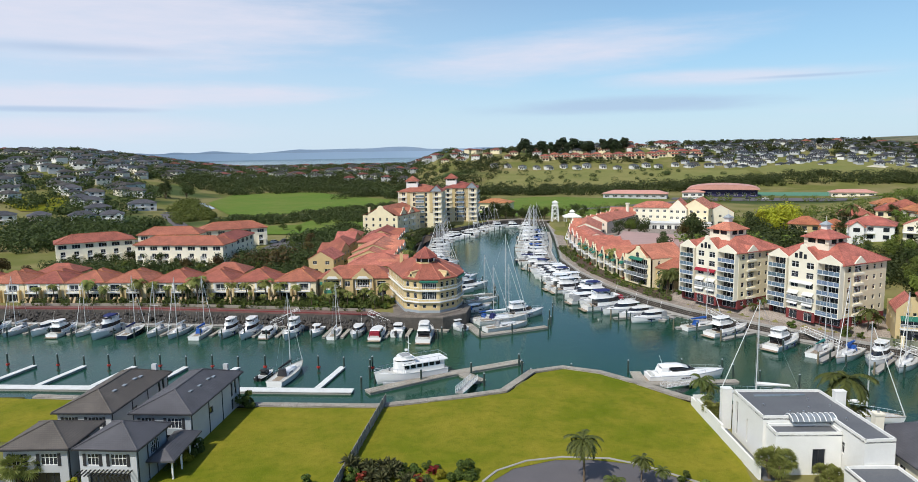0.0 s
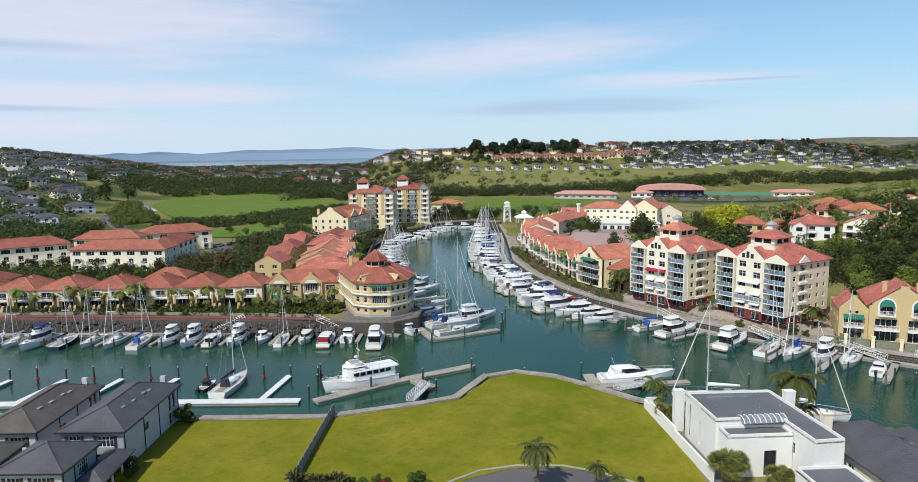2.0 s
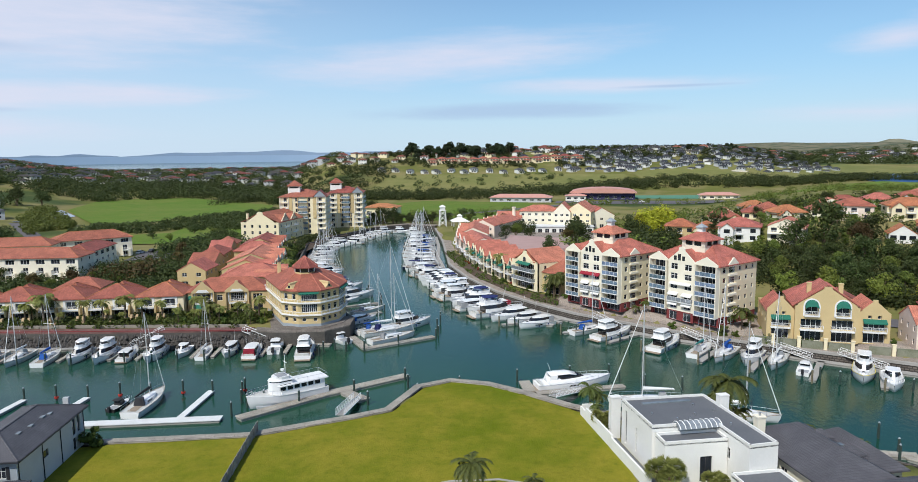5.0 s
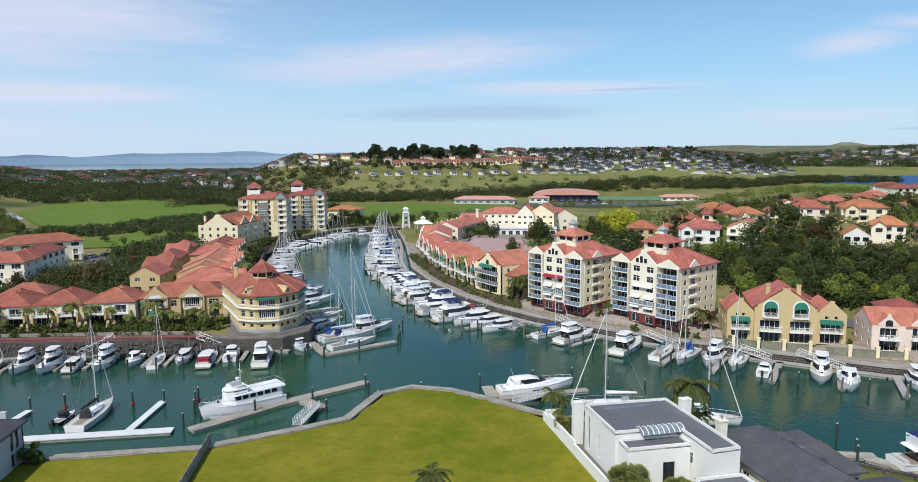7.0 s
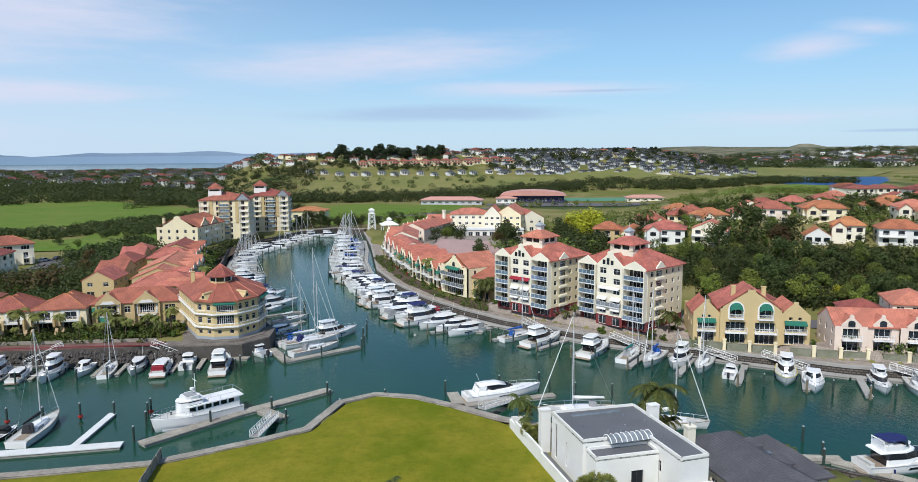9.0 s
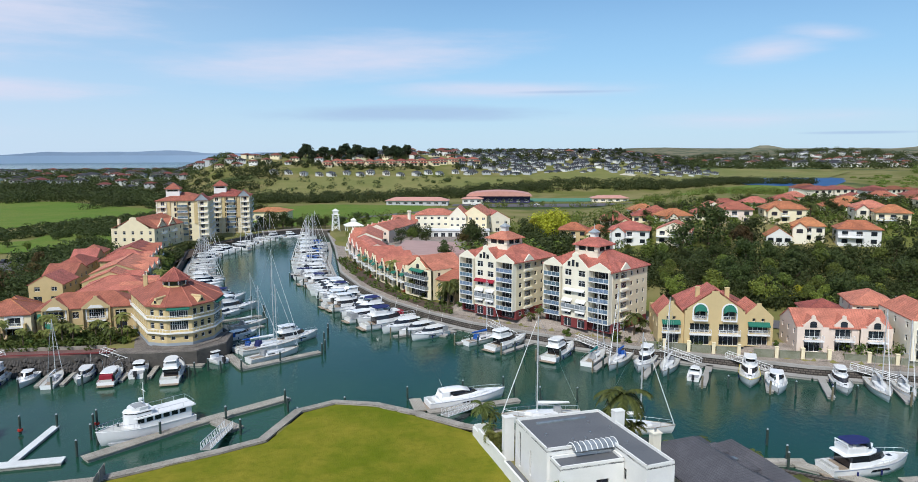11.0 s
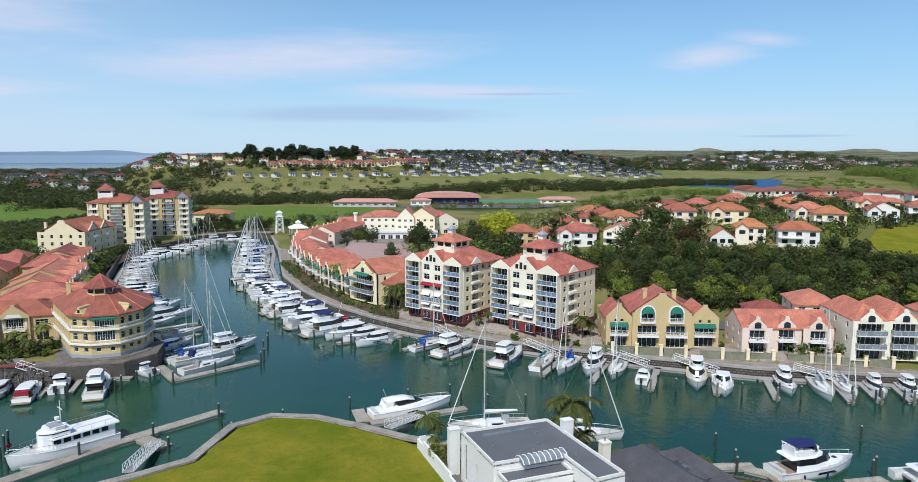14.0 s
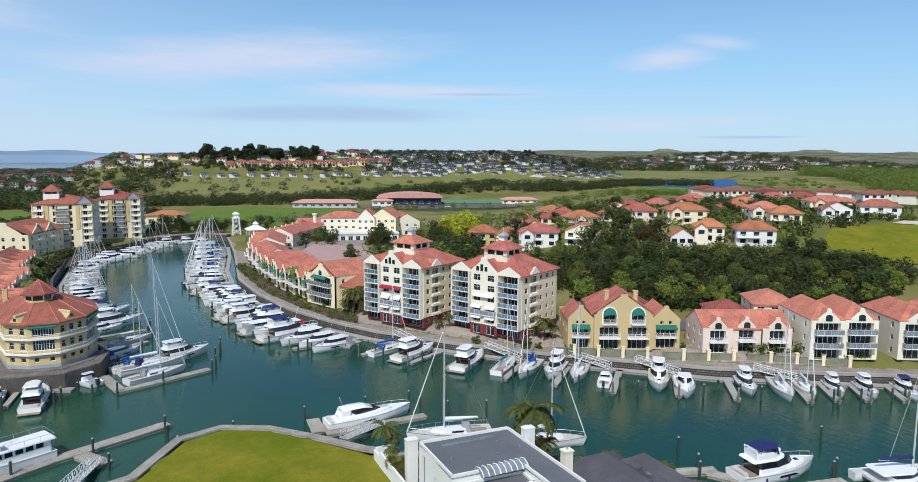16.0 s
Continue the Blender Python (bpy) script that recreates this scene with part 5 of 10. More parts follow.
# ---- east side: apartment towers ----
def apartment(m, w, d, label, red=False):
    top = thing("apartment_tower", label, "apartment building", m, "apartment towers on the east quay")
    high, n = 2.45, 6
    z1 = 14.7
    c0, c1 = w * 0.288, w * 0.685
    s = sides(w, d)
    fronts, base, body = Geo(), Geo(), Geo()
    # gabled middle of the front, standing proud
    mid = pose(c0, -1.0, 0)
    ops = []
    for f in range(1, 6):
        ops += [(0.9, 2.9, f * high + 0.6, f * high + 2.1, "plain"), (c1 - c0 - 2.9, c1 - c0 - 0.9, f * high + 0.6, f * high + 2.1, "plain")]
    facade(fronts, top, mid, c1 - c0, high, z1, ops)
    facade(base, top, mid, c1 - c0, 0, high, [(0.8, 3.0, 0.1, 2.2, "door"), (c1 - c0 - 3.0, c1 - c0 - 0.8, 0.1, 2.2, "door")])
    fronts.slab(shaped_gable(0, c1 - c0, z1, 3.4, 0.8), 0, 0.35, mid)
    for k, x in enumerate((c0, c1)):
        fronts.box(x - (0.0 if k == 0 else 0.25), x + (0.25 if k == 0 else 0.0), -1.0, 0.2, high, z1)
    for x in (1.75, 2.95, 4.15):
        put_window(top, mid @ pose(x, -0.03, z1 + 0.5), 0.8, 1.6 if x == 2.95 else 1.1, "dark")
    # balcony wings left and right
    wings = ((0.3, c0 - 0.3), (c1 + 0.3, w - 0.2))
    ops = []
    for f in range(6):
        for xa, xb in wings:
            ops.append((xa + 0.3, xb - 0.3, f * high + 0.12, f * high + 2.25, "door"))
    facade(fronts, top, s[0], w, high, z1, [o for o in ops if o[2] > high], 0.9)
    facade(base, top, s[0], w, 0, high, [o for o in ops if o[2] < high], 0.9)
    for xa, xb in wings:
        for f in range(1, 6):
            balcony(top, pose(xa - 0.1, 0, f * high), xb - xa + 0.2, 1.5, "white_paint", "balcony_glass", 0.95)
        for x in (xa - 0.1, xb - 0.1):
            part("fin", Geo().box(x, x + 0.22, -1.5, 0, high, z1 + 0.2), "ivory_wall", top)
        fronts.slab([(xa - 0.3, z1), (xb + 0.3, z1), (xb + 0.3, z1 + 0.5), ((xa + xb) / 2, z1 + 2.2), (xa - 0.3, z1 + 0.5)], -1.2, -0.9)
    part("front_wall", fronts, "ivory_wall", top)
    # flanks and back
    ops = []
    for f in range(6):
        ops += [(1.2, 2.4, f * high + 0.8, f * high + 2.1), (3.6, 6.2, f * high + 0.6, f * high + 2.1, "grid"), (7.8, 8.8, f * high + 0.9, f * high + 2.0), (10.6, 11.6, f * high + 0.9, f * high + 2.0), (13.4, 14.2, f * high + 0.9, f * high + 2.0)]
    for k, side in ((1, s[1]), (3, s[3])):
        facade(body, top, side, d, high, z1, [o for o in ops if o[2] > high])
        facade(base, top, side, d, 0, high, [o for o in ops if o[3] < high])
    facade(body, top, s[2], w, high, z1, [])
    facade(base, top, s[2], w, 0, high, [])
    part("side_wall", body, "cream_wall", top)
    part("base_wall", base, "maroon_wall", top)
    for f in range(1, 6):
        part("window_box", Geo().box(3.2, 6.6, -0.45, 0, high * f, high * f + 0.5), "ivory_wall", top, m=s[1])
    part("side_gable", Geo().slab([(2.8, z1 - 0.2), (7.0, z1 - 0.2), (7.0, z1 + 0.4), (4.9, z1 + 2.0), (2.8, z1 + 0.4)], -0.5, -0.2), "ivory_wall", top, m=s[1])
    r = Geo()
    caps = Geo()
    hip_roof(r, 0, w, -0.2, d, z1 + 0.25, 4.6, 0.6, ridge=caps)
    part("ridge_cap", caps, "pink_tile", top)
    gable_roof(r, c0 + 0.2, c1 - 0.2, -0.6, d / 2, z1 + 0.1, 3.1, 0.1)
    for xa, xb in wings:
        gable_roof(r, xa - 0.2, xb + 0.2, -0.9, 5.0, z1 + 0.3, 1.8, 0.2)
    gable_roof(r, w - 5, w + 0.4, 2.9, 6.9, z1 + 0.25, 1.6, 0.2, along="x")
    part("roof", r, "pink_tile", top)
    # lantern
    zl = z1 - 1.0
    cx, cy = w * 0.5, d * 0.42
    part("lantern_wall", Geo().box(cx - 3.3, cx + 3.3, cy - 3.3, cy + 3.3, zl + 2.2, zl + 4.95).box(cx - 3.3, cx - 2.3, cy - 3.3, cy - 2.3, zl + 4.6, zl + 6.2).box(cx + 2.3, cx + 3.3, cy - 3.3, cy - 2.3, zl + 4.6, zl + 6.2)
         .box(cx - 3.3, cx - 2.3, cy + 2.3, cy + 3.3, zl + 4.6, zl + 6.2).box(cx + 2.3, cx + 3.3, cy + 2.3, cy + 3.3, zl + 4.6, zl + 6.2).box(cx - 0.2, cx + 0.2, cy - 3.3, cy + 3.3, zl + 4.6, zl + 6.2).box(cx - 3.3, cx + 3.3, cy - 0.2, cy + 0.2, zl + 4.6, zl + 6.2), "ivory_wall", top)
    part("lantern_glass", Geo().box(cx - 3.1, cx + 3.1, cy - 3.1, cy + 3.1, zl + 4.6, zl + 6.15), "window_glass", top)
    t = Geo()
    hip_roof(t, cx - 3.3, cx + 3.3, cy - 3.3, cy + 3.3, zl + 6.4, 2.2, 0.6)
    part("lantern_roof", t, "pink_tile", top)
    part("lantern_cap", Geo().box(cx - 0.75, cx + 0.75, cy - 0.75, cy + 0.75, zl + 8.0, zl + 9.3), "white_wall", top)
    t = Geo()
    hip_roof(t, cx - 0.75, cx + 0.75, cy - 0.75, cy + 0.75, zl + 9.4, 0.9, 0.3)
    part("lantern_cap_roof", t, "grey_wall", top)
    part("finial", Geo().tube((cx, cy, zl + 10.2), (cx, cy, zl + 11.4), 0.06, 5), "mast_metal", top)
    for f in (3, 2):
        for x in (0.5, c1 - c0 - 3.3):
            awning(top, mid @ pose(x, -0.02, f * high - 0.2), 2.8, 0.8, 0.6, "white_wall")
    balcony(top, mid @ pose(0.4, 0, high * 2), c1 - c0 - 0.8, 0.8, "white_paint", "clear_glass")
    if red:
        awning(top, mid @ pose(0.4, -0.02, high * 4 - 0.1), c1 - c0 - 0.8, 0.9, 0.6, "red_canvas")
    else:
        awning(top, mid @ pose(0.9, -0.02, high * 4 - 0.1), c1 - c0 - 1.8, 0.7, 0.4, "white_wall")
    return top


apartment(front((63.1, 190.0), (72.3, 173.8)), 18.6, 16.5, "cream apartment tower with red awning, red roof and glazed lantern", True)
apartment(front((79.5, 171.4), (88.4, 153.8)), 19.7, 15.6, "cream apartment tower with blue glass balconies and glazed lantern")


def arch_house(m):
    """Broad yellow house: high gabled middle with two green arches, lower gabled wings."""
    top = thing("arch_house", "yellow three-storey terrace with green arched awnings and red gabled roofs", "house", m)
    g = Geo()
    for x0, x1, y0, z1, rise, mid in ((0, 5.6, 0.8, 6.4, 2.8, False), (5.6, 18.4, 0.0, 8.0, 5.2, True), (18.4, 24.6, 0.8, 6.4, 2.8, False)):
        w = x1 - x0
        side = pose(x0, y0, 0)
        if mid:
            ops = [(1.2, 5.4, 0.1, 2.3, "door"), (w - 5.4, w - 1.2, 0.1, 2.3, "door"), (1.2, 5.4, 2.9, 5.0, "door"), (w - 5.4, w - 1.2, 2.9, 5.0, "door"), (2.0, 4.6, 6.0, 7.9, "door"), (w - 4.6, w - 2.0, 6.0, 7.9, "door")]
            g.slab([(0.5, z1), (w - 0.5, z1), (w - 0.5, z1 + 0.3), (w / 2 + 0.8, z1 + rise * 0.74), (w / 2 + 0.8, z1 + rise * 0.74 + 0.5), (w / 2 - 0.8, z1 + rise * 0.74 + 0.5), (w / 2 - 0.8, z1 + rise * 0.74), (0.5, z1 + 0.3)], 0, 0.35, side)
        else:
            ops = [(1.0, w - 1.0, 0.1, 2.3, "door"), (1.0, w - 1.0, 3.0, 5.0, "door"), (1.8, 2.5, 5.5, 6.3), (w - 2.5, w - 1.8, 5.5, 6.3)]
            g.slab([(0, z1), (w, z1), (w, z1 + 0.4), (w / 2 + 0.5, z1 + rise), (w / 2 + 0.5, z1 + rise + 0.5), (w / 2 - 0.5, z1 + rise + 0.5), (w / 2 - 0.5, z1 + rise), (0, z1 + 0.4)], 0, 0.35, side)
        facade(g, top, side, w, 0, z1, ops, 0.6)
        r = Geo()
        gable_roof(r, x0 + (-0.3 if mid else 0.1), x1 + (0.3 if mid else -0.1), y0 + (0.5 if mid else 0.3), 9 if mid else 12, z1 + 0.05, rise * 0.92, 0.25)
        if mid:
            for xc in (x0 + 3.2, x1 - 3.2):
                part("chimney", Geo().box(xc - 0.45, xc + 0.45, 3.2, 3.9, z1 + 1.5, z1 + 4.4).box(xc - 0.55, xc + 0.55, 3.1, 4.0, z1 + 4.4, z1 + 4.6), "yellow_wall", top)
        if mid:
            hip_roof(r, x0, x1, 6.0, 15, z1 + 0.1, 3.6, 0.3)
        part("roof", r, "pink_tile", top)
        if mid:
            for x in (x0 + 1.0, x1 - 5.6):
                balcony(top, pose(x, y0, 2.8), 4.6, 1.2)
                balcony(top, pose(x + 0.8, y0, 5.9), 3.0, 0.9)
                n = 9
                arch = [(x + 2.3 - 1.7 * math.cos(math.pi * i / n), 8.0 + 1.7 * math.sin(math.pi * i / n)) for i in range(n + 1)] + [(x + 4.0, 5.7), (x + 3.7, 5.7)] + [(x + 2.3 + 1.4 * math.cos(math.pi * i / n), 8.0 + 1.4 * math.sin(math.pi * i / n)) for i in range(n + 1)] + [(x + 0.9, 5.7), (x + 0.6, 5.7)]
                part("arch_trim", Geo().slab(arch, y0 - 0.12, y0 - 0.01), "white_paint", top)
                awning(top, pose(x + 0.9, y0 - 0.03, 8.0), 2.8, 1.2, arched=True)
        else:
            balcony(top, pose(x0 + 0.8, y0, 2.8), w - 1.6, 1.0)
            awning(top, pose(x0 + 0.8, y0 - 0.02, 5.5), w - 1.6, 1.1, 0.7)
        for n, side2 in ((1, pose(x1, y0, 0, 0, 0, 90)), (3, pose(x0, 15, 0, 0, 0, 270))):
            facade(g, top, side2, 15 - y0, 0, z1, row(15 - y0, 3, 1.1, 3.4, 1.3))
    facade(g, top, pose(24.6, 15, 0, 0, 0, 180), 24.6, 0, 6.4, [])
    g.box(5.7, 18.3, 14.7, 15.02, 6.0, 8.0)
    part("wall", g, "yellow_wall", top)
    return top


arch_house(front((94.0, 143.2), (116.3, 132.6)))


def gable_terrace(m, label, units, w, d, z1, rise, wall, storeys=2, tile="pink_tile", green=False, group="", ridge="each"):
    """A terrace whose homes each turn a shaped gable to the water. ridge: a roof for each home, one long roof, or a hip for each."""
    top = thing("terrace", label, "terrace house", m, group)
    g, r = Geo(), Geo()
    total = units * w
    high = z1 / storeys
    for u in range(units):
        x0, y0 = u * w, 0.6 * (u % 2)
        ops = []
        for f in range(storeys):
            ops.append((w * (0.14 if storeys == 3 else 0.24), w * (0.86 if storeys == 3 else 0.76), f * high + 0.1, f * high + high * 0.8, "door"))
        side = pose(x0, y0, 0)
        facade(g, top, side, w, 0, z1, ops, 1.1 if storeys == 3 else 0.6)
        g.slab(shaped_gable(w * 0.2, w * 0.8, z1 - 0.02, rise * 0.72, 0.6), -0.06, 0.3, side)
        g.box(x0 + w * 0.2, x0 + w * 0.8, y0 + 0.3, y0 + 1.2, z1, z1 + 0.3)
        put_window(top, pose(x0 + w / 2 - 0.7, y0 - 0.1, z1 - 0.1), 1.4, 0.9, "dark")
        n = 6
        part("arch_light", Geo().slab([(x0 + w / 2 + 0.7 * math.cos(math.pi * i / n), z1 + 0.8 + 0.45 * math.sin(math.pi * i / n)) for i in range(n + 1)], y0 - 0.1, y0 - 0.05), "window_glass", top)
        gable_roof(r, x0 + w * 0.2, x0 + w * 0.8, y0 + 0.3, d * 0.45, z1 + 0.15, rise * 0.7, 0.1)
        if ridge == "each":
            gable_roof(r, x0 + 0.1, x0 + w - 0.1, y0 + 0.6, d * (0.96 if u % 2 else 0.88), z1 + 0.05 + 0.12 * (u % 2), rise * 0.95, 0.1)
        elif ridge == "hip":
            hip_roof(r, x0 + 0.2, x0 + w - 0.2, y0 + 0.5, d, z1 + 0.1 + 0.1 * (u % 2), rise, 0.25)
        for f in range(1, storeys):
            balcony(top, pose(x0 + w * (0.1 if storeys == 3 else 0.2), y0, f * high), w * (0.8 if storeys == 3 else 0.6), 1.3, "mast_metal" if storeys == 3 else "white_paint", "clear_glass" if storeys == 3 else None)
        if green:
            awning(top, pose(x0 + w * 0.24, y0 - 0.02, z1 - 0.3), w * 0.5, 1.0, 0.6)
    facade(g, top, pose(total, 0.6, 0, 0, 0, 90), d - 0.6, 0, z1, [o for f in range(storeys) for o in row(d - 0.6, 3, 1.0, f * high + 0.9, 1.2)])
    facade(g, top, pose(0, d, 0, 0, 0, 270), d, 0, z1, [o for f in range(storeys) for o in row(d, 3, 1.0, f * high + 0.9, 1.2)])
    facade(g, top, pose(total, d, 0, 0, 0, 180), total, 0, z1, [])
    if ridge == "long":
        for m2 in (pose(total, 0.6, 0, 0, 0, 90), pose(0, d, 0, 0, 0, 270)):
            g.slab([(0, z1), (d - 0.6, z1), (d / 2 - 0.3, z1 + rise * 0.98)], 0, 0.2, m2)
        gable_roof(r, 0, total, 0.6, d, z1 + 0.02, rise, 0.3, along="x")
    g.box(0.1, total - 0.1, 0.8, d - 0.1, z1 - 0.15, z1 - 0.05)
    part("wall", g, wall, top)
    part("roof", r, tile, top)
    return top


gable_terrace(front((118.6, 128.6), (136.2, 120.4)), "pale pink terrace of three gabled houses with balconies", 3, 6.4, 11, 5.6, 2.9, "pinkish_wall", 2, ridge="long")
gable_terrace(front((135.8, 116.0), (148.4, 109.6)), "white three-storey pair of gabled houses with wide balconies", 2, 7.1, 16, 8.4, 3.0, "ivory_wall", 3, ridge="hip")
gable_terrace(front((152.6, 108.2), (167.0, 100.4)), "white three-storey gabled house on the quay", 2, 8.2, 16, 8.2, 3.0, "ivory_wall", 3, ridge="hip")
plain_house("white house with a red hip roof behind the terrace", front((139.5, 134), (147.5, 128.5)), 9.5, 12, 3, "ivory_wall", "pink_tile", "hip", 2.6, 2.6)
plain_house("small rear house with cream walls and red roof", front((131, 139), (139, 134)), 9, 9, 2, "cream_wall", "terracotta", "hip", 2.4)
plain_house("rear house with cream walls and red gable roof", front((112, 150), (121, 145)), 10, 9, 2, "cream_wall", "terracotta", "gable", 2.6)
plain_house("low garage with red walls and white fascia", front((104, 156), (113, 151.5)), 10, 8, 1, "maroon_wall", "concrete", "hip", 0.3, 3.0, front_n=2)

gable_terrace(front((53.2, 216.0), (57.9, 203.2)), "yellow gabled house with green arched awnings and red roof", 1, 13.6, 15, 8.8, 3.8, "cream_wall", 3, "pink_tile", True)
plain_house("yellow side wing with red roof beside the palms", front((59.5, 203.5), (63.5, 197.5)), 7, 15, 2, "yellow_wall", "terracotta", "gable_x", 2.6, 3.1)
gable_terrace(front((49.6, 239), (53.5, 217.5)), "cream terrace with gables and green awnings by the promenade", 4, 5.4, 15, 5.8, 2.6, "cream_wall", 2, "pink_tile", True, "gabled terraces on the east bank")
gable_terrace(front((47.5, 268), (49.2, 241)), "cream gabled terrace with red roofs by the promenade", 5, 5.4, 15, 5.8, 2.6, "cream_wall", 2, "pink_tile", True, "gabled terraces on the east bank")
gable_terrace(front((48.2, 300), (47.8, 271)), "pale gabled terrace with red roofs by the promenade", 5, 5.8, 14, 6.0, 2.6, "pinkish_wall", 2, "pink_tile", False, "gabled terraces on the east bank", ridge="long")
gable_terrace(front((56.0, 334), (49.5, 304)), "pale gabled terrace with red roofs further up the channel", 5, 6.0, 14, 6.4, 2.8, "ivory_wall", 2, "pink_tile", False, "gabled terraces on the east bank", ridge="long")
gable_terrace(front((84.0, 372), (62.0, 340)), "far gabled terrace with red roofs", 6, 6.4, 13, 6.4, 2.8, "pinkish_wall", 2, "pink_tile", False, "gabled terraces on the east bank", ridge="long")
plain_house("long white shop building with red roof", front((96, 373), (117, 366)), 22, 14, 3, "ivory_wall", "pink_tile", "hip", 3.0, 3.2, front_n=6)
plain_house("cream shop building with a red gabled roof", front((118.5, 362), (131, 355)), 14, 22, 3, "cream_wall", "pink_tile", "gable", 4.6, 3.3, front_n=4, side_n=4)
plain_house("cream end building with a red roof", front((133, 364), (147, 362)), 14, 20, 2, "ivory_wall", "pink_tile", "gable", 4.0, 3.6, front_n=3, side_n=3)
solid("shop_canopy", Geo().prism([(92, 366), (130, 352), (132, 356), (94, 370)], 3.5 + 2.6, 3.5 + 2.9).prism([(94, 367.5), (128, 355), (129, 358), (95, 369.6)], 3.5, 6.1), "white_wall", "white canopied arcade before the shops", "arcade")
solid("car_park", Geo().prism([(70, 268), (92, 270), (97, 305), (78, 320), (70, 300)], 3.5, 6.6).prism([(71, 269), (90, 271), (95, 304), (78, 318), (71, 299)], 6.6, 6.8), "deck_pink", "low parking deck with a pinkish roof", "car park")
plain_house("white shop wing with a red roof joining the shops", front((84, 372), (97, 371)), 13, 12, 2, "ivory_wall", "pink_tile", "gable_x", 3.0, 3.2, front_n=4)
plain_house("long low white shop front with a flat pale roof", front((96, 352), (128, 343)), 33, 8, 1, "white_wall", "pontoon_white", "hip", 0.25, 3.2, front_n=9)
plain_house("white gabled shop house with red roof", front((112, 362), (120, 358.5)), 9, 16, 3, "ivory_wall", "pink_tile", "gable", 4.6, 3.3, front_n=3, side_n=3)
solid("round_chimney", Geo().tube((91, 366, 3.5), (91, 366, 15.5), 0.9, 10).tube((91, 366, 15.5), (91, 366, 16.2), 1.2, 10), "ivory_wall", "pale round chimney beside the shops", "chimney")


# ---- boats ----
def hull_line(s, beam, full=0.55):
    """Half the beam at s from stern (0) to bow (1)."""
    if s < full:
        return beam / 2 * (0.90 + 0.10 * math.sin(s / full * math.pi / 2))
    k = (s - full) / (1 - full)
    return beam / 2 * max(0.02, 1 - k ** 2.1)


def hull(length, beam, stern, bow, full=0.55, flare=0.94):
    """The outer skin, from stern at x = 0 to the stem."""
    g, rings = Geo(), []
    for i in range(13):
        s = i / 12
        b, z = hull_line(s, beam, full), stern + (bow - stern) * s ** 1.8
        x = length * s * (0.955 if i == 12 else 0.96)
        rake = 0.045 * length * s ** 3
        rings.append([(x + rake, b, z), (x + rake * 0.6, b * flare, z * 0.45), (x, b * 0.88 * (1 - 0.4 * s ** 4), -0.05), (x - rake * 0.5, 0, -0.5 + 0.3 * s ** 4),
                      (x, -b * 0.88 * (1 - 0.4 * s ** 4), -0.05), (x + rake * 0.6, -b * flare, z * 0.45), (x + rake, -b, z)])
    g.loft(rings, closed=False, caps=False)
    g.add(rings[0], [tuple(range(7))])
    return g


def deck(length, beam, stern, bow, full=0.55, cut=0.0, drop=0.08):
    g, left, right = Geo(), [], []
    for i in range(13):
        s = cut + (1 - cut) * i / 12
        b, z = hull_line(s, beam, full) * 0.985, stern + (bow - stern) * s ** 1.8 - drop
        x = length * 0.957 * s + 0.045 * length * s ** 3
        left.append((x, b, z))
        right.append((x, -b, z))
    n = len(left)
    g.add(left + right, [(i, n + i, n + i + 1, i + 1) for i in range(n - 1)])
    return g


def rail_strip(length, beam, stern, bow, full=0.55):
    g = Geo()
    for sgn in (1, -1):
        pts = []
        for i in range(13):
            s = i / 12
            pts.append((length * 0.957 * s + 0.045 * length * s ** 3, sgn * hull_line(s, beam, full), stern + (bow - stern) * s ** 1.8))
        g.bent(pts, 0.05, 4)
    return g


def outline(x0, x1, half, nose=0.5, tail=0.1):
    """A plan outline, rounded to the bow."""
    return [(x0, half * (1 - tail)), (x0 + tail * 2, half), (x1 - nose * half * 1.6, half), (x1 - nose * half * 0.5, half * 0.62), (x1, half * 0.2),
            (x1, -half * 0.2), (x1 - nose * half * 0.5, -half * 0.62), (x1 - nose * half * 1.6, -half), (x0 + tail * 2, -half), (x0, -half * (1 - tail))]


def layer(geo, shape, z0, z1, k0=1.0, k1=0.94, slip=0.0):
    cx = sum(p[0] for p in shape) / len(shape)
    ring = lambda k, z, dx: [(cx + (x - cx) * k + dx, y * k, z) for x, y in shape]
    return geo.loft([ring(k0, z0, 0), ring(k1, z1, slip)][::-1])


def guard_rail(length, beam, stern, bow, s0, s1, high=0.6, full=0.55):
    g = Geo()
    for sgn in (1, -1):
        pts = []
        for i in range(7):
            s = s0 + (s1 - s0) * i / 6
            x, z = length * 0.957 * s + 0.045 * length * s ** 3, stern + (bow - stern) * s ** 1.8
            y = sgn * hull_line(s, beam, full) * 0.93
            pts.append((x, y, z + high))
            g.tube((x, y, z), (x, y, z + high), 0.025, 4)
        g.bent(pts, 0.028, 4)
    return g


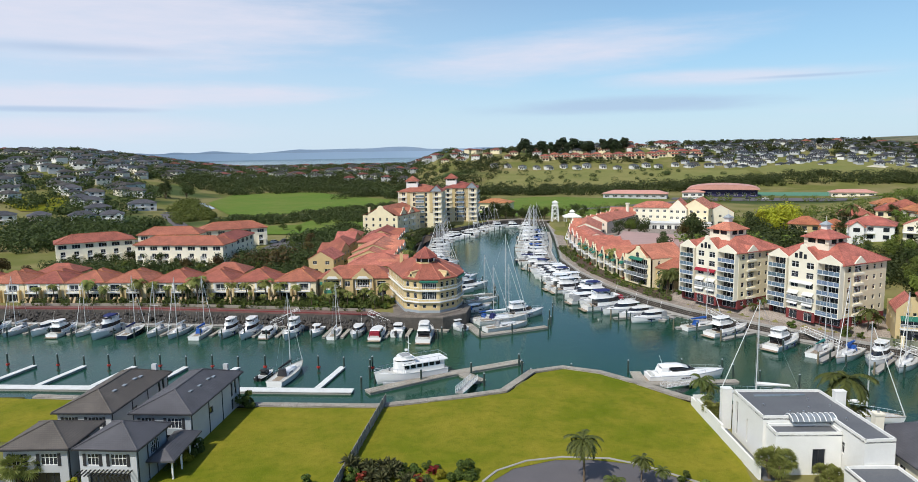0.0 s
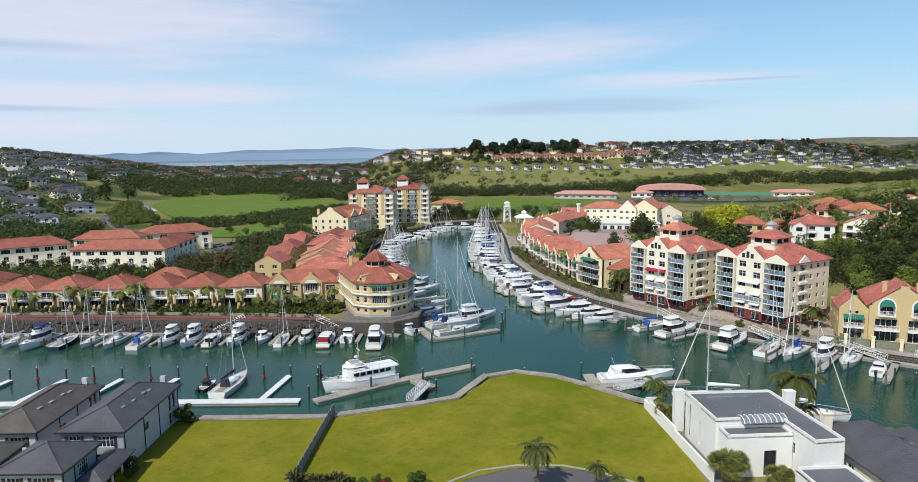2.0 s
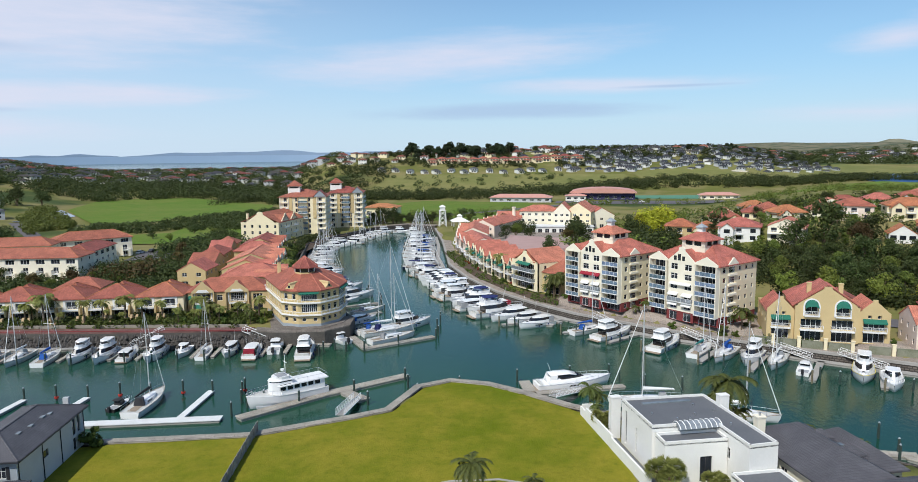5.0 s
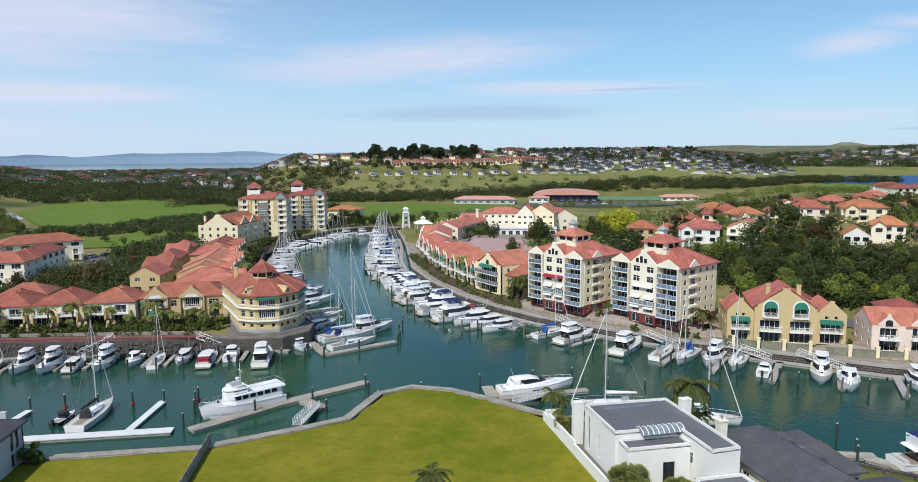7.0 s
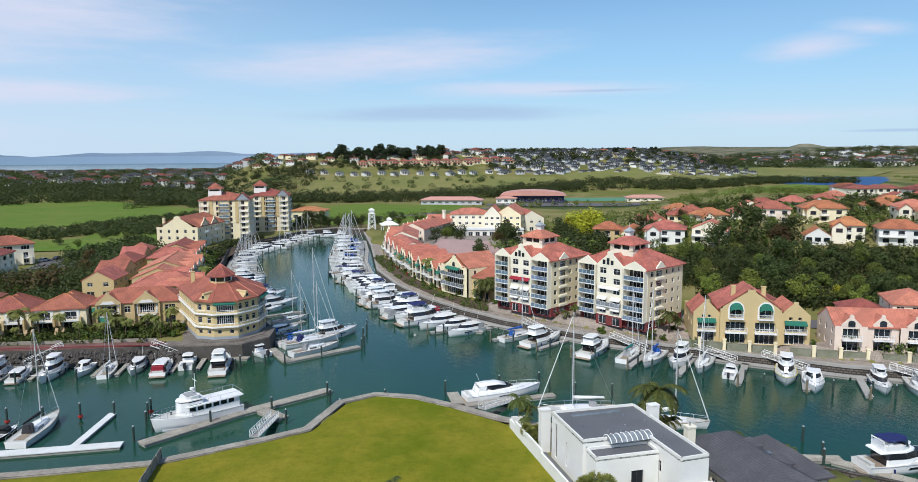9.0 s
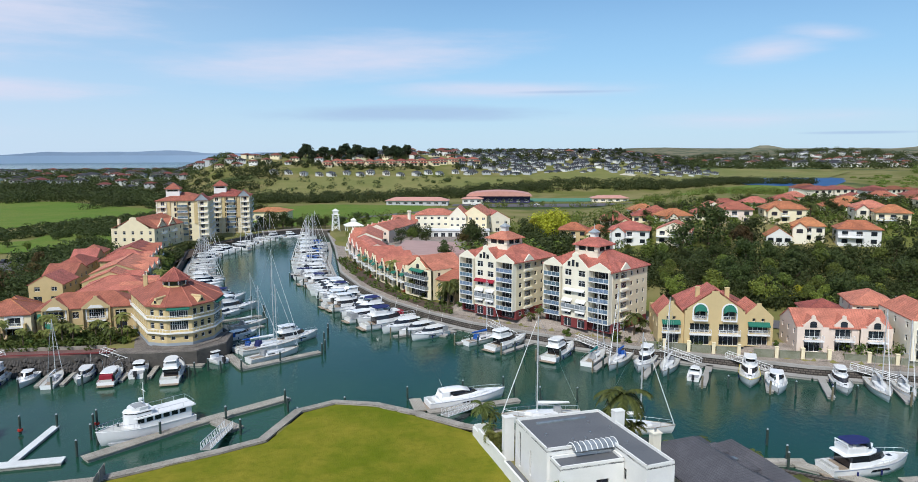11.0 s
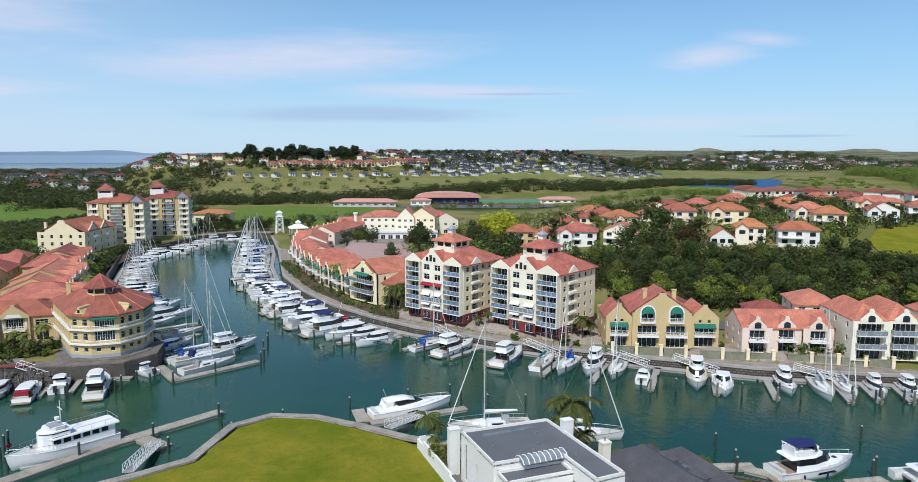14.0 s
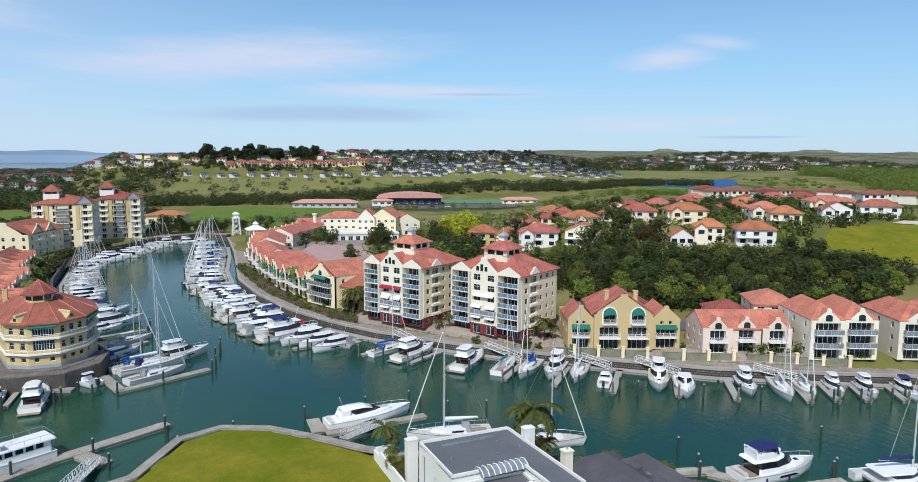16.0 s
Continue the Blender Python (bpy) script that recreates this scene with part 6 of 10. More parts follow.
def motor_yacht(label, length=12.5, fly=True, canvas=None, skin="gelcoat", tower=False, stripe=None, name="motor_yacht"):
    """Cruiser with saloon, dark glazing, flybridge and bow rail."""
    top = thing(name, label, "motor yacht")
    beam, st, bw = length * 0.335, length * 0.095, length * 0.155
    part("hull", hull(length, beam, st, bw), skin, top, smooth=True)
    part("deck", deck(length, beam, st, bw), "deck_white", top)
    part("rub_rail", rail_strip(length, beam, st, bw), stripe or "metal", top)
    part("swim_platform", Geo().box(-length * 0.07, 0.05, -beam * 0.42, beam * 0.42, 0.22, 0.36), "teak", top)
    h, x0, x1 = beam * 0.39, length * 0.20, length * 0.70
    z = st + length * 0.01
    shape = outline(x0, x1, h, 1.3)
    tall = length * (0.122 if fly else 0.112)
    part("cabin", layer(Geo(), shape, z - 0.3, z + length * 0.055, 1.0, 0.98), "gelcoat", top)
    part("cabin_glass", layer(Geo(), shape, z + length * 0.055, z + tall, 0.975, 0.86, -0.15), "boat_glass", top)
    for sgn in (1, -1):
        part("hull_window", Geo().slab([(length * 0.42, st * 0.62), (length * 0.66, st * 0.80), (length * 0.62, st * 0.98), (length * 0.44, st * 0.86)], -0.03, 0.03, pose(0, sgn * beam * 0.487, 0)), "boat_glass", top)
    part("cockpit", Geo().box(length * 0.02, x0 - 0.1, -h, h, st - 0.06, st - 0.02).box(length * 0.03, length * 0.08, -h * 0.8, h * 0.8, st - 0.02, st + 0.35), "deck_white", top)
    roof = outline(x0 - length * 0.08, x1 - length * 0.10, h * 0.95, 0.9)
    part("cabin_roof", layer(Geo(), roof, z + tall, z + tall + length * 0.014, 0.98, 0.95), "gelcoat", top)
    part("foredeck", layer(Geo(), outline(length * 0.55, length * 0.90, beam * 0.3, 1.2), st + length * 0.005, bw * 0.98, 1.0, 0.8), skin, top)
    part("bow_rail", guard_rail(length, beam, st, bw, 0.5, 0.97), "metal", top)
    # glazed aft bulkhead, its dark sheet standing in for the open cockpit's shade
    part("aft_bulkhead", Geo().box(x0 - 0.03, x0 + 0.12, -h * 0.86, h * 0.86, st - 0.02, z + tall - 0.08), "boat_glass", top)
    part("cockpit_sole", Geo().box(length * 0.085, x0 - 0.12, -h * 0.92, h * 0.92, st - 0.02, st + 0.02), "teak", top)
    part("hatch", Geo().box(length * 0.735, length * 0.785, -0.3, 0.3, bw * 0.9, bw * 1.0), "boat_glass", top)
    for sgn in (1, -1):
        for u in (0.26, 0.54):
            part("fender", Geo().tube((length * u, sgn * beam * 0.5, st * 0.25), (length * u, sgn * beam * 0.5, st * 0.8), 0.12, 6), "navy_canvas", top)
    zt = z + tall + length * 0.014
    if fly:
        shape = outline(x0 - length * 0.02, x1 - length * 0.16, h * 0.8, 0.9)
        part("flybridge", layer(Geo(), shape, zt, zt + length * 0.062, 1.0, 1.03), "gelcoat", top)
        part("fly_screen", layer(Geo(), outline(x1 - length * 0.25, x1 - length * 0.17, h * 0.72, 0.8), zt + length * 0.045, zt + length * 0.075, 1.0, 0.9, -0.1), "boat_glass", top)
        part("fly_seat", Geo().box(x0 + length * 0.04, x0 + length * 0.10, -h * 0.55, h * 0.55, zt + length * 0.045, zt + length * 0.085), "deck_white", top)
        part("radar_arch", Geo().bent([(x0 + 0.1, h * 0.75, zt), (x0 - 0.3, h * 0.7, zt + length * 0.108), (x0 - 0.3, -h * 0.7, zt + length * 0.108), (x0 + 0.1, -h * 0.75, zt)], 0.09, 5), "gelcoat", top)
        if not canvas:
            part("hard_top", layer(Geo(), outline(x0 - length * 0.05, x1 - length * 0.2, h * 0.8, 0.6), zt + length * 0.108, zt + length * 0.12, 0.98, 0.92).tube((x1 - length * 0.24, h * 0.6, zt + length * 0.05), (x1 - length * 0.26, h * 0.55, zt + length * 0.112), 0.05, 4).tube((x1 - length * 0.24, -h * 0.6, zt + length * 0.05), (x1 - length * 0.26, -h * 0.55, zt + length * 0.112), 0.05, 4), "gelcoat", top)
        if canvas:
            part("bimini", layer(Geo(), outline(x0, x1 - length * 0.2, h * 0.8, 0.6), zt + length * 0.112, zt + length * 0.126, 0.98, 0.9).bent([(x0 + 0.4, h * 0.7, zt), (x0 + 0.4, h * 0.7, zt + length * 0.112)], 0.03, 4).bent([(x0 + 0.4, -h * 0.7, zt), (x0 + 0.4, -h * 0.7, zt + length * 0.112)], 0.03, 4), canvas, top)
    elif canvas:
        part("cockpit_cover", layer(Geo(), outline(length * 0.03, x0 + 0.2, h * 0.95, 0.1), st - 0.1, z + length * 0.1, 1.0, 0.9), canvas, top)
    if not fly:
        part("aerial", Geo().tube((x0 + 0.3, h * 0.5, zt), (x0 - 0.5, h * 0.5, zt + length * 0.25), 0.025, 4), "white_paint", top)
    return top


def sail_yacht(label, length=11.5, cover="white_paint", skin="gelcoat", dodger="grey_canvas", name="sailing_yacht", tall=1.0):
    """Sloop at her berth: coachroof, mast, furled sails, stays."""
    top = thing(name, label, "sailing yacht")
    beam, st, bw = length * 0.30, length * 0.085, length * 0.115
    part("hull", hull(length, beam, st, bw, 0.42, 0.9), skin, top, smooth=True)
    part("deck", deck(length, beam, st, bw, 0.42), "deck_white", top)
    part("toe_rail", rail_strip(length, beam, st, bw, 0.42), "teak", top)
    shape = outline(length * 0.30, length * 0.72, beam * 0.27, 1.6)
    part("coachroof", layer(Geo(), shape, st - 0.1, st + length * 0.045, 1.0, 0.9), "gelcoat", top)
    part("window_band", layer(Geo(), outline(length * 0.34, length * 0.60, beam * 0.285, 1.0), st + length * 0.012, st + length * 0.028, 0.985, 0.965), "boat_glass", top)
    part("cockpit", Geo().box(length * 0.06, length * 0.27, -beam * 0.2, beam * 0.2, st - 0.06, st - 0.03), "teak", top)
    part("dodger", layer(Geo(), outline(length * 0.25, length * 0.36, beam * 0.27, 0.7), st, st + length * 0.10, 1.0, 0.75, 0.1), dodger, top)
    mx, mh = length * 0.56, length * 1.32 * tall
    part("mast", Geo().tube((mx, 0, st), (mx, 0, mh), 0.11, 6, 0.07), "mast_metal", top)
    part("boom", Geo().tube((mx, 0, st + length * 0.13), (length * 0.16, 0, st + length * 0.14), 0.07, 6), "mast_metal", top)
    part("sail_cover", Geo().loft([[(x, r * math.cos(a), st + length * 0.15 + r * 1.2 * math.sin(a)) for a in (0, 1.05, 2.1, 3.14, 4.2, 5.2)] for x, r in ((mx - 0.1, 0.26), (mx - length * 0.15, 0.22), (length * 0.17, 0.12))]), cover, top)
    part("furled_jib", Geo().tube((length * 0.985, 0, bw), (mx + 0.2, 0, mh * 0.95), 0.085, 5, 0.04), "white_paint", top)
    g = Geo().tube((0.1, 0, st), (mx, 0, mh), 0.02, 3)
    for sgn in (1, -1):
        spread = (mx, sgn * beam * 0.3, mh * 0.55)
        g.tube((mx, sgn * beam * 0.46, st), spread, 0.02, 3).tube(spread, (mx, 0, mh), 0.02, 3).tube((mx, 0, mh * 0.55), spread, 0.035, 4)
    part("rigging", g, "metal", top)
    part("pulpit", guard_rail(length, beam, st, bw, 0.03, 0.97, 0.6, 0.42), "metal", top)
    return top


def runabout(label, length=6.2, skin="gelcoat", cover=None):
    """Small open boat with a screen and an outboard."""
    top = thing("runabout", label, "small boat")
    beam, st, bw = length * 0.37, length * 0.11, length * 0.15
    part("hull", hull(length, beam, st, bw, 0.5), skin, top, smooth=True)
    part("deck", deck(length, beam, st, bw, 0.5), "gelcoat", top)
    if cover:
        part("cover", layer(Geo(), outline(length * 0.05, length * 0.85, beam * 0.42, 1.2), st - 0.05, st + 0.35, 1.0, 0.6), cover, top)
    else:
        part("cabin", layer(Geo(), outline(length * 0.35, length * 0.72, beam * 0.36, 1.2), st - 0.1, st + 0.5, 1.0, 0.9), skin, top)
        part("windscreen", layer(Geo(), outline(length * 0.38, length * 0.66, beam * 0.34, 1.0), st + 0.5, st + 0.95, 1.0, 0.8, -0.1), "boat_glass", top)
        part("hardtop", layer(Geo(), outline(length * 0.28, length * 0.6, beam * 0.33, 0.5), st + 0.95, st + 1.05, 1.0, 0.96), skin, top)
        part("well", Geo().box(length * 0.04, length * 0.33, -beam * 0.34, beam * 0.34, st - 0.1, st - 0.05), "grey_canvas", top)
    part("outboard", Geo().box(-0.45, 0.0, -0.2, 0.2, 0.4, 1.2).box(-0.3, -0.1, -0.08, 0.08, -0.4, 0.4), "dark_trim", top)
    part("rail", guard_rail(length, beam, st, bw, 0.55, 0.97, 0.4, 0.5), "metal", top)
    return top


def trawler(m):
    """The long white launch with a raised wheelhouse and a mast."""
    top = thing("launch", "white wooden launch with long cabin, raised wheelhouse and mast", "launch", m)
    length, beam, st, bw = 14.6, 4.3, 1.45, 2.1
    part("hull", hull(length, beam, st, bw, 0.6, 0.93), "gelcoat", top, smooth=True)
    part("deck", deck(length, beam, st, bw, 0.6), "deck_white", top)
    part("rub_rail", rail_strip(length, beam, st, bw, 0.6), "white_paint", top)
    long_cabin = outline(0.5, 9.6, 1.65, 0.3)
    part("cabin", layer(Geo(), long_cabin, st - 0.2, st + 0.75, 1.0, 1.0), "gelcoat", top)
    for k in range(6):
        for sgn in (1, -1):
            x = 1.6 + 1.3 * k
            part("cabin_window", Geo().box(x, x + 0.95, sgn * 1.64 - 0.03, sgn * 1.64 + 0.03, st + 0.8, st + 1.4), "boat_glass", top)
    part("cabin_side", layer(Geo(), outline(0.55, 9.5, 1.62, 0.3), st + 0.75, st + 1.5, 1.0, 1.0), "gelcoat", top)
    part("cabin_roof", layer(Geo(), outline(-0.1, 9.9, 1.95, 0.3), st + 1.5, st + 1.65, 1.0, 0.99), "white_paint", top)
    part("wheelhouse", layer(Geo(), outline(6.6, 10.6, 1.5, 0.6), st + 0.2, st + 2.1, 1.0, 0.97), "gelcoat", top)
    part("wheelhouse_glass", layer(Geo(), outline(6.8, 10.5, 1.46, 0.6), st + 1.65, st + 2.3, 1.01, 0.94, -0.1), "boat_glass", top)
    part("wheelhouse_roof", layer(Geo(), outline(6.3, 10.6, 1.55, 0.6), st + 2.3, st + 2.45, 1.0, 0.97), "white_paint", top)
    part("fly_coaming", layer(Geo(), outline(7.2, 9.9, 1.35, 0.6), st + 2.45, st + 2.95, 1.0, 1.03, -0.05), "white_paint", top)
    part("fly_sole", Geo().box(7.4, 9.2, -1.1, 1.1, st + 2.9, st + 2.97), "grey_canvas", top)
    part("waterline_stripe", layer(Geo(), [(length * 0.957 * k / 12 + 0.03 * k ** 2 / 12, hull_line(k / 12, beam, 0.6) * 0.86) for k in range(12)] + [(length * 0.957 * k / 12 + 0.03 * k ** 2 / 12, -hull_line(k / 12, beam, 0.6) * 0.86) for k in range(11, -1, -1)], 0.0, 0.28, 1.0, 1.01), "pale_wall", top)
    part("mast", Geo().tube((7.4, 0, st + 2.4), (7.4, 0, st + 6.0), 0.09, 6, 0.05).tube((7.4, -0.8, st + 4.9), (7.4, 0.8, st + 4.9), 0.05, 5), "white_paint", top)
    part("radar", Geo().tube((7.9, 0, st + 3.6), (7.9, 0, st + 3.85), 0.35, 10).box(7.4, 7.9, -0.06, 0.06, st + 3.5, st + 3.6), "white_paint", top)
    g = Geo().bent([(0.2, 1.8, st + 2.3), (6.0, 1.8, st + 2.3)], 0.03, 4).bent([(0.2, -1.8, st + 2.3), (6.0, -1.8, st + 2.3)], 0.03, 4).bent([(0.2, 1.8, st + 2.3), (0.2, -1.8, st + 2.3)], 0.03, 4)
    for x in (0.2, 2.0, 4.0, 6.0):
        for y in (1.8, -1.8):
            g.tube((x, y, st + 1.6), (x, y, st + 2.3), 0.025, 4)
    part("roof_rail", g, "metal", top)
    part("bow_rail", guard_rail(length, beam, st, bw, 0.62, 0.98, 0.75, 0.6), "metal", top)
    part("stripe", Geo().box(1.0, 13.0, -0.02, 0.02, 0, 0.01), "navy_hull", top)
    for k in range(5):
        part("porthole", Geo().box(2.4 + 2.1 * k, 2.8 + 2.1 * k, -2.12, -2.0, 0.75, 0.95), "boat_glass", top)
    return top


def sport_cruiser(m):
    """The sleek hard-top cruiser beside the lawn."""
    top = thing("sport_cruiser", "sleek white sport cruiser with hard top and side windows", "motor yacht", m)
    length, beam, st, bw = 15.5, 4.4, 1.35, 1.95
    part("hull", hull(length, beam, st, bw, 0.5), "gelcoat", top, smooth=True)
    part("deck", deck(length, beam, st, bw, 0.5), "gelcoat", top)
    part("rub_rail", rail_strip(length, beam, st, bw, 0.5), "metal", top)
    part("swim_platform", Geo().box(-1.3, 0.1, -1.9, 1.9, 0.25, 0.4), "teak", top)
    part("superstructure", layer(Geo(), outline(2.2, 12.6, 1.8, 2.2), st - 0.2, st + 0.75, 1.0, 0.86, -0.5), "gelcoat", top, smooth=True)
    part("windscreen", layer(Geo(), outline(4.6, 9.9, 1.55, 1.8), st + 0.7, st + 1.5, 1.0, 0.72, -0.7), "boat_glass", top, smooth=True)
    part("hard_top", Geo().loft([[(x, y * w, z + 0.25 * (1 - abs(y))) for y in (-1, -0.6, 0, 0.6, 1)] + [(x, y * w, z - 0.12) for y in (1, 0.6, 0, -0.6, -1)] for x, w, z in ((2.6, 1.35, st + 1.55), (4.2, 1.45, st + 1.75), (6.4, 1.4, st + 1.75), (7.9, 1.15, st + 1.4))]), "gelcoat", top, smooth=True)
    for sgn in (1, -1):
        part("arch_leg", Geo().loft([[(2.0, sgn * 1.6, st), (3.6, sgn * 1.6, st), (3.6, sgn * 1.5, st), (2.0, sgn * 1.5, st)], [(2.6, sgn * 1.4, st + 1.6), (4.0, sgn * 1.4, st + 1.7), (4.0, sgn * 1.3, st + 1.7), (2.6, sgn * 1.3, st + 1.6)]]), "gelcoat", top)
        part("side_window", Geo().slab([(6.0, st - 0.55), (8.6, st - 0.5), (8.0, st - 0.25), (6.4, st - 0.3)], -0.03, 0.03, pose(0, sgn * (beam / 2 * 0.965), 0)), "boat_glass", top)
    part("cockpit", Geo().box(0.4, 2.4, -1.6, 1.6, st - 0.3, st - 0.2).box(0.4, 1.0, -1.5, 1.5, st - 0.2, st + 0.3), "deck_white", top)
    part("bow_rail", guard_rail(length, beam, st, bw, 0.5, 0.97, 0.6, 0.5), "metal", top)
    part("aerial", Geo().tube((3.2, 0.4, st + 1.8), (2.5, 0.4, st + 3.6), 0.03, 4).tube((3.4, 0, st + 1.8), (3.4, 0, st + 2.1), 0.25, 8), "white_paint", top)
    return top


def catamaran(m, length=12.5):
    top = thing("catamaran", "white cruising catamaran with a low cabin and furled sail", "catamaran", m)
    for sgn in (1, -1):
        part("hull", hull(length, 1.7, 1.2, 1.5, 0.5), "gelcoat", top, m=pose(0, sgn * 2.2, 0), smooth=True)
        part("hull_deck", deck(length, 1.7, 1.2, 1.5, 0.5), "deck_white", top, m=pose(0, sgn * 2.2, 0))
    part("bridge_deck", Geo().box(1.0, 9.0, -2.2, 2.2, 0.8, 1.15), "deck_white", top)
    part("cabin", layer(Geo(), outline(3.2, 8.8, 2.1, 0.8), 1.1, 1.7, 1.0, 0.95), "gelcoat", top)
    part("cabin_glass", layer(Geo(), outline(3.4, 8.5, 2.0, 0.8), 1.7, 2.2, 0.97, 0.85), "boat_glass", top)
    part("cabin_roof", layer(Geo(), outline(1.6, 8.0, 1.9, 0.6), 2.2, 2.35, 1.0, 0.97), "gelcoat", top)
    part("trampoline", Geo().box(9.0, 12.0, -1.6, 1.6, 1.05, 1.08), "grey_canvas", top)
    part("mast", Geo().tube((7.6, 0, 2.3), (7.6, 0, 17.5), 0.12, 6, 0.08), "mast_metal", top)
    part("boom", Geo().tube((7.6, 0, 3.6), (2.2, 0, 3.7), 0.09, 6), "mast_metal", top)
    part("sail_cover", Geo().loft([[(x, r * math.cos(a), 3.85 + r * math.sin(a)) for a in (0, 1.05, 2.1, 3.14, 4.2, 5.2)] for x, r in ((7.4, 0.3), (5.0, 0.26), (2.3, 0.14))]), "navy_canvas", top)
    part("rigging", Geo().tube((12.0, 0, 1.3), (7.6, 0, 16.8), 0.05, 4).tube((5.6, 2.4, 1.3), (7.6, 0, 16.8), 0.02, 3).tube((5.6, -2.4, 1.3), (7.6, 0, 16.8), 0.02, 3), "white_paint", top)
    return top


FLEET = {
    "fly": motor_yacht("white flybridge motor yacht moored at a pontoon", 12.5),
    "fly_blue": motor_yacht("white flybridge motor yacht with a blue bimini", 12.0, True, "navy_canvas"),
    "express": motor_yacht("low white express cruiser with dark windows", 11.0, False),
    "cover": motor_yacht("white cruiser with a grey canvas cockpit cover", 10.5, False, "grey_canvas"),
    "navy": motor_yacht("motor yacht with a dark blue hull and white cabin", 12.0, True, None, "navy_hull"),
    "red": motor_yacht("white fishing boat with a dark red cockpit", 9.5, False, "red_canvas"),
    "yellow": motor_yacht("white cruiser with a yellow trim line", 12.0, True, None, "gelcoat", stripe="yellow_paint"),
    "bluecover": motor_yacht("white cruiser with a bright blue canvas cover", 10.0, False, "blue_canvas"),
    "express_blue": motor_yacht("low white cruiser with a dark blue cockpit canopy", 12.5, False, "navy_canvas"),
    "sail": sail_yacht("white sailing sloop with furled sails", 11.5),
    "sail_tall": sail_yacht("white sloop with a very tall mast", 14.5, "white_paint", dodger="navy_canvas", tall=1.24),
    "sail_dark": sail_yacht("white racing sloop with a black sail cover", 13.2, "rubber", dodger="dark_trim"),
    "tender": runabout("small black inflatable tender beside a sloop", 5.8, "rubber"),
    "sail_blue": sail_yacht("white sailing sloop with a blue sail cover", 11.0, "blue_canvas", dodger="blue_canvas"),
    "sail_teal": sail_yacht("white sailing sloop with a teal sail cover", 11.0, "teal_canvas"),
    "sail_navy": sail_yacht("sailing sloop with a dark blue hull", 12.0, "navy_canvas", "navy_hull"),
    "small": runabout("small white cabin runabout at a finger berth"),
    "small_cover": runabout("small boat under a dark canvas cover", 5.8, "gelcoat", "navy_canvas"),
}
AFLOAT = set()


def moor(kind, stern, bow, length=None, z=0.0):
    """A boat of a kind on the line from stern to bow, scaled to its berth."""
    model = FLEET[kind]
    long_ = math.hypot(bow[0] - stern[0], bow[1] - stern[1])
    own = {"fly": 12.5, "fly_blue": 12, "express": 11, "cover": 10.5, "navy": 12, "red": 9.5, "yellow": 12, "bluecover": 10, "sail": 11.5, "sail_tall": 14.5, "sail_dark": 13.2, "tender": 5.8, "sail_blue": 11, "sail_teal": 11, "sail_navy": 12, "small": 6.2, "small_cover": 5.8, "express_blue": 12.5}[kind]
    k = (length or long_) / own
    m = pose(stern[0], stern[1], z, 0, 0, math.degrees(math.atan2(bow[1] - stern[1], bow[0] - stern[0]))) @ Matrix.Diagonal((k, k, k, 1))
    if model in AFLOAT:
        return copy_thing(model, m)
    AFLOAT.add(model)
    model.matrix_basis = m
    return model


def berth(kind, x, y, heading, length):
    """A boat whose middle lies at x, y; heading in degrees from +x."""
    c, s = math.cos(radians(heading)) * length / 2, math.sin(radians(heading)) * length / 2
    return moor(kind, (x - c, y - s), (x + c, y + s))


# ---- pontoons, piles, gangways ----
LAID = []


def pontoon(a, b, wide, label="grey timber pontoon with white floats", mat="boards", top_z=0.55, group="pontoons"):
    a, b = Vector(a), Vector(b)
    long_ = (b - a).length
    LAID.append(label)
    top_z -= 0.006 * (len(LAID) % 9)
    ob = thing("pontoon", label, "pontoon", pose(a.x, a.y, 0, 0, 0, math.degrees(math.atan2(b.y - a.y, b.x - a.x))), group)
    part("decking", Geo().box(0, long_, -wide / 2, wide / 2, top_z - 0.14, top_z), mat, ob)
    part("float", Geo().box(0.15, long_ - 0.15, -wide / 2 + 0.1, wide / 2 - 0.1, -0.3, top_z - 0.14), "concrete", ob)
    return ob


PILES = {}


def pile(x, y, top_z=3.2, mat="pile_green", ring=False):
    key = (mat, ring)
    if key not in PILES:
        ob = thing("mooring_pile", "dark mooring pile with a pale cap" + (" and a red ring" if ring else ""), "mooring pile", pose(x, y, 0), "mooring piles")
        part("shaft", Geo().tube((0, 0, -3), (0, 0, top_z), 0.19, 8), mat, ob)
        part("cap", Geo().tube((0, 0, top_z), (0, 0, top_z + 0.22), 0.2, 8, 0.06), "grey_wall", ob)
        if ring:
            part("ring", Geo().tube((0, 0, 0.45), (0, 0, 0.8), 0.42, 8), "red_paint", ob)
        PILES[key] = ob
        return ob
    return copy_thing(PILES[key], pose(x, y, 0))


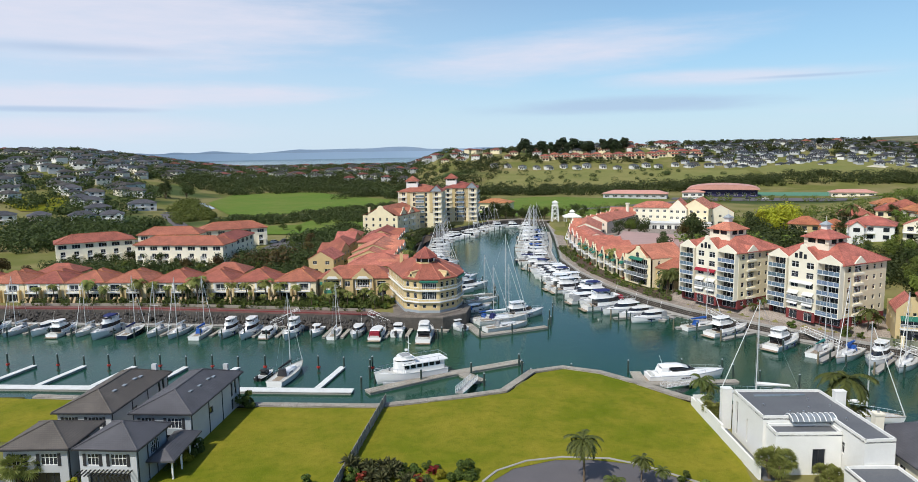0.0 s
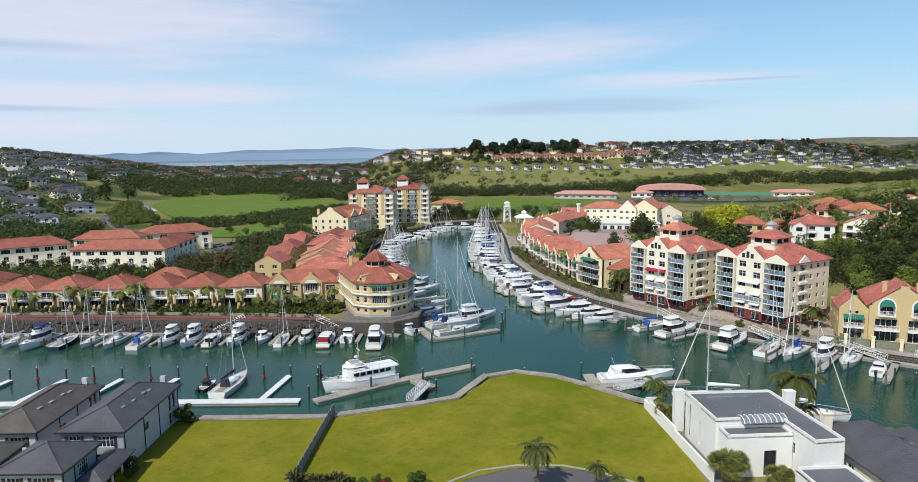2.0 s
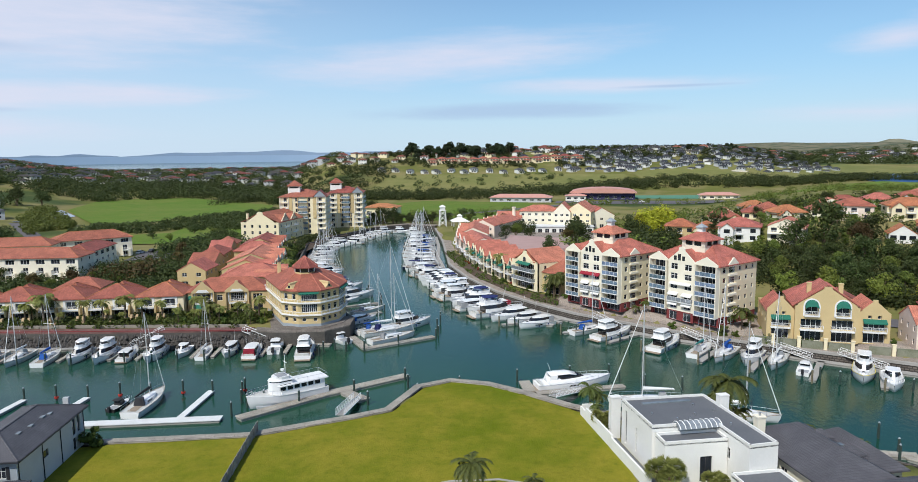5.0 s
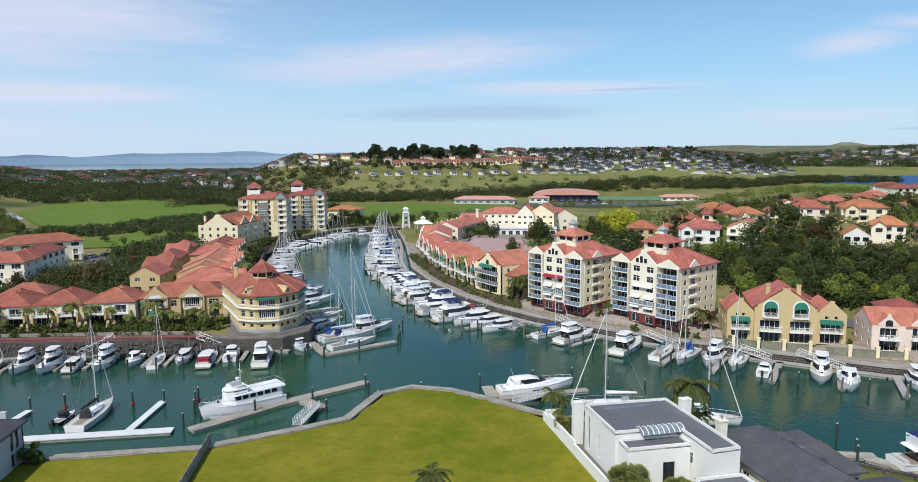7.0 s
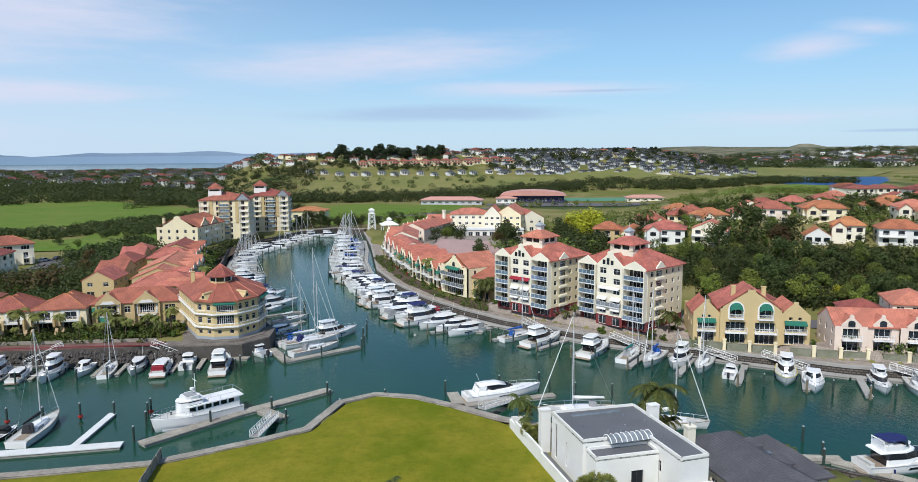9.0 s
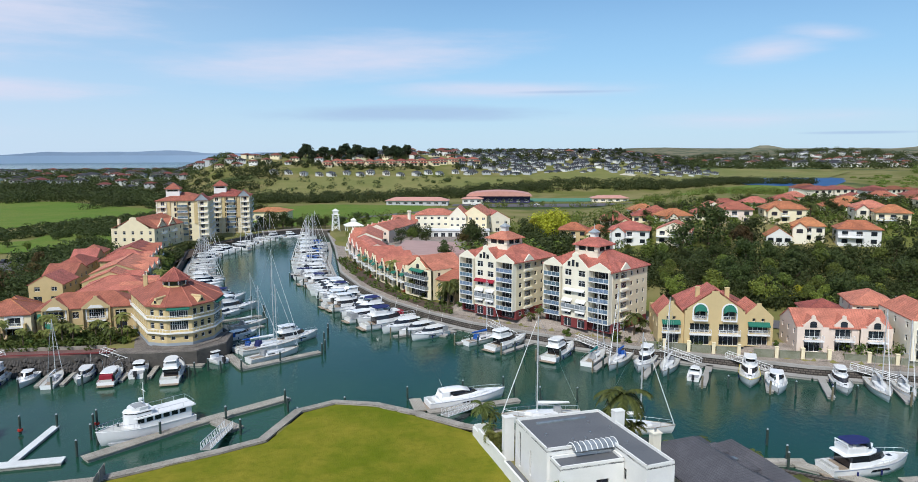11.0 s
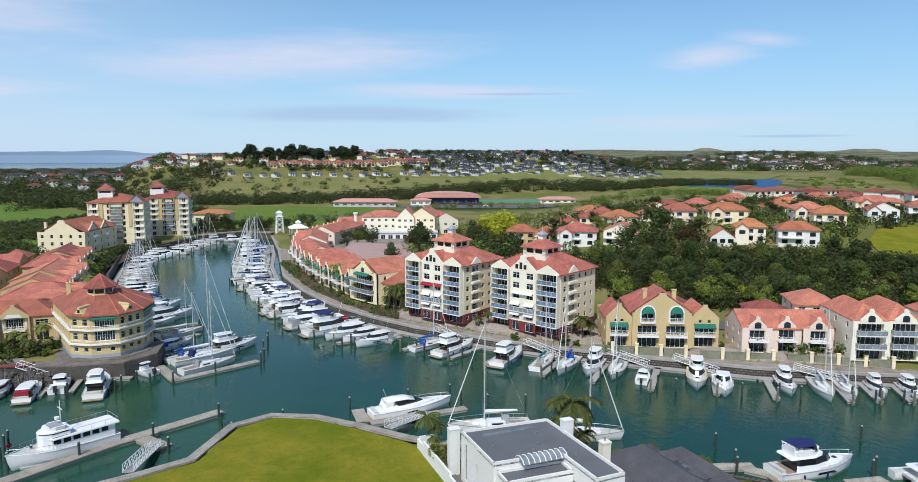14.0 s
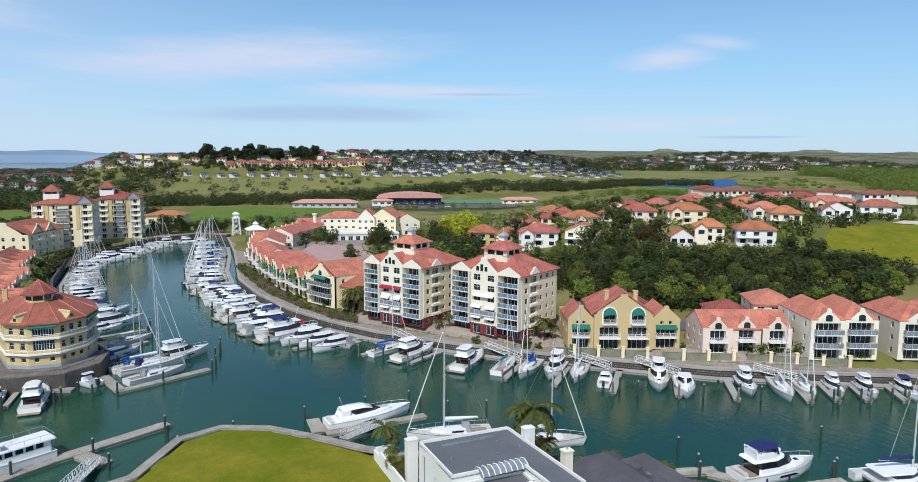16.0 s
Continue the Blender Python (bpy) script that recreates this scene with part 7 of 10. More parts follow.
def gangway(a, za, b, zb, wide=1.4, label="white metal truss gangway down to a pontoon"):
    a, b = Vector((*a, za)), Vector((*b, zb))
    d = b - a
    m = Matrix.Translation(a) @ Euler((0, -math.atan2(d.z, d.xy.length), math.atan2(d.y, d.x))).to_matrix().to_4x4()
    ob = thing("gangway", label, "gangway", m, "gangways")
    long_ = d.length
    part("walkway", Geo().box(0, long_, -wide / 2, wide / 2, -0.08, 0.02), "concrete", ob)
    n = max(3, round(long_ / 1.4))
    for sgn in (1, -1):
        y = sgn * wide / 2
        g = Geo().tube((0, y, 1.1), (long_, y, 1.1), 0.06, 5).tube((0, y, 0), (long_, y, 0), 0.07, 5)
        for i in range(n + 1):
            x = long_ * i / n
            g.tube((x, y, 0), (x, y, 1.1), 0.04, 4)
            if i < n:
                g.tube((x, y, 0), (x + long_ / n, y, 1.1), 0.035, 4)
        part("truss", g, "white_paint", ob)


# west quay: walkway, fingers and the boats in front of the row houses
west_a, west_b = Vector((-125, 183.6)), Vector((-14.5, 173.2))
pontoon(west_a, west_b, 2.0, "long grey walkway pontoon below the stone quay", "concrete")
quay_dir = (west_b - west_a).normalized()
quay_out = Vector((quay_dir.y, -quay_dir.x))


def west(x):
    return west_a + (west_b - west_a) * ((x - west_a.x) / (west_b.x - west_a.x))


ships = [(-122, "fly", 13.4), (-116, "sail", 12.3), (-109, "express", 11.2), (-103, "fly", 11.8), (-97, "sail", 11.2), (-91, "fly_blue", 14.0), (-84, "sail_navy", 12.3), (-78, "sail", 11.2), (-72, "sail", 12.3),
         (-65.3, "sail_blue", 12.3), (-58.9, "fly", 11.8), (-53.3, "fly", 12.3), (-48.0, "express", 10.6), (-42.2, "fly", 12.3), (-36.3, "small", 9.0), (-30.9, "sail", 10.6), (-25.6, "cover", 10.1), (-20.0, "red", 11.8), (-15.4, "small", 7.3)]
for k, (x, kind, long_) in enumerate(ships):
    p = west(x) + quay_out * 1.8
    q = p + quay_out * long_ * 0.93 + quay_dir * 0.2
    moor(kind, *((p, q) if k % 3 and kind != "red" else (q, p)))
for x in (-112, -100, -87, -75, -62, -51, -45, -33, -28.4, -17.6):
    p = west(x)
    pontoon(p + quay_out * 1.0, p + quay_out * 10.5, 0.9, "narrow finger pontoon between boats", group="finger pontoons")
for k in range(20):
    p = west(-121 + 5.7 * k) + quay_out * (11.6 + 0.5 * (k % 2))
    pile(p.x, p.y, 2.6)
gangway(west(-43) - quay_out * 2.6, 3.6, west(-50) + quay_out * 0.1, 0.6)
gangway((-24.0, 174.6), 3.6, (-16.5, 172.6), 0.6)
berth("fly", -8.6, 167.6 - 3.0, 86, 12.5)
pontoon((-14.5, 173.2), (-3, 169), 1.6)
pontoon((-12.6, 171.5), (-13.4, 163.5), 1.0, "finger pontoon beside a white cruiser", group="finger pontoons")
for x, y in ((-13.8, 163), (-5.5, 161.5), (-4.6, 164), (-2.0, 165.8), (0.6, 163.5)):
    pile(x, y, 2.8)

# north jetty with the tall sloop
pontoon((1.9, 175.4), (5.3, 164.2), 2.0, "angled end of a floating jetty")
pontoon((4.6, 163.9), (22.2, 171.4), 2.0, "floating jetty beside a tall sloop")
moor("small", (1.0, 170.0), (-2.4, 175.0), 6.4)
moor("sail", (6.2, 168.6), (17.8, 174.2), 12.8)
moor("sail_tall", (4.6, 176.0), (18.4, 180.6), 14.5)
moor("fly", (12.0, 181.5), (23.0, 186.5), 12.5)
moor("sail_blue", (3.4, 178.0), (14.0, 183.5), 11.0)
pontoon((0.4, 194.0), (10.6, 200.6), 1.6, "floating jetty reaching into the channel")
pontoon((-3.4, 208.6), (10.4, 213.0), 1.6, "floating jetty reaching into the channel")
pontoon((-8.0, 227.0), (6.0, 231.4), 1.6, "floating jetty reaching into the channel")
moor("fly", (-3.6, 219.4), (9.6, 225.0), 14.5)
moor("express", (-4.6, 215.4), (5.8, 218.6), 10.5)
moor("fly_blue", (-4.4, 233.2), (5.6, 239.8), 12.0)
moor("cover", (-8.6, 240.0), (1.4, 244.6), 10.5)
moor("sail", (2.4, 200.2), (12.0, 206.0), 11.0)
moor("bluecover", (1.4, 189.4), (9.4, 194.6), 9.0)
for x, y in ((22.6, 170.4), (23.6, 173.2), (24.2, 180.2), (25.6, 184.4), (11.6, 200.0), (11.4, 213.6), (13.0, 166.6), (4.8, 163.0), (26.2, 188.5), (8.0, 231.8), (11.2, 217.0), (10.8, 208.2), (7.4, 227.0), (9.4, 192.6)):
    pile(x, y, 3.0)

# near docks on the west arm
pontoon((-118, 133.2), (-20.8, 125.9), 2.2, "long white concrete pontoon with empty berths", "pontoon_white")
for tip in ((-105, 146), (-93.6, 145.2), (-82.2, 144.2), (-70.8, 143.3), (-59.3, 142.4), (-47.9, 141.5), (-25.2, 140.9)):
    pontoon((tip[0] - 3.0, 126.6 - (tip[0] + 25) * 0.075), tip, 1.3, "white concrete finger pontoon of an empty berth", "pontoon_white", group="finger pontoons")
for k in range(8):
    pile(-99.9 + 11.6 * k, 145.6 - 0.88 * k, 3.0, ring=True)
    pile(-93.9 + 11.5 * k, 145.2 - 0.80 * k, 3.2)
moor("sail_dark", (-37.0, 129.8), (-34.2, 142.6), 13.2)
moor("tender", (-41.4, 133.6), (-39.6, 139.0))

# the lawn's own jetty
pontoon((-18.0, 125.4), (-3.2, 134.9), 2.4, "grey timber jetty beside a white launch")
pontoon((-3.8, 134.6), (13.0, 142.8), 2.4, "grey timber jetty in front of the lawn")
pontoon((0.4, 135.2), (4.0, 130.2), 2.4, "short wide landing of the jetty")
gangway((-0.4, 118.2), 2.5, (2.6, 130.8), 0.6)
trawler(pose(-3.6, 137.4, 0, 0, 0, 180 + 27.5) @ Matrix.Diagonal((1.05, 1.1, 1.18, 1)))
for x, y in ((-19.4, 127.6), (-17.2, 131.2), (-14.4, 132.8), (-8.0, 131.6), (2.1, 135.4), (12.4, 140.8), (12.6, 136.4), (-18.6, 133.9), (13.9, 130.9), (22.4, 133.6), (-19.1, 138.6), (4.5, 128.5)):
    pile(x, y, 3.0)

# the cruiser beside the lawn, and the boats behind the near houses
sport_cruiser(pose(36.9, 130.5, 0, 0, 0, 3.5))
pontoon((35.2, 128.6), (35.6, 134.6), 2.2, "timber landing at the stern of a white cruiser")
pontoon((36.2, 127.6), (54, 128.2), 1.8)
gangway((37.0, 119.8), 2.5, (45.5, 127.4), 0.6)
for x, y in ((34.4, 135.4), (45.4, 135.6), (53.6, 135.2), (54.4, 131.6), (58.0, 127.6), (64.4, 125.0), (66.0, 112.0), (84.0, 98.4), (82.4, 92.6), (80.8, 90.6)):
    pile(x, y, 3.0)
moor("sail", (61.0, 116.6), (47.2, 120.1))
moor("sail", (61.5, 112.6), (73.0, 106.8))
pontoon((76.5, 93.8), (84.4, 91.0), 2.0)
pontoon((82.6, 91.0), (91.0, 78.6), 2.0)
moor("fly_blue", (84.6, 87.8), (97.4, 86.0), 12.6)
catamaran(pose(99.9, 79.4, 0, 0, 0, -17), 12.5)
pontoon((92.6, 82.0), (98.4, 80.8), 2.0)
for x, y in ((98.2, 82.6), (99.6, 83.2), (108, 92), (91.2, 91.6)):
    pile(x, y, 3.0)

# east quay: boats lie bow out from a walkway under the wall
EAST = [Vector(p) for p in ((46.1, 213.0), (52.8, 195.0), (60.6, 180.0), (75.2, 160.4), (87.2, 147.4), (100.5, 135.3), (116.0, 121.5), (137.2, 108.2), (200, 68.6))]


def lie(x):
    """The way in which boats lie off the walkway, which swings round with the quay."""
    a = radians(np.interp(x, [50, 60, 70, 82, 100, 116], [188, 206, 219, 223, 230, 235]))
    return Vector((math.cos(a), math.sin(a)))


def reach(end):
    """From a berth's outer end: the way out, and how far it is back to the walkway."""
    end = Vector(end)
    d = lie(end.x)
    for k in range(10, 400):
        p = end - d * (k * 0.05)
        for a, b in zip(EAST, EAST[1:]):
            e = (b - a).normalized()
            u = (p - a).dot(e)
            if -0.5 <= u <= (b - a).length + 0.5 and abs((p - a).cross(e)) < 0.06:
                return d, k * 0.05, e
    return d, 12.0, Vector((0.7, -0.7))


for a, b in zip(EAST[1:], EAST[2:]):
    pontoon(a, b, 2.0, "grey walkway pontoon under the east quay", "concrete")
# outer end of each berth, kind, bow out
line_up = [((56.4, 167.2), "sail_blue", 0, 11.5), ((60.2, 160.6), "fly", 0, 15.0), ((69.6, 148.6), "fly", 0, 14.5), ((76.2, 143.2), "sail_teal", 0, 12), ((79.2, 138.8), "sail_blue", 1, 12.5), ((84.0, 135.6), "fly", 1, 14), ((87.6, 131.8), "sail", 1, 13), ((92.0, 127.8), "small", 0, 5.6), ((99.8, 120.6), "yellow", 1, 14.5),
           ((104.0, 117.9), "small", 1, 8.0), ((114.4, 111.2), "fly", 1, 14), ((118.6, 105.9), "sail", 1, 14.5), ((123.4, 104.8), "sail", 1, 12), ((129.6, 103.6), "fly", 1, 12), ((134.4, 100.2), "fly", 1, 14), ((141.0, 97.0), "fly_blue", 1, 12), ((146, 93), "sail", 1, 13), ((152, 89.5), "fly", 1, 13)]
for end, kind, bow_out, long_ in line_up:
    d, back_, e = reach(end)
    b = Vector(end)
    a = b - d * min(long_, back_ + 0.9)
    moor(kind, *((a, b) if bow_out else (b, a)))
for end in ((41.3, 179.4), (54.6, 168.2), (62.4, 157.6), (68.0, 150.8), (75.8, 139.4), (83.2, 132.1), (91.4, 124.0), (101.6, 117.2), (110.2, 111.0), (121.6, 104.4), (126.8, 102.6), (132.2, 100.2), (138.2, 97.0)):
    d, back_, e = reach(end)
    a = Vector(end) - d * back_
    pontoon(a, end, 1.4, "grey finger pontoon between boats", "concrete", group="finger pontoons")
    q = Vector(end) + d * 0.7
    pile(q.x, q.y, 2.8, "pile_wood")
    q = Vector(end) - d * 3.0 + e * 1.0
    pile(q.x, q.y, 2.8)
    q = Vector(end) - d * 1.5 + e * 4.6
    pile(q.x, q.y, 2.8)
pontoon((48.4, 180.4), (54.6, 176.0), 1.6, "grey finger pontoon between boats", "concrete", group="finger pontoons")
for k, u in ((2, 0.25), (3, 0.35), (4, 0.45), (5, 0.2), (6, 0.3)):
    a, b = EAST[k], EAST[k + 1]
    d = (b - a).normalized()
    p = a + (b - a) * u
    gangway(p + Vector((-d.y, d.x)) * 2.2, 2.2, p + d * 9.0, 0.6)

# the channel: boats on both banks
fleet_rng = random.Random(12)
EAST_BANK = [Vector(p) for p in ((56.8, 178), (50.4, 193), (45.0, 213), (40.4, 240), (38.3, 270), (40.0, 300), (45.4, 338), (48.6, 372))]
WEST_BANK = [Vector(p) for p in ((-11.4, 246), (-15.4, 288), (-14.8, 336), (0.0, 368), (16, 396))]


def bank_boats(bank, side, gap, kinds_near, kinds_far, change, sizes):
    u, total = 2.0, sum((b - a).length for a, b in zip(bank, bank[1:]))
    while u < total - 3:
        v = u
        for a, b in zip(bank, bank[1:]):
            if v <= (b - a).length:
                break
            v -= (b - a).length
        d = (b - a).normalized()
        out_ = Vector((d.y, -d.x)) * side
        p = a + d * v
        kind = fleet_rng.choice(kinds_near if p.y < change else kinds_far)
        long_ = fleet_rng.uniform(*sizes)
        flip = fleet_rng.random() < 0.4
        s, e = p + out_ * 0.8, p + out_ * (0.8 + long_) + d * fleet_rng.uniform(-0.4, 0.4)
        moor(kind, *((e, s) if flip else (s, e)))
        if fleet_rng.random() < 0.5:
            q = p + out_ * (long_ + 1.5) + d * gap * 0.5
            pile(q.x, q.y, 2.6)
        u += gap * fleet_rng.uniform(0.95, 1.12)
    for a, b in zip(bank, bank[1:]):
        d = (b - a).normalized()
        off = Vector((d.y, -d.x)) * side
        pontoon(a - off * 0.4, b - off * 0.4, 1.6, "grey walkway pontoon along the channel", "concrete")


bank_boats(EAST_BANK, -1, 4.7, ["fly", "express", "fly", "cover", "fly_blue", "express", "red"], ["fly", "sail", "sail", "sail_navy", "express", "sail_blue"], 262, (11.8, 15.2))
bank_boats(WEST_BANK, 1, 4.9, ["fly", "fly", "express", "fly_blue", "cover", "sail"], ["fly", "sail", "sail", "express", "fly"], 258, (9.5, 12.8))
for x, y, h in ((12, 396, 20), (24, 400, 10), (33, 398, -10), (40, 390, -30)):
    berth("fly", x, y, h, 11)


# ---- the near bank: grey houses, modern white house, dark-roofed house ----
def shuttered(parent, m, w, h):
    """A window between two dark shutters."""
    ob = put_window(parent, m, w, h, "grid")
    for x in (-0.42, w + 0.02):
        part("shutter", Geo().box(x, x + 0.4, -0.2, -0.14, -0.05, h + 0.05), "dark_trim", ob)


def grey_house(m, w, d, label, tile, wall, side_wall, deep=False):
    top = thing("grey_house", label, "house", m, "grey houses beside the lawn")
    z1 = 5.7
    g, flank = Geo(), Geo()
    s = sides(w, d)
    ops = [(1.0, 2.6, 3.3, 4.9, "grid"), (w - 3.6, w - 1.4, 3.3, 4.9, "grid")]
    facade(g, top, s[0], w, 2.8, z1, ops)
    facade(g, top, s[0], w, 0, 2.8, [(1.0, w - 1.2, 0.1, 2.3, "dark")], 0.5)
    for o in ops:
        for x in (o[0] - 0.5, o[1] + 0.08):
            part("shutter", Geo().box(x, x + 0.42, -0.07, -0.01, o[2] - 0.05, o[3] + 0.05), "dark_trim", top)
    right = [(d * 0.34, d * 0.42, 2.9, 4.0, "dark"), (d * 0.80, d * 0.85, 2.6, 5.2, "dark"), (d * 0.80, d * 0.85, 0.3, 2.2, "dark"), (d * 0.88, d * 0.93, 2.6, 5.2, "dark")] if deep else [(d * 0.45, d * 0.75, 3.2, 4.9, "grid")]
    facade(flank, top, s[1], d, 0, z1, right)
    far_flank = Geo()
    facade(far_flank, top, s[3], d, 0, z1, [])
    part("flank_wall", far_flank, side_wall, top)
    facade(g, top, s[2], w, 0, z1, [])
    part("wall", g, wall, top)
    part("flank_wall", flank, side_wall, top)
    r = Geo()
    caps = Geo()
    hip_roof(r, 0, w, 0, d, z1 + 0.1, 2.0, 0.55, ridge=caps)
    part("roof", r, tile, top)
    part("ridge_cap", caps, tile, top)
    part("gutter", Geo().box(-0.62, w + 0.62, -0.66, -0.56, z1 - 0.12, z1 + 0.04).box(w + 0.56, w + 0.66, -0.56, d + 0.56, z1 - 0.12, z1 + 0.04), "dark_trim", top)
    for y in (0.25, d * 0.33, d * 0.60, d - 0.3):
        part("downpipe", Geo().box(w + 0.02, w + 0.12, y, y + 0.1, 0, z1 - 0.1), "dark_trim", top)
    if deep:
        for x, y in ((w * 0.70, d * 0.30), (w * 0.72, d * 0.45), (w * 0.72, d * 0.62), (w * 0.75, d * 0.70)):
            z = z1 + 0.1 + 2.0 * (w + 0.55 - x) / (w / 2 + 0.55)
            part("skylight", Geo().box(x - 0.35, x + 0.35, y - 0.45, y + 0.45, z - 0.1, z + 0.06), "clear_glass", top)
        part("chimney", Geo().box(w * 0.8 - 0.4, w * 0.8 + 0.4, d * 0.92, d * 0.92 + 0.6, z1 + 0.6, z1 + 2.0), "pale_wall", top)
    return top


grey_house(front((-60.4, 97.6), (-52.2, 97.2), 2.4), 8.2, 18.0, "grey two-storey house with brown tiled hip roof and dark shutters", "brown_tile", "pale_wall", "pale_wall", True)
grey_house(front((-48.6, 96.9), (-40.3, 96.3), 2.4), 8.6, 18.4, "grey two-storey house with dark tiled hip roof and skylights", "slate_tile", "grey_wall", "pale_wall", True)
grey_house(front((-60.2, 85.0), (-52.0, 85.0), 2.4), 8.4, 8.2, "smaller grey house with brown tiled hip roof and shutters", "brown_tile", "pale_wall", "grey_wall")
grey_house(front((-50.2, 84.9), (-42.6, 84.3), 2.4), 7.8, 8.0, "smaller grey house with dark tiled hip roof and pergola", "slate_tile", "pale_wall", "grey_wall")
porch = thing("porch", "low dark-roofed porch between two grey houses", "porch", pose(-42.2, 84.6, 2.4))
pr = Geo()
hip_roof(pr, 0, 3.4, 2.0, 11.5, 3.0, 1.0, 0.3)
part("roof", pr, "slate_tile", porch)
for y in (2.4, 5.4, 8.4, 11.2):
    part("post", Geo().box(3.0, 3.2, y, y + 0.2, 0, 2.9), "white_paint", porch)
pergola = thing("pergola", "dark timber pergola over a garage front", "pergola", pose(-50.0, 83.2, 2.4))
for k in range(13):
    part("rafter", Geo().box(0.2 + 0.55 * k, 0.32 + 0.55 * k, -0.4, 1.4, 2.7, 2.85), "dark_trim", pergola)
for x in (0.3, 6.9):
    part("post", Geo().box(x, x + 0.18, 0, 0.18, 0, 2.7), "dark_trim", pergola)

# the lawn's paling fence
fence = thing("fence", "weathered timber fence stepping down to the water", "fence", pose(0, 0, 0))
fa, fb = Vector((-13.2, 113.8)), Vector((-16.6, 82.0))
fd = (fb - fa)
fm = pose(fa.x, fa.y, 2.4, 0, 0, math.degrees(math.atan2(fd.y, fd.x)))
count = 53
pale = Geo().box(0, 0.56, -0.03, 0.03, 0.05, 1.75).mesh("paling", "fence_wood")
for k in range(count):
    part("paling", pale, None, fence, m=fm @ pose(0.6 * k, 0, 0.04 * (k % 2)))
for k in range(14):
    part("post", Geo().box(-0.07, 0.07, 0.03, 0.16, 0, 1.85), "fence_wood", fence, m=fm @ pose(2.45 * k, 0, 0))
for z in (0.5, 1.4):
    part("rail", Geo().box(0, 31.8, 0.03, 0.09, z, z + 0.1), "fence_wood", fence, m=fm)

# cul-de-sac with its pale kerb
ROAD = [(2.8, 84.9), (4.8, 87.9), (9.1, 90.7), (14.2, 91.7), (20.7, 91.0), (25.0, 88.7), (30.6, 83.8), (34, 76), (34, 58), (-4, 58), (0, 76)]
drape("road", ROAD, "asphalt", "dark asphalt turning circle", "road", 0.06, 5.0)
kerb = strip(Geo(), [Vector(p) for p in ROAD[:8]], 0.0, 0.35, 2.3, 2.6)
solid("kerb", kerb, "concrete", "pale concrete kerb of the turning circle", "kerb", kind="structure")


def modern_house():
    top = thing("modern_house", "flat-roofed white modern house with parapets and grey roofs", "house", pose(0, 0, 2.4))
    blocks = (("main", [(41.3, 99.4), (54.0, 98.9), (54.4, 81.2), (50.4, 81.0), (50.2, 88.8), (41.2, 89.0)], 6.6), ("wing", [(41.6, 88.9), (50.3, 88.6), (50.2, 85.6), (41.5, 85.8)], 5.6), ("low", [(48.0, 81.0), (54.6, 80.9), (54.6, 75.5), (48.0, 75.5)], 3.2))
    for name, plan, z in blocks:
        g = Geo()
        n = len(plan)
        plan = plan[::-1]
        for i in range(n):
            a, b = plan[i], plan[(i + 1) % n]
            long_ = math.hypot(b[0] - a[0], b[1] - a[1])
            ops = []
            if name == "main" and abs(b[0] - a[0]) < 1 and long_ > 9 and a[0] < 45:
                ops = [(1.2, 1.9, 0.6, 5.6, "dark"), (5.0, 5.5, 1.0, 4.4, "dark")]
            elif name == "wing" and long_ > 8 and a[1] < 87:
                ops = [(4.9, 6.6, 0.1, 3.6, "dark")]
            elif name == "main" and long_ > 7 and a[1] < 90 and abs(b[0] - a[0]) < 1:
                ops = [(2.2, 3.6, 3.0, 4.6, "plain")]
            facade(g, top, front(a, b, 0), long_, 0, z, ops, 0.3)
        part("wall", g, "white_wall", top)
        cx, cy = sum(p[0] for p in plan) / n, sum(p[1] for p in plan) / n
        p = Geo()
        for i in range(n):
            a, b = Vector(plan[i]), Vector(plan[(i + 1) % n])
            d = (b - a).normalized()
            q = Vector((-d.y, d.x)) * 0.2
            p.prism([tuple(a), tuple(b), tuple(b + q), tuple(a + q)], z - 0.1, z + 0.35)
        part("parapet", p, "white_wall", top)
        part("roof", Geo().prism(plan, z - 0.2, z), "roof_membrane", top)
    part("skylight_strip", Geo().box(43.5, 51.0, 97.0, 97.6, 6.6, 6.78), "clear_glass", top)
    for k in range(9):
        x = 44.6 + 0.75 * k
        v = Geo().bent([(x, 87.6, 6.6), (x, 88.0, 7.05), (x, 88.8, 7.3), (x, 89.6, 7.05), (x, 90.0, 6.6)], 0.07, 4)
        part("vault_rib", v, "white_paint", top)
    part("vault_glass", Geo().loft([[(x, 87.65, 6.6), (x, 88.05, 7.0), (x, 88.8, 7.25), (x, 89.55, 7.0), (x, 89.95, 6.6)] for x in (44.6, 50.6)]), "clear_glass", top)
    for x, y in ((43.2, 93.5), (45.8, 91.0), (49.0, 92.2), (50.5, 95.5), (52.4, 93.0), (52.0, 88.0), (47.6, 90.8)):
        part("roof_vent", Geo().tube((x, y, 6.6), (x, y, 6.9), 0.12, 7), "metal", top)
    for x, y, z in ((54.6, 94.6, 8.2), (41.0, 101.4, 6.4)):
        part("chimney", Geo().box(x - 0.75, x + 0.75, y - 0.5, y + 0.5, 0, z).box(x - 0.8, x + 0.8, y - 0.55, y + 0.55, z, z + 0.15), "white_wall", top)


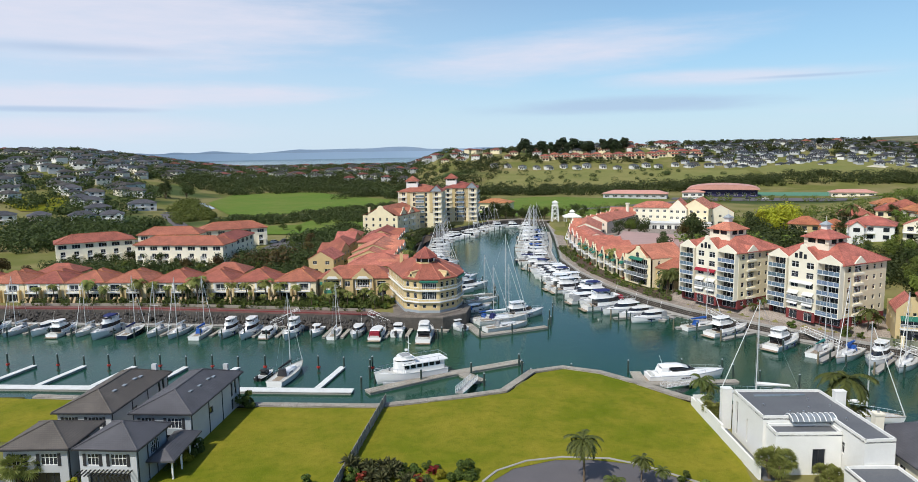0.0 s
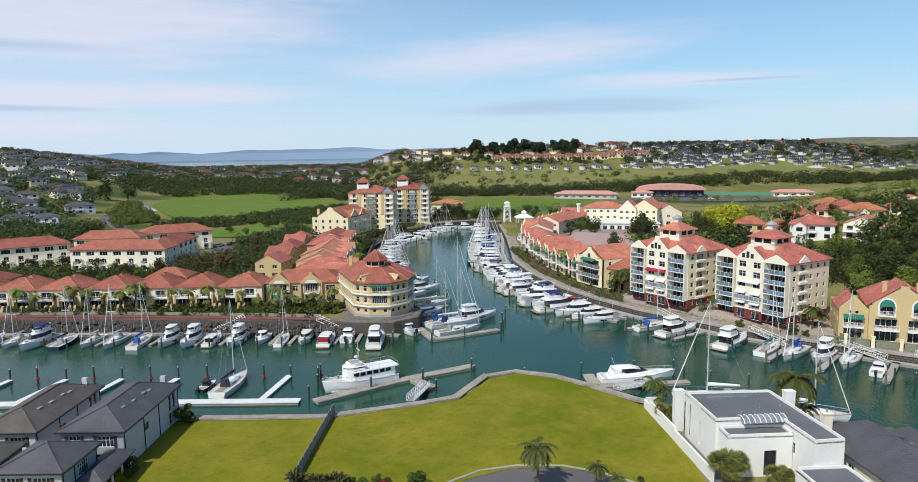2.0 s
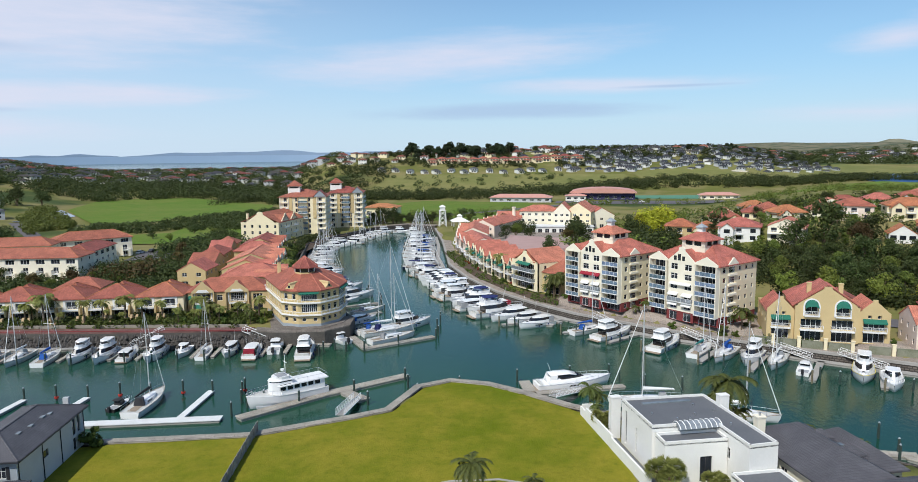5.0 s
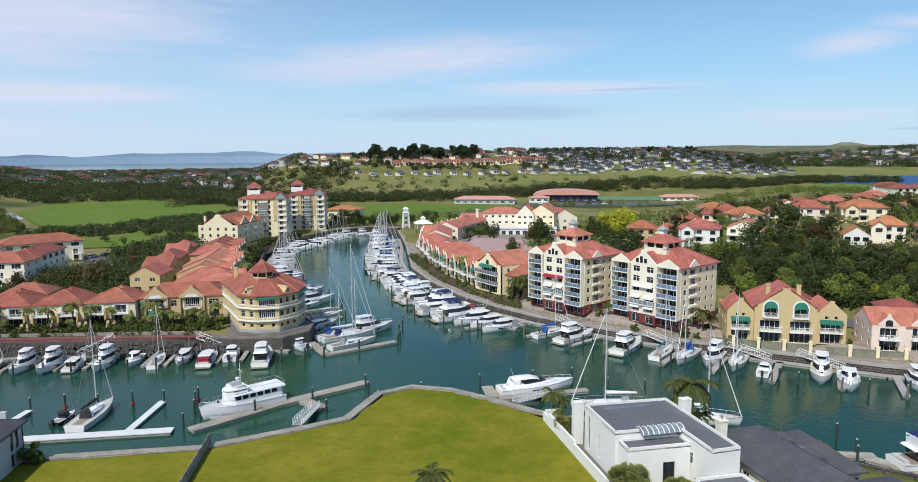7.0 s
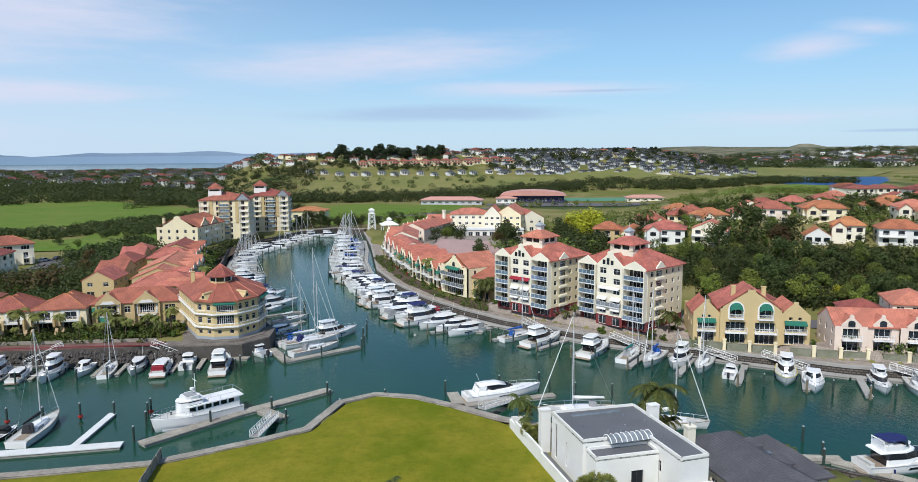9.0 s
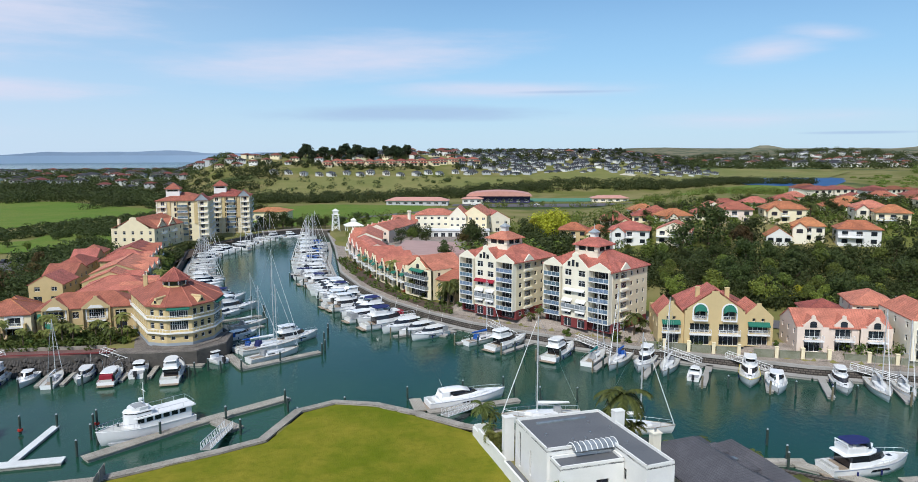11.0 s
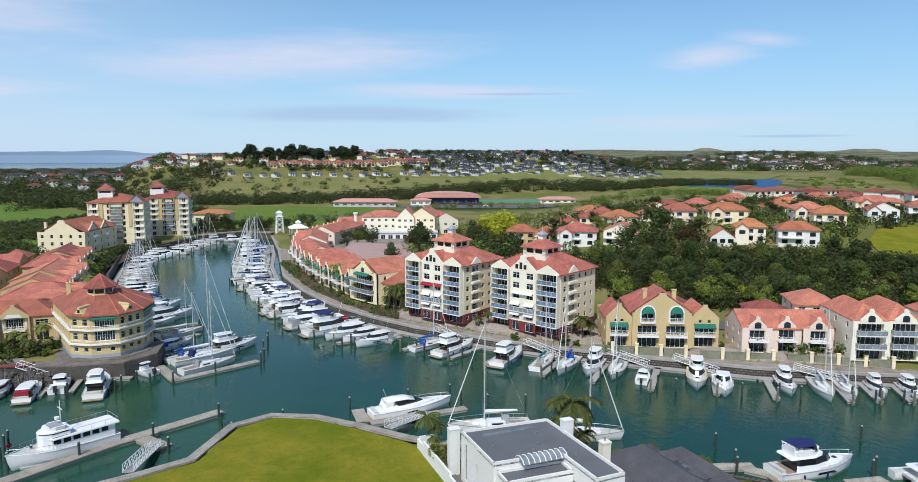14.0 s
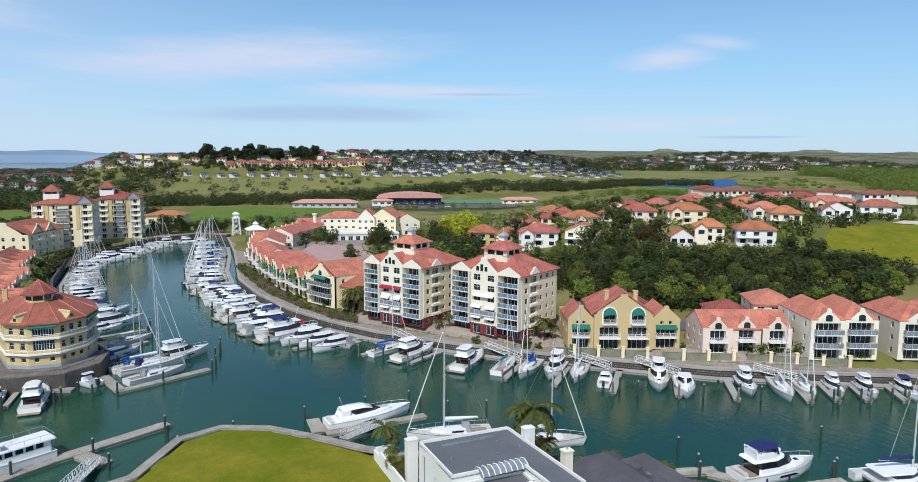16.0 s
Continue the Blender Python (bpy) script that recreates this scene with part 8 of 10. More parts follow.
modern_house()
wall = thing("garden_wall", "white rendered garden wall stepping along the lawn", "garden wall", pose(0, 0, 2.4))
for k, (y0, y1, z) in enumerate(((111.0, 108.4, 1.5), (108.4, 97.5, 2.2), (97.5, 84.5, 1.8))):
    part("wall_panel", Geo().box(38.95 - 0.05 * k, 39.25 - 0.05 * k, y1, y0, 0, z), "white_wall", wall)
part("wall_panel", Geo().box(39.2, 41.6, 110.6, 110.9, 0, 1.9), "white_wall", wall)
drape("side_path", [(39.4, 110.4), (41.2, 110.4), (41.0, 84), (39.4, 84)], "roof_membrane", "grey paved side path", "path", 0.12, 4.0)


def dark_house():
    top = thing("dark_roofed_house", "pale house under a broad dark tiled roof with dormers", "house", pose(0, 0, 2.4))
    r = Geo()
    for x0, x1, y0, y1, z, rise in ((56.2, 66.6, 74.0, 92.4, 3.6, 2.9), (64.4, 70.4, 78.0, 90.0, 3.2, 2.2), (60, 72, 62, 76, 3.4, 2.8)):
        g = Geo()
        m = pose(x0 + 0.5, y0 + 0.5, 0)
        w, d = x1 - x0 - 1.0, y1 - y0 - 1.0
        for n, side in enumerate(sides(w, d)):
            long_ = w if n % 2 == 0 else d
            facade(g, top, m @ side, long_, 0, z, row(long_, 3, 1.4, 0.9, 1.5) if n != 2 else [])
        part("wall", g, "ivory_wall", top)
        r = Geo()
        hip_roof(r, x0 + 0.5, x1 - 0.5, y0 + 0.5, y1 - 0.5, z + 0.15, rise, 0.6)
        part("roof", r, "slate_tile", top)
    for x, y in ((63.6, 80.2), (63.4, 85.6)):
        part("dormer", Geo().box(x - 1.2, x + 1.2, y - 0.9, y + 0.9, 3.6, 5.2), "ivory_wall", top)
        part("dormer_window", Geo().box(x + 1.18, x + 1.24, y - 0.6, y + 0.6, 4.4, 5.0), "window_glass", top)
        t = Geo()
        hip_roof(t, x - 1.2, x + 1.2, y - 0.9, y + 0.9, 5.3, 0.9, 0.35)
        part("dormer_roof", t, "slate_tile", top)
    part("chimney", Geo().box(56.2, 57.4, 88.4, 89.4, 2.0, 7.0).box(56.1, 57.5, 88.3, 89.5, 7.0, 7.2), "ivory_wall", top)
    part("chimney_pot", Geo().tube((56.8, 88.9, 7.2), (56.8, 88.9, 7.7), 0.16, 7), "metal", top)
    part("skylight", Geo().box(64.6, 65.4, 83.2, 84.0, 4.55, 4.75), "clear_glass", top)


dark_house()

# planting on the near bank
for x, y, s in ((16.0, 84.8, 1.0), (23.2, 83.6, 0.55), (25.6, 82.6, 0.5), (19.0, 80.5, 0.5)):
    plant("palm", x, y, s)
for x, y, s, kind in ((43.8, 110.6, 0.7, "palm"), (41.0, 112.0, 0.8, "palm"), (42.4, 111.0, 0.6, "palm"), (40.6, 107.8, 0.5, "palm"), (58.8, 100.6, 2.1, "palm"), (56.6, 101.6, 1.9, "palm"), (60.0, 99.4, 1.7, "palm"), (67.4, 93.6, 1.05, "palm"), (61.6, 94.4, 1.05, "palm"), (72.6, 88.6, 0.9, "palm"), (41.0, 84.6, 1.12, "fan"), (46.8, 82.4, 0.62, "fan"), (40.4, 104.6, 0.8, "fan"), (40.2, 102.0, 0.6, "palm"), (-58.2, 86.0, 1.15, "fan")):
    plant(kind, x, y, s)
near_rng = random.Random(3)
for k in range(26):
    plant(("spiky", "bush", "bush_yellow", "spiky", "bush", "shrub_red")[k % 6], near_rng.uniform(-15.5, -3.0), near_rng.uniform(82.0, 88.5), near_rng.uniform(0.8, 1.2))
for x, y, s, kind in ((0.3, 86.6, 1.5, "bush"), (-1.2, 85.4, 1.1, "bush"), (-3.0, 86.4, 1.0, "bush_yellow"), (-37.2, 112.6, 2.0, "bush"), (-39.4, 96.0, 1.3, "bush"), (-38.8, 94.0, 1.3, "bush"), (-39.2, 92.0, 1.1, "bush_yellow"), (-40.6, 90.0, 1.0, "bush"),
                      (-51.4, 84.6, 1.2, "bush_yellow"), (-51.2, 86.6, 1.2, "bush"), (-51.2, 88.2, 1.0, "bush_yellow"), (29.5, 84.5, 0.8, "shrub"), (28, 82.5, 1, "shrub"), (31, 82.0, 0.9, "shrub_light"), (-20.6, 84.4, 1.0, "shrub"), (-15.0, 88.2, 1.4, "spiky"), (-12.6, 88.0, 1.2, "spiky"), (-10.4, 87.6, 1.2, "spiky"),
                      (47.6, 82.6, 1.2, "shrub"), (48.4, 80.4, 1.0, "shrub"), (39.9, 81.0, 1.3, "shrub_light")):
    plant(kind, x, y, s)


# ---- promenades and gardens by the water ----
garden = random.Random(9)


def along_line(line, offset, gap, kinds, scale, jitter=0.6, z=3.5, start=0.0, stop=1e9):
    """Plants at even steps beside a line, on its land side."""
    u = 0.0
    for a, b in zip(line, line[1:]):
        a, b = Vector(a), Vector(b)
        d, long_ = (b - a).normalized(), (b - a).length
        n = Vector((-d.y, d.x))
        v = gap / 2
        while v < long_:
            if start < u + v < stop:
                p = a + d * (v + garden.uniform(-jitter, jitter)) + n * (offset + garden.uniform(-jitter, jitter))
                plant(garden.choice(kinds), p.x, p.y, scale * garden.uniform(0.75, 1.25), z)
            v += gap
        u += long_


west_line = [(-126, 188.4), (-83, 184.2), (-50, 178.5), (-22, 173.3)]
along_line(west_line, 6.4, 5.2, ["palm_light", "palm_light", "shrub", "palm_light", "bush"], 1.0)
along_line(west_line, 10.0, 4.8, ["palm_light", "palm", "shrub"], 0.9)
along_line([(-44, 180.0), (-22, 176.0)], 8.5, 3.0, ["palm_light", "palm_light", "shrub"], 1.05)
along_line([(-9.0, 210), (-18, 247), (-22.5, 289), (-22, 336)], 1.2, 4.4, ["shrub", "bush", "shrub", "palm", "palm_light"], 0.8)
along_line(BASIN[17:22], 6.6, 5.2, ["palm_light", "shrub", "shrub_light", "bush", "shrub_red"], 1.0, z=3.1)
along_line(BASIN[21:23], 6.6, 4.0, ["palm", "shrub", "shrub"], 1.1, z=3.2)
along_line(BASIN[24:28], 8.0, 4.0, ["bush", "shrub", "shrub_light", "palm"], 0.9, z=3.4)
for x, y, s in ((60.0, 198.5, 1.35), (61.2, 196.6, 1.45), (62.2, 195.2, 1.2), (76.0, 172.4, 0.9), (78.2, 171.4, 0.8), (92.6, 154.6, 1.0), (93.6, 152.4, 1.1), (95.4, 151.6, 0.9), (89.6, 153.4, 0.8), (63.0, 180.6, 0.7)):
    plant("palm", x, y, s)
for x, y, s in ((57.5, 188.5, 1.6), (60.4, 183.6, 1.5), (74.6, 175.6, 1.2), (80.0, 160.5, 1.4), (88.6, 152.6, 1.5), (91.0, 150.6, 1.2)):
    plant("bush", x, y, s * 0.8)
# palms and dark planting between the gabled house and the corner house
yard = random.Random(14)
for x, y in ((-37.5, 186), (-34.0, 187.5), (-30.5, 185.0), (-27.6, 187.6), (-24.4, 184.6), (-21.6, 186.8), (-19.6, 182.0), (-20.6, 190.6), (-33.0, 183.0), (-23.0, 180.6)):
    plant("palm_light" if yard.random() < 0.6 else "palm", x, y, yard.uniform(0.55, 0.85), 3.5)
for k in range(46):
    plant(yard.choice(["bush", "shrub", "shrub", "shrub_light"]), yard.uniform(-40, -19), yard.uniform(180.5, 191.5), yard.uniform(0.8, 1.4), 3.5)
# low garden walls and piers before the east houses
low_wall = [Vector(p) for p in ((91.4, 145.6), (110.6, 132.6), (126.0, 123.4), (145.2, 110.4))]
for a, b in zip(low_wall, low_wall[1:]):
    d = (b - a).normalized()
    n = round((b - a).length / 5.2)
    for k in range(n):
        p, q = a + d * (k * 5.2 + 0.3), a + d * (k * 5.2 + 4.4)
        solid("garden_wall", Geo().box(0, (q - p).length, -0.15, 0.15, -1.2, 0.8).box(-0.05, (q - p).length + 0.05, -0.2, 0.2, 0.8, 0.9), "garden_render", "low rendered garden wall by the promenade", "garden wall", front(p, q, 3.0), "garden walls")
        solid("gate_pier", Geo().box(-0.35, 0.35, -0.35, 0.35, -1.2, 1.5).box(-0.42, 0.42, -0.42, 0.42, 1.5, 1.65), "cream_wall", "cream gate pier with a flat cap", "gate pier", front(q + d * 0.5, q + d, 3.0), "gate piers")
for k in range(13):
    p = Vector((-124, 192.6)) + (Vector((-46, 187.8)) - Vector((-124, 192.6))) * (k / 12)
    pair = thing("gate_pier", "pair of leaning cream buttress piers by the promenade", "gate pier", pose(p.x, p.y, 3.5, 0, 0, -4), "buttress piers")
    for x in (-0.7, 0.7):
        part("buttress", Geo().loft([[(x - 0.4, -1.2, 0), (x + 0.4, -1.2, 0), (x + 0.4, 0.5, 0), (x - 0.4, 0.5, 0)], [(x - 0.3, 0.0, 2.2), (x + 0.3, 0.0, 2.2), (x + 0.3, 0.5, 2.2), (x - 0.3, 0.5, 2.2)]]), "tan_wall", pair)
solid("promenade_wall", strip(Geo(), [(-126, 187.9), (-83, 184.4), (-50, 178.7), (-24, 173.9)], 3.6, 4.0, 3.5, 4.3), "base_wall", "low brown wall along the promenade gardens", "wall", kind="structure")
solid("promenade_rail", strip(Geo(), [(-126, 188.0), (-83, 184.5), (-50, 178.8), (-22, 173.6)], 0.05, 0.2, 3.55, 3.8), "maroon_wall", "low dark red timber rail along the quay edge", "rail", kind="structure")

# rocks at the foot of the west quay
rock_rng = np.random.default_rng(4)
rocks = Geo()
for k in range(1500):
    t = rock_rng.uniform(0, 1)
    u = rock_rng.uniform(0, 1)
    x = -128 + 111 * t
    y = np.interp(x, [-128, -119, -83, -50, -22, -16], [188.4, 187.5, 184, 178.3, 173.1, 169.8]) - 0.1 - 2.4 * u
    r = rock_rng.uniform(0.4, 0.85)
    v = [(x + r * a * rock_rng.uniform(0.7, 1.2), y + r * b * rock_rng.uniform(0.7, 1.2), 2.7 - 2.9 * u + r * c * rock_rng.uniform(0.7, 1.1)) for a, b, c in ((1, 0, 0), (-1, 0, 0), (0, 1, 0), (0, -1, 0), (0, 0, 1), (0, 0, -1))]
    rocks.add(v, [(0, 2, 4), (2, 1, 4), (1, 3, 4), (3, 0, 4), (2, 0, 5), (1, 2, 5), (3, 1, 5), (0, 3, 5)])
solid("riprap", rocks, "rock", "dark rocks piled against the west quay wall", "rocks", kind="stuff")

# ---- lighthouse, pavilion, school, hall ----
tower = thing("harbour_light", "white lattice light tower at the head of the harbour", "tower", pose(56.2, 396, 3.5))
tg = Geo()
for sx, sy in ((1, 1), (1, -1), (-1, 1), (-1, -1)):
    tg.tube((sx * 2.0, sy * 2.0, 0), (sx * 1.5, sy * 1.5, 9.0), 0.22, 5)
for z in (0.5, 3.3, 6.1):
    k0, k1 = 2.0 - 0.055 * z, 2.0 - 0.055 * (z + 2.8)
    for (ax, ay), (bx, by) in zip(((1, 1), (-1, 1), (-1, -1), (1, -1)), ((-1, 1), (-1, -1), (1, -1), (1, 1))):
        tg.tube((ax * k0, ay * k0, z), (bx * k1, by * k1, z + 2.8), 0.14, 4).tube((bx * k0, by * k0, z), (ax * k1, ay * k1, z + 2.8), 0.14, 4)
part("lattice", tg, "white_paint", tower)
part("gallery", Geo().box(-2.0, 2.0, -2.0, 2.0, 9.0, 9.3).box(-1.3, 1.3, -1.3, 1.3, 9.3, 11.2), "white_wall", tower)
tr = Geo()
hip_roof(tr, -1.4, 1.4, -1.4, 1.4, 11.3, 1.2, 0.4)
part("roof", tr, "white_wall", tower)
pav = thing("pavilion", "white pavilion with a pyramid roof and lantern", "pavilion", pose(65.5, 392, 3.5))
for x in (-4, 0, 4):
    for y in (-4, 4):
        part("post", Geo().box(x - 0.2, x + 0.2, y - 0.2, y + 0.2, 0, 3.2), "white_paint", pav)
pg = Geo()
hip_roof(pg, -4.4, 4.4, -4.4, 4.4, 3.3, 2.6, 0.6)
hip_roof(pg, -1.2, 1.2, -1.2, 1.2, 6.2, 1.2, 0.3)
part("roof", pg, "white_wall", pav)
part("lantern", Geo().box(-1.1, 1.1, -1.1, 1.1, 5.0, 6.1), "white_wall", pav)


def hall(label, a, b, d, z, rise, wall_mat, roof_mat, arched=False):
    w = math.hypot(b[0] - a[0], b[1] - a[1])
    top = thing("hall", label, "hall", front(a, b, float(surface(*a))))
    g = Geo()
    for n, side in enumerate(sides(w, d)):
        long_ = w if n % 2 == 0 else d
        facade(g, top, side, long_, 0, z, row(long_, max(3, int(long_ / 6)), 3.4, 1.2, z * 0.4) if n == 0 else [])
    part("wall", g, wall_mat, top)
    r = Geo()
    if arched:
        r.loft([[(w / 2 - (w / 2 + 2) * math.cos(math.pi * i / 8), y, z + rise * math.sin(math.pi * i / 8)) for i in range(9)] for y in (-3, d)])
    else:
        hip_roof(r, 0, w, 0, d, z + 0.1, rise, 1.0)
    part("roof", r, roof_mat, top)
    return top


hall("long low school building with a pinkish roof", (122, 574), (170, 556), 14, 4.0, 2.6, "pale_wall", "salmon_sheet")
hall("school hall with a purple front and arched pink roof", (196, 580), (246, 560), 26, 6.0, 4.4, "purple_wall", "salmon_sheet", True)
hall("low white wing beside the school hall", (188, 572), (204, 566), 10, 4.2, 1.6, "white_wall", "salmon_sheet")
hall("long low clubhouse with a pinkish roof", (302, 552), (332, 541), 12, 3.6, 2.2, "ivory_wall", "salmon_sheet")
hall("cream hall with a red roof behind the tower block", (13, 470), (34, 463), 15, 6.0, 2.4, "cream_wall", "orange_tile")
drape("lower_lawn", [(-108, 352), (-84, 350), (-72, 384), (-88, 400), (-112, 392)], "park_grass", "green lawn below the sports field", "lawn", 0.4, 10)
drape("court", [(250, 575), (330, 548), (340, 580), (262, 606)], "turf_court", "green sports court behind a fence", "sports court", 0.3, 15)
drape("parking", [(170, 545), (300, 505), (306, 530), (178, 566)], "asphalt", "asphalt car park by the school", "car park", 0.3, 15)
drape("avenue", [(-70, 436), (60, 452), (190, 530), (300, 495), (420, 470), (420, 478), (300, 503), (190, 540), (58, 460), (-70, 444)], "asphalt", "grey road through the park", "road", 0.35, 15)

# ---- fields ----
drape("park_oval", [(-204, 556), (-213, 645), (-178, 694), (-140, 690), (-91, 632), (-58, 588), (-56, 547), (-105, 493), (-130, 448), (-151, 455), (-178, 505)], "park_grass", "bright green sports field", "field", 0.5, 20)
drape("park_green", [(8, 432), (14, 560), (70, 600), (150, 560), (160, 500), (128, 440), (70, 425)], "park_grass", "green park behind the harbour", "field", 0.3, 15)
drape("pasture_middle", [(20, 690), (50, 800), (190, 780), (310, 735), (300, 690), (160, 680)], "dry_grass", "dry yellow-green pasture slope", "field", 0.6, 20)
drape("pasture_east", [(310, 660), (320, 740), (430, 760), (540, 800), (700, 860), (820, 760), (720, 700), (600, 730), (500, 690), (450, 620)], "dry_grass", "golf course grass below the suburb", "field", 0.8, 25)
drape("meadow_east", [(330, 470), (330, 545), (440, 570), (520, 540), (500, 470), (420, 440)], "park_grass", "green meadow near the school", "field", 0.5, 20)
drape("meadow_west", [(-322, 478), (-318, 500), (-290, 508), (-272, 480), (-263, 452), (-283, 440)], "lawn", "green meadow between houses", "field", 0.5, 15)
drape("verge_west", [(-96, 372), (-92, 420), (-50, 430), (-48, 380), (-66, 362)], "park_grass", "grass verge near the road", "field", 0.3, 10)
drape("slope_lawn", [(214, 166), (224, 180), (246, 192), (268, 186), (282, 160), (252, 142), (230, 148)], "lawn", "open mown slope above the trees", "field", 0.4, 8)
drape("bare_slope", [(283, 160), (270, 186), (284, 190), (300, 162)], "sand", "bare pale earth beside the mown slope", "field", 0.4, 8)
drape("bunker", [(420, 705), (432, 714), (446, 708), (436, 700)], "sand", "pale sand bunker on the golf course", "bunker", 1.0, 6)
drape("creek", [(-205, 470), (-196, 512), (-214, 548), (-206, 552), (-184, 516), (-190, 468)], "clear_glass", "tidal creek beside the sports field", "creek", 0.35, 10)
drape("lane", [(-160, 330), (-168, 400), (-204, 464), (-198, 468), (-161, 404), (-153, 330)], "asphalt", "narrow lane through the bush", "road", 0.3, 10)
drape("court_yard", [(-88, 298), (-60, 300), (-58, 325), (-86, 330)], "asphalt", "parking yard behind hedges", "car park", 0.3, 10)
drape("quay_apron", [(60, 195), (58.6, 194), (65.6, 183.6), (79.8, 164.6), (91.6, 151.8), (104.6, 139.8), (120, 126.2), (141, 112.8), (150, 116), (136, 126), (116, 137), (107, 152), (106, 166), (94, 178), (84, 190), (68, 198)], "paving", "paved forecourt of the quay houses", "forecourt", 0.32, 2.0)
drape("service_road", [(108, 154), (128, 146), (152, 126), (175, 108), (180, 114), (158, 132), (133, 153), (112, 161)], "asphalt", "service road behind the quay houses", "road", 0.25, 5)

# ---- houses on the hill to the east ----
FAR_WINDOWS = {}


def simple_house(x, y, turn, w, d, storeys, wall_mat, tile, label, group, roof="hip", z=None, rise=2.0, windows=3):
    z = float(surface(x, y)) - 0.3 if z is None else z
    top = thing("house", label, "house", pose(x, y, z, 0, 0, turn), group)
    h = storeys * 2.55 + 0.2
    body, panes = Geo().box(-w / 2, w / 2, -d / 2, d / 2, -1.5, h), Geo()
    r = Geo()
    if roof == "hip":
        hip_roof(r, -w / 2, w / 2, -d / 2, d / 2, h + 0.1, rise, 0.6)
    else:
        gable_roof(r, -w / 2, w / 2, -d / 2, d / 2, h, rise, 0.4)
        part("gable", Geo().slab([(-w / 2, h), (w / 2, h), (0, h + rise - 0.2)], -d / 2, d / 2), wall_mat, top)
    part("roof", r, tile, top)
    if windows == 3 and (round(x) + round(y)) % 3:
        sx = 1 if round(x) % 2 else -1
        e = Geo()
        gable_roof(e, sx * w * 0.28 - 2.4, sx * w * 0.28 + 2.4, -d / 2 - 2.2, 0, h - 0.5, 1.9, 0.35)
        part("wing_roof", e, tile, top)
        part("wing", Geo().box(sx * w * 0.28 - 2.2, sx * w * 0.28 + 2.2, -d / 2 - 2.0, 0, -1.5, h - 0.6).slab([(sx * w * 0.28 - 2.2, h - 0.6), (sx * w * 0.28 + 2.2, h - 0.6), (sx * w * 0.28, h + 1.1)], -d / 2 - 2.0, 0), wall_mat, top)
        part("wing_window", Geo().box(sx * w * 0.28 - 1.0, sx * w * 0.28 + 1.0, -d / 2 - 2.06, -d / 2 - 1.95, h - 2.4, h - 1.0), "window_glass", top)
    for s in range(storeys):
        for k in range(windows):
            x0 = -w / 2 + w * (k + 0.5) / windows
            panes.box(x0 - 0.9, x0 + 0.9, -d / 2 - 0.06, -d / 2 + 0.02, s * 2.55 + 0.6, s * 2.55 + 2.0)
        panes.box(-w / 2 - 0.06, -w / 2 + 0.02, -1.0, 1.0, s * 2.55 + 0.7, s * 2.55 + 1.9)
    part("wall", joined([body.mesh("wall", wall_mat), panes.mesh("wall", "window_glass")], "wall"), None, top)
    if storeys > 1:
        balcony(top, pose(-w / 2, -d / 2, 2.65), w * 0.6, 1.4)
    return top


HILL = [(159, 272, 10, 12, 9, 1, "cream_wall", "terracotta"), (168, 264, 15, 10, 9, 1, "cream_wall", "terracotta"), (144, 236, 20, 14, 11, 2, "white_wall", "pink_tile"), (155, 224, 25, 12, 10, 2, "ivory_wall", "pink_tile"),
        (172, 250, -10, 12, 9, 1, "ivory_wall", "orange_tile"), (185, 246, 10, 11, 9, 1, "ivory_wall", "terracotta"), (190, 236, 20, 13, 10, 2, "pinkish_wall", "terracotta"), (206, 228, 15, 15, 10, 2, "cream_wall", "orange_tile"),
        (184, 206, 20, 8, 9, 1, "white_wall", "orange_tile"), (194, 203, 25, 10, 8, 2, "ivory_wall", "orange_tile"), (204, 192, 20, 13, 8, 2, "white_wall", "orange_tile"), (232, 203, 25, 11, 9, 2, "cream_wall", "orange_tile"),
        (236, 216, 20, 12, 10, 2, "ivory_wall", "pink_tile"), (262, 204, 30, 11, 9, 2, "white_wall", "terracotta"), (292, 206, 30, 15, 9, 2, "white_wall", "terracotta"), (300, 236, 20, 18, 12, 2, "cream_wall", "pink_tile"),
        (226, 246, 10, 14, 9, 1, "ivory_wall", "terracotta"), (258, 252, 15, 13, 9, 1, "ivory_wall", "orange_tile"), (200, 262, 10, 12, 9, 1, "ivory_wall", "pink_tile"), (216, 274, 5, 13, 9, 1, "cream_wall", "terracotta"),
        (240, 282, 10, 12, 9, 1, "ivory_wall", "pink_tile"), (264, 290, 10, 12, 9, 1, "white_wall", "terracotta"), (284, 270, 15, 13, 9, 1, "ivory_wall", "orange_tile"), (310, 290, 10, 13, 10, 1, "ivory_wall", "terracotta"),
        (134, 262, 15, 11, 9, 2, "yellow_wall", "orange_tile"), (142, 256, 15, 9, 9, 1, "cream_wall", "orange_tile"), (176, 268, 0, 9, 8, 1, "white_wall", "terracotta"), (330, 250, 25, 15, 10, 1, "ivory_wall", "pink_tile"),
        (170, 290, 5, 12, 9, 1, "cream_wall", "terracotta"), (190, 300, 0, 12, 9, 1, "ivory_wall", "orange_tile"), (290, 310, 10, 12, 9, 1, "ivory_wall", "pink_tile"), (340, 300, 20, 14, 9, 1, "white_wall", "terracotta")]
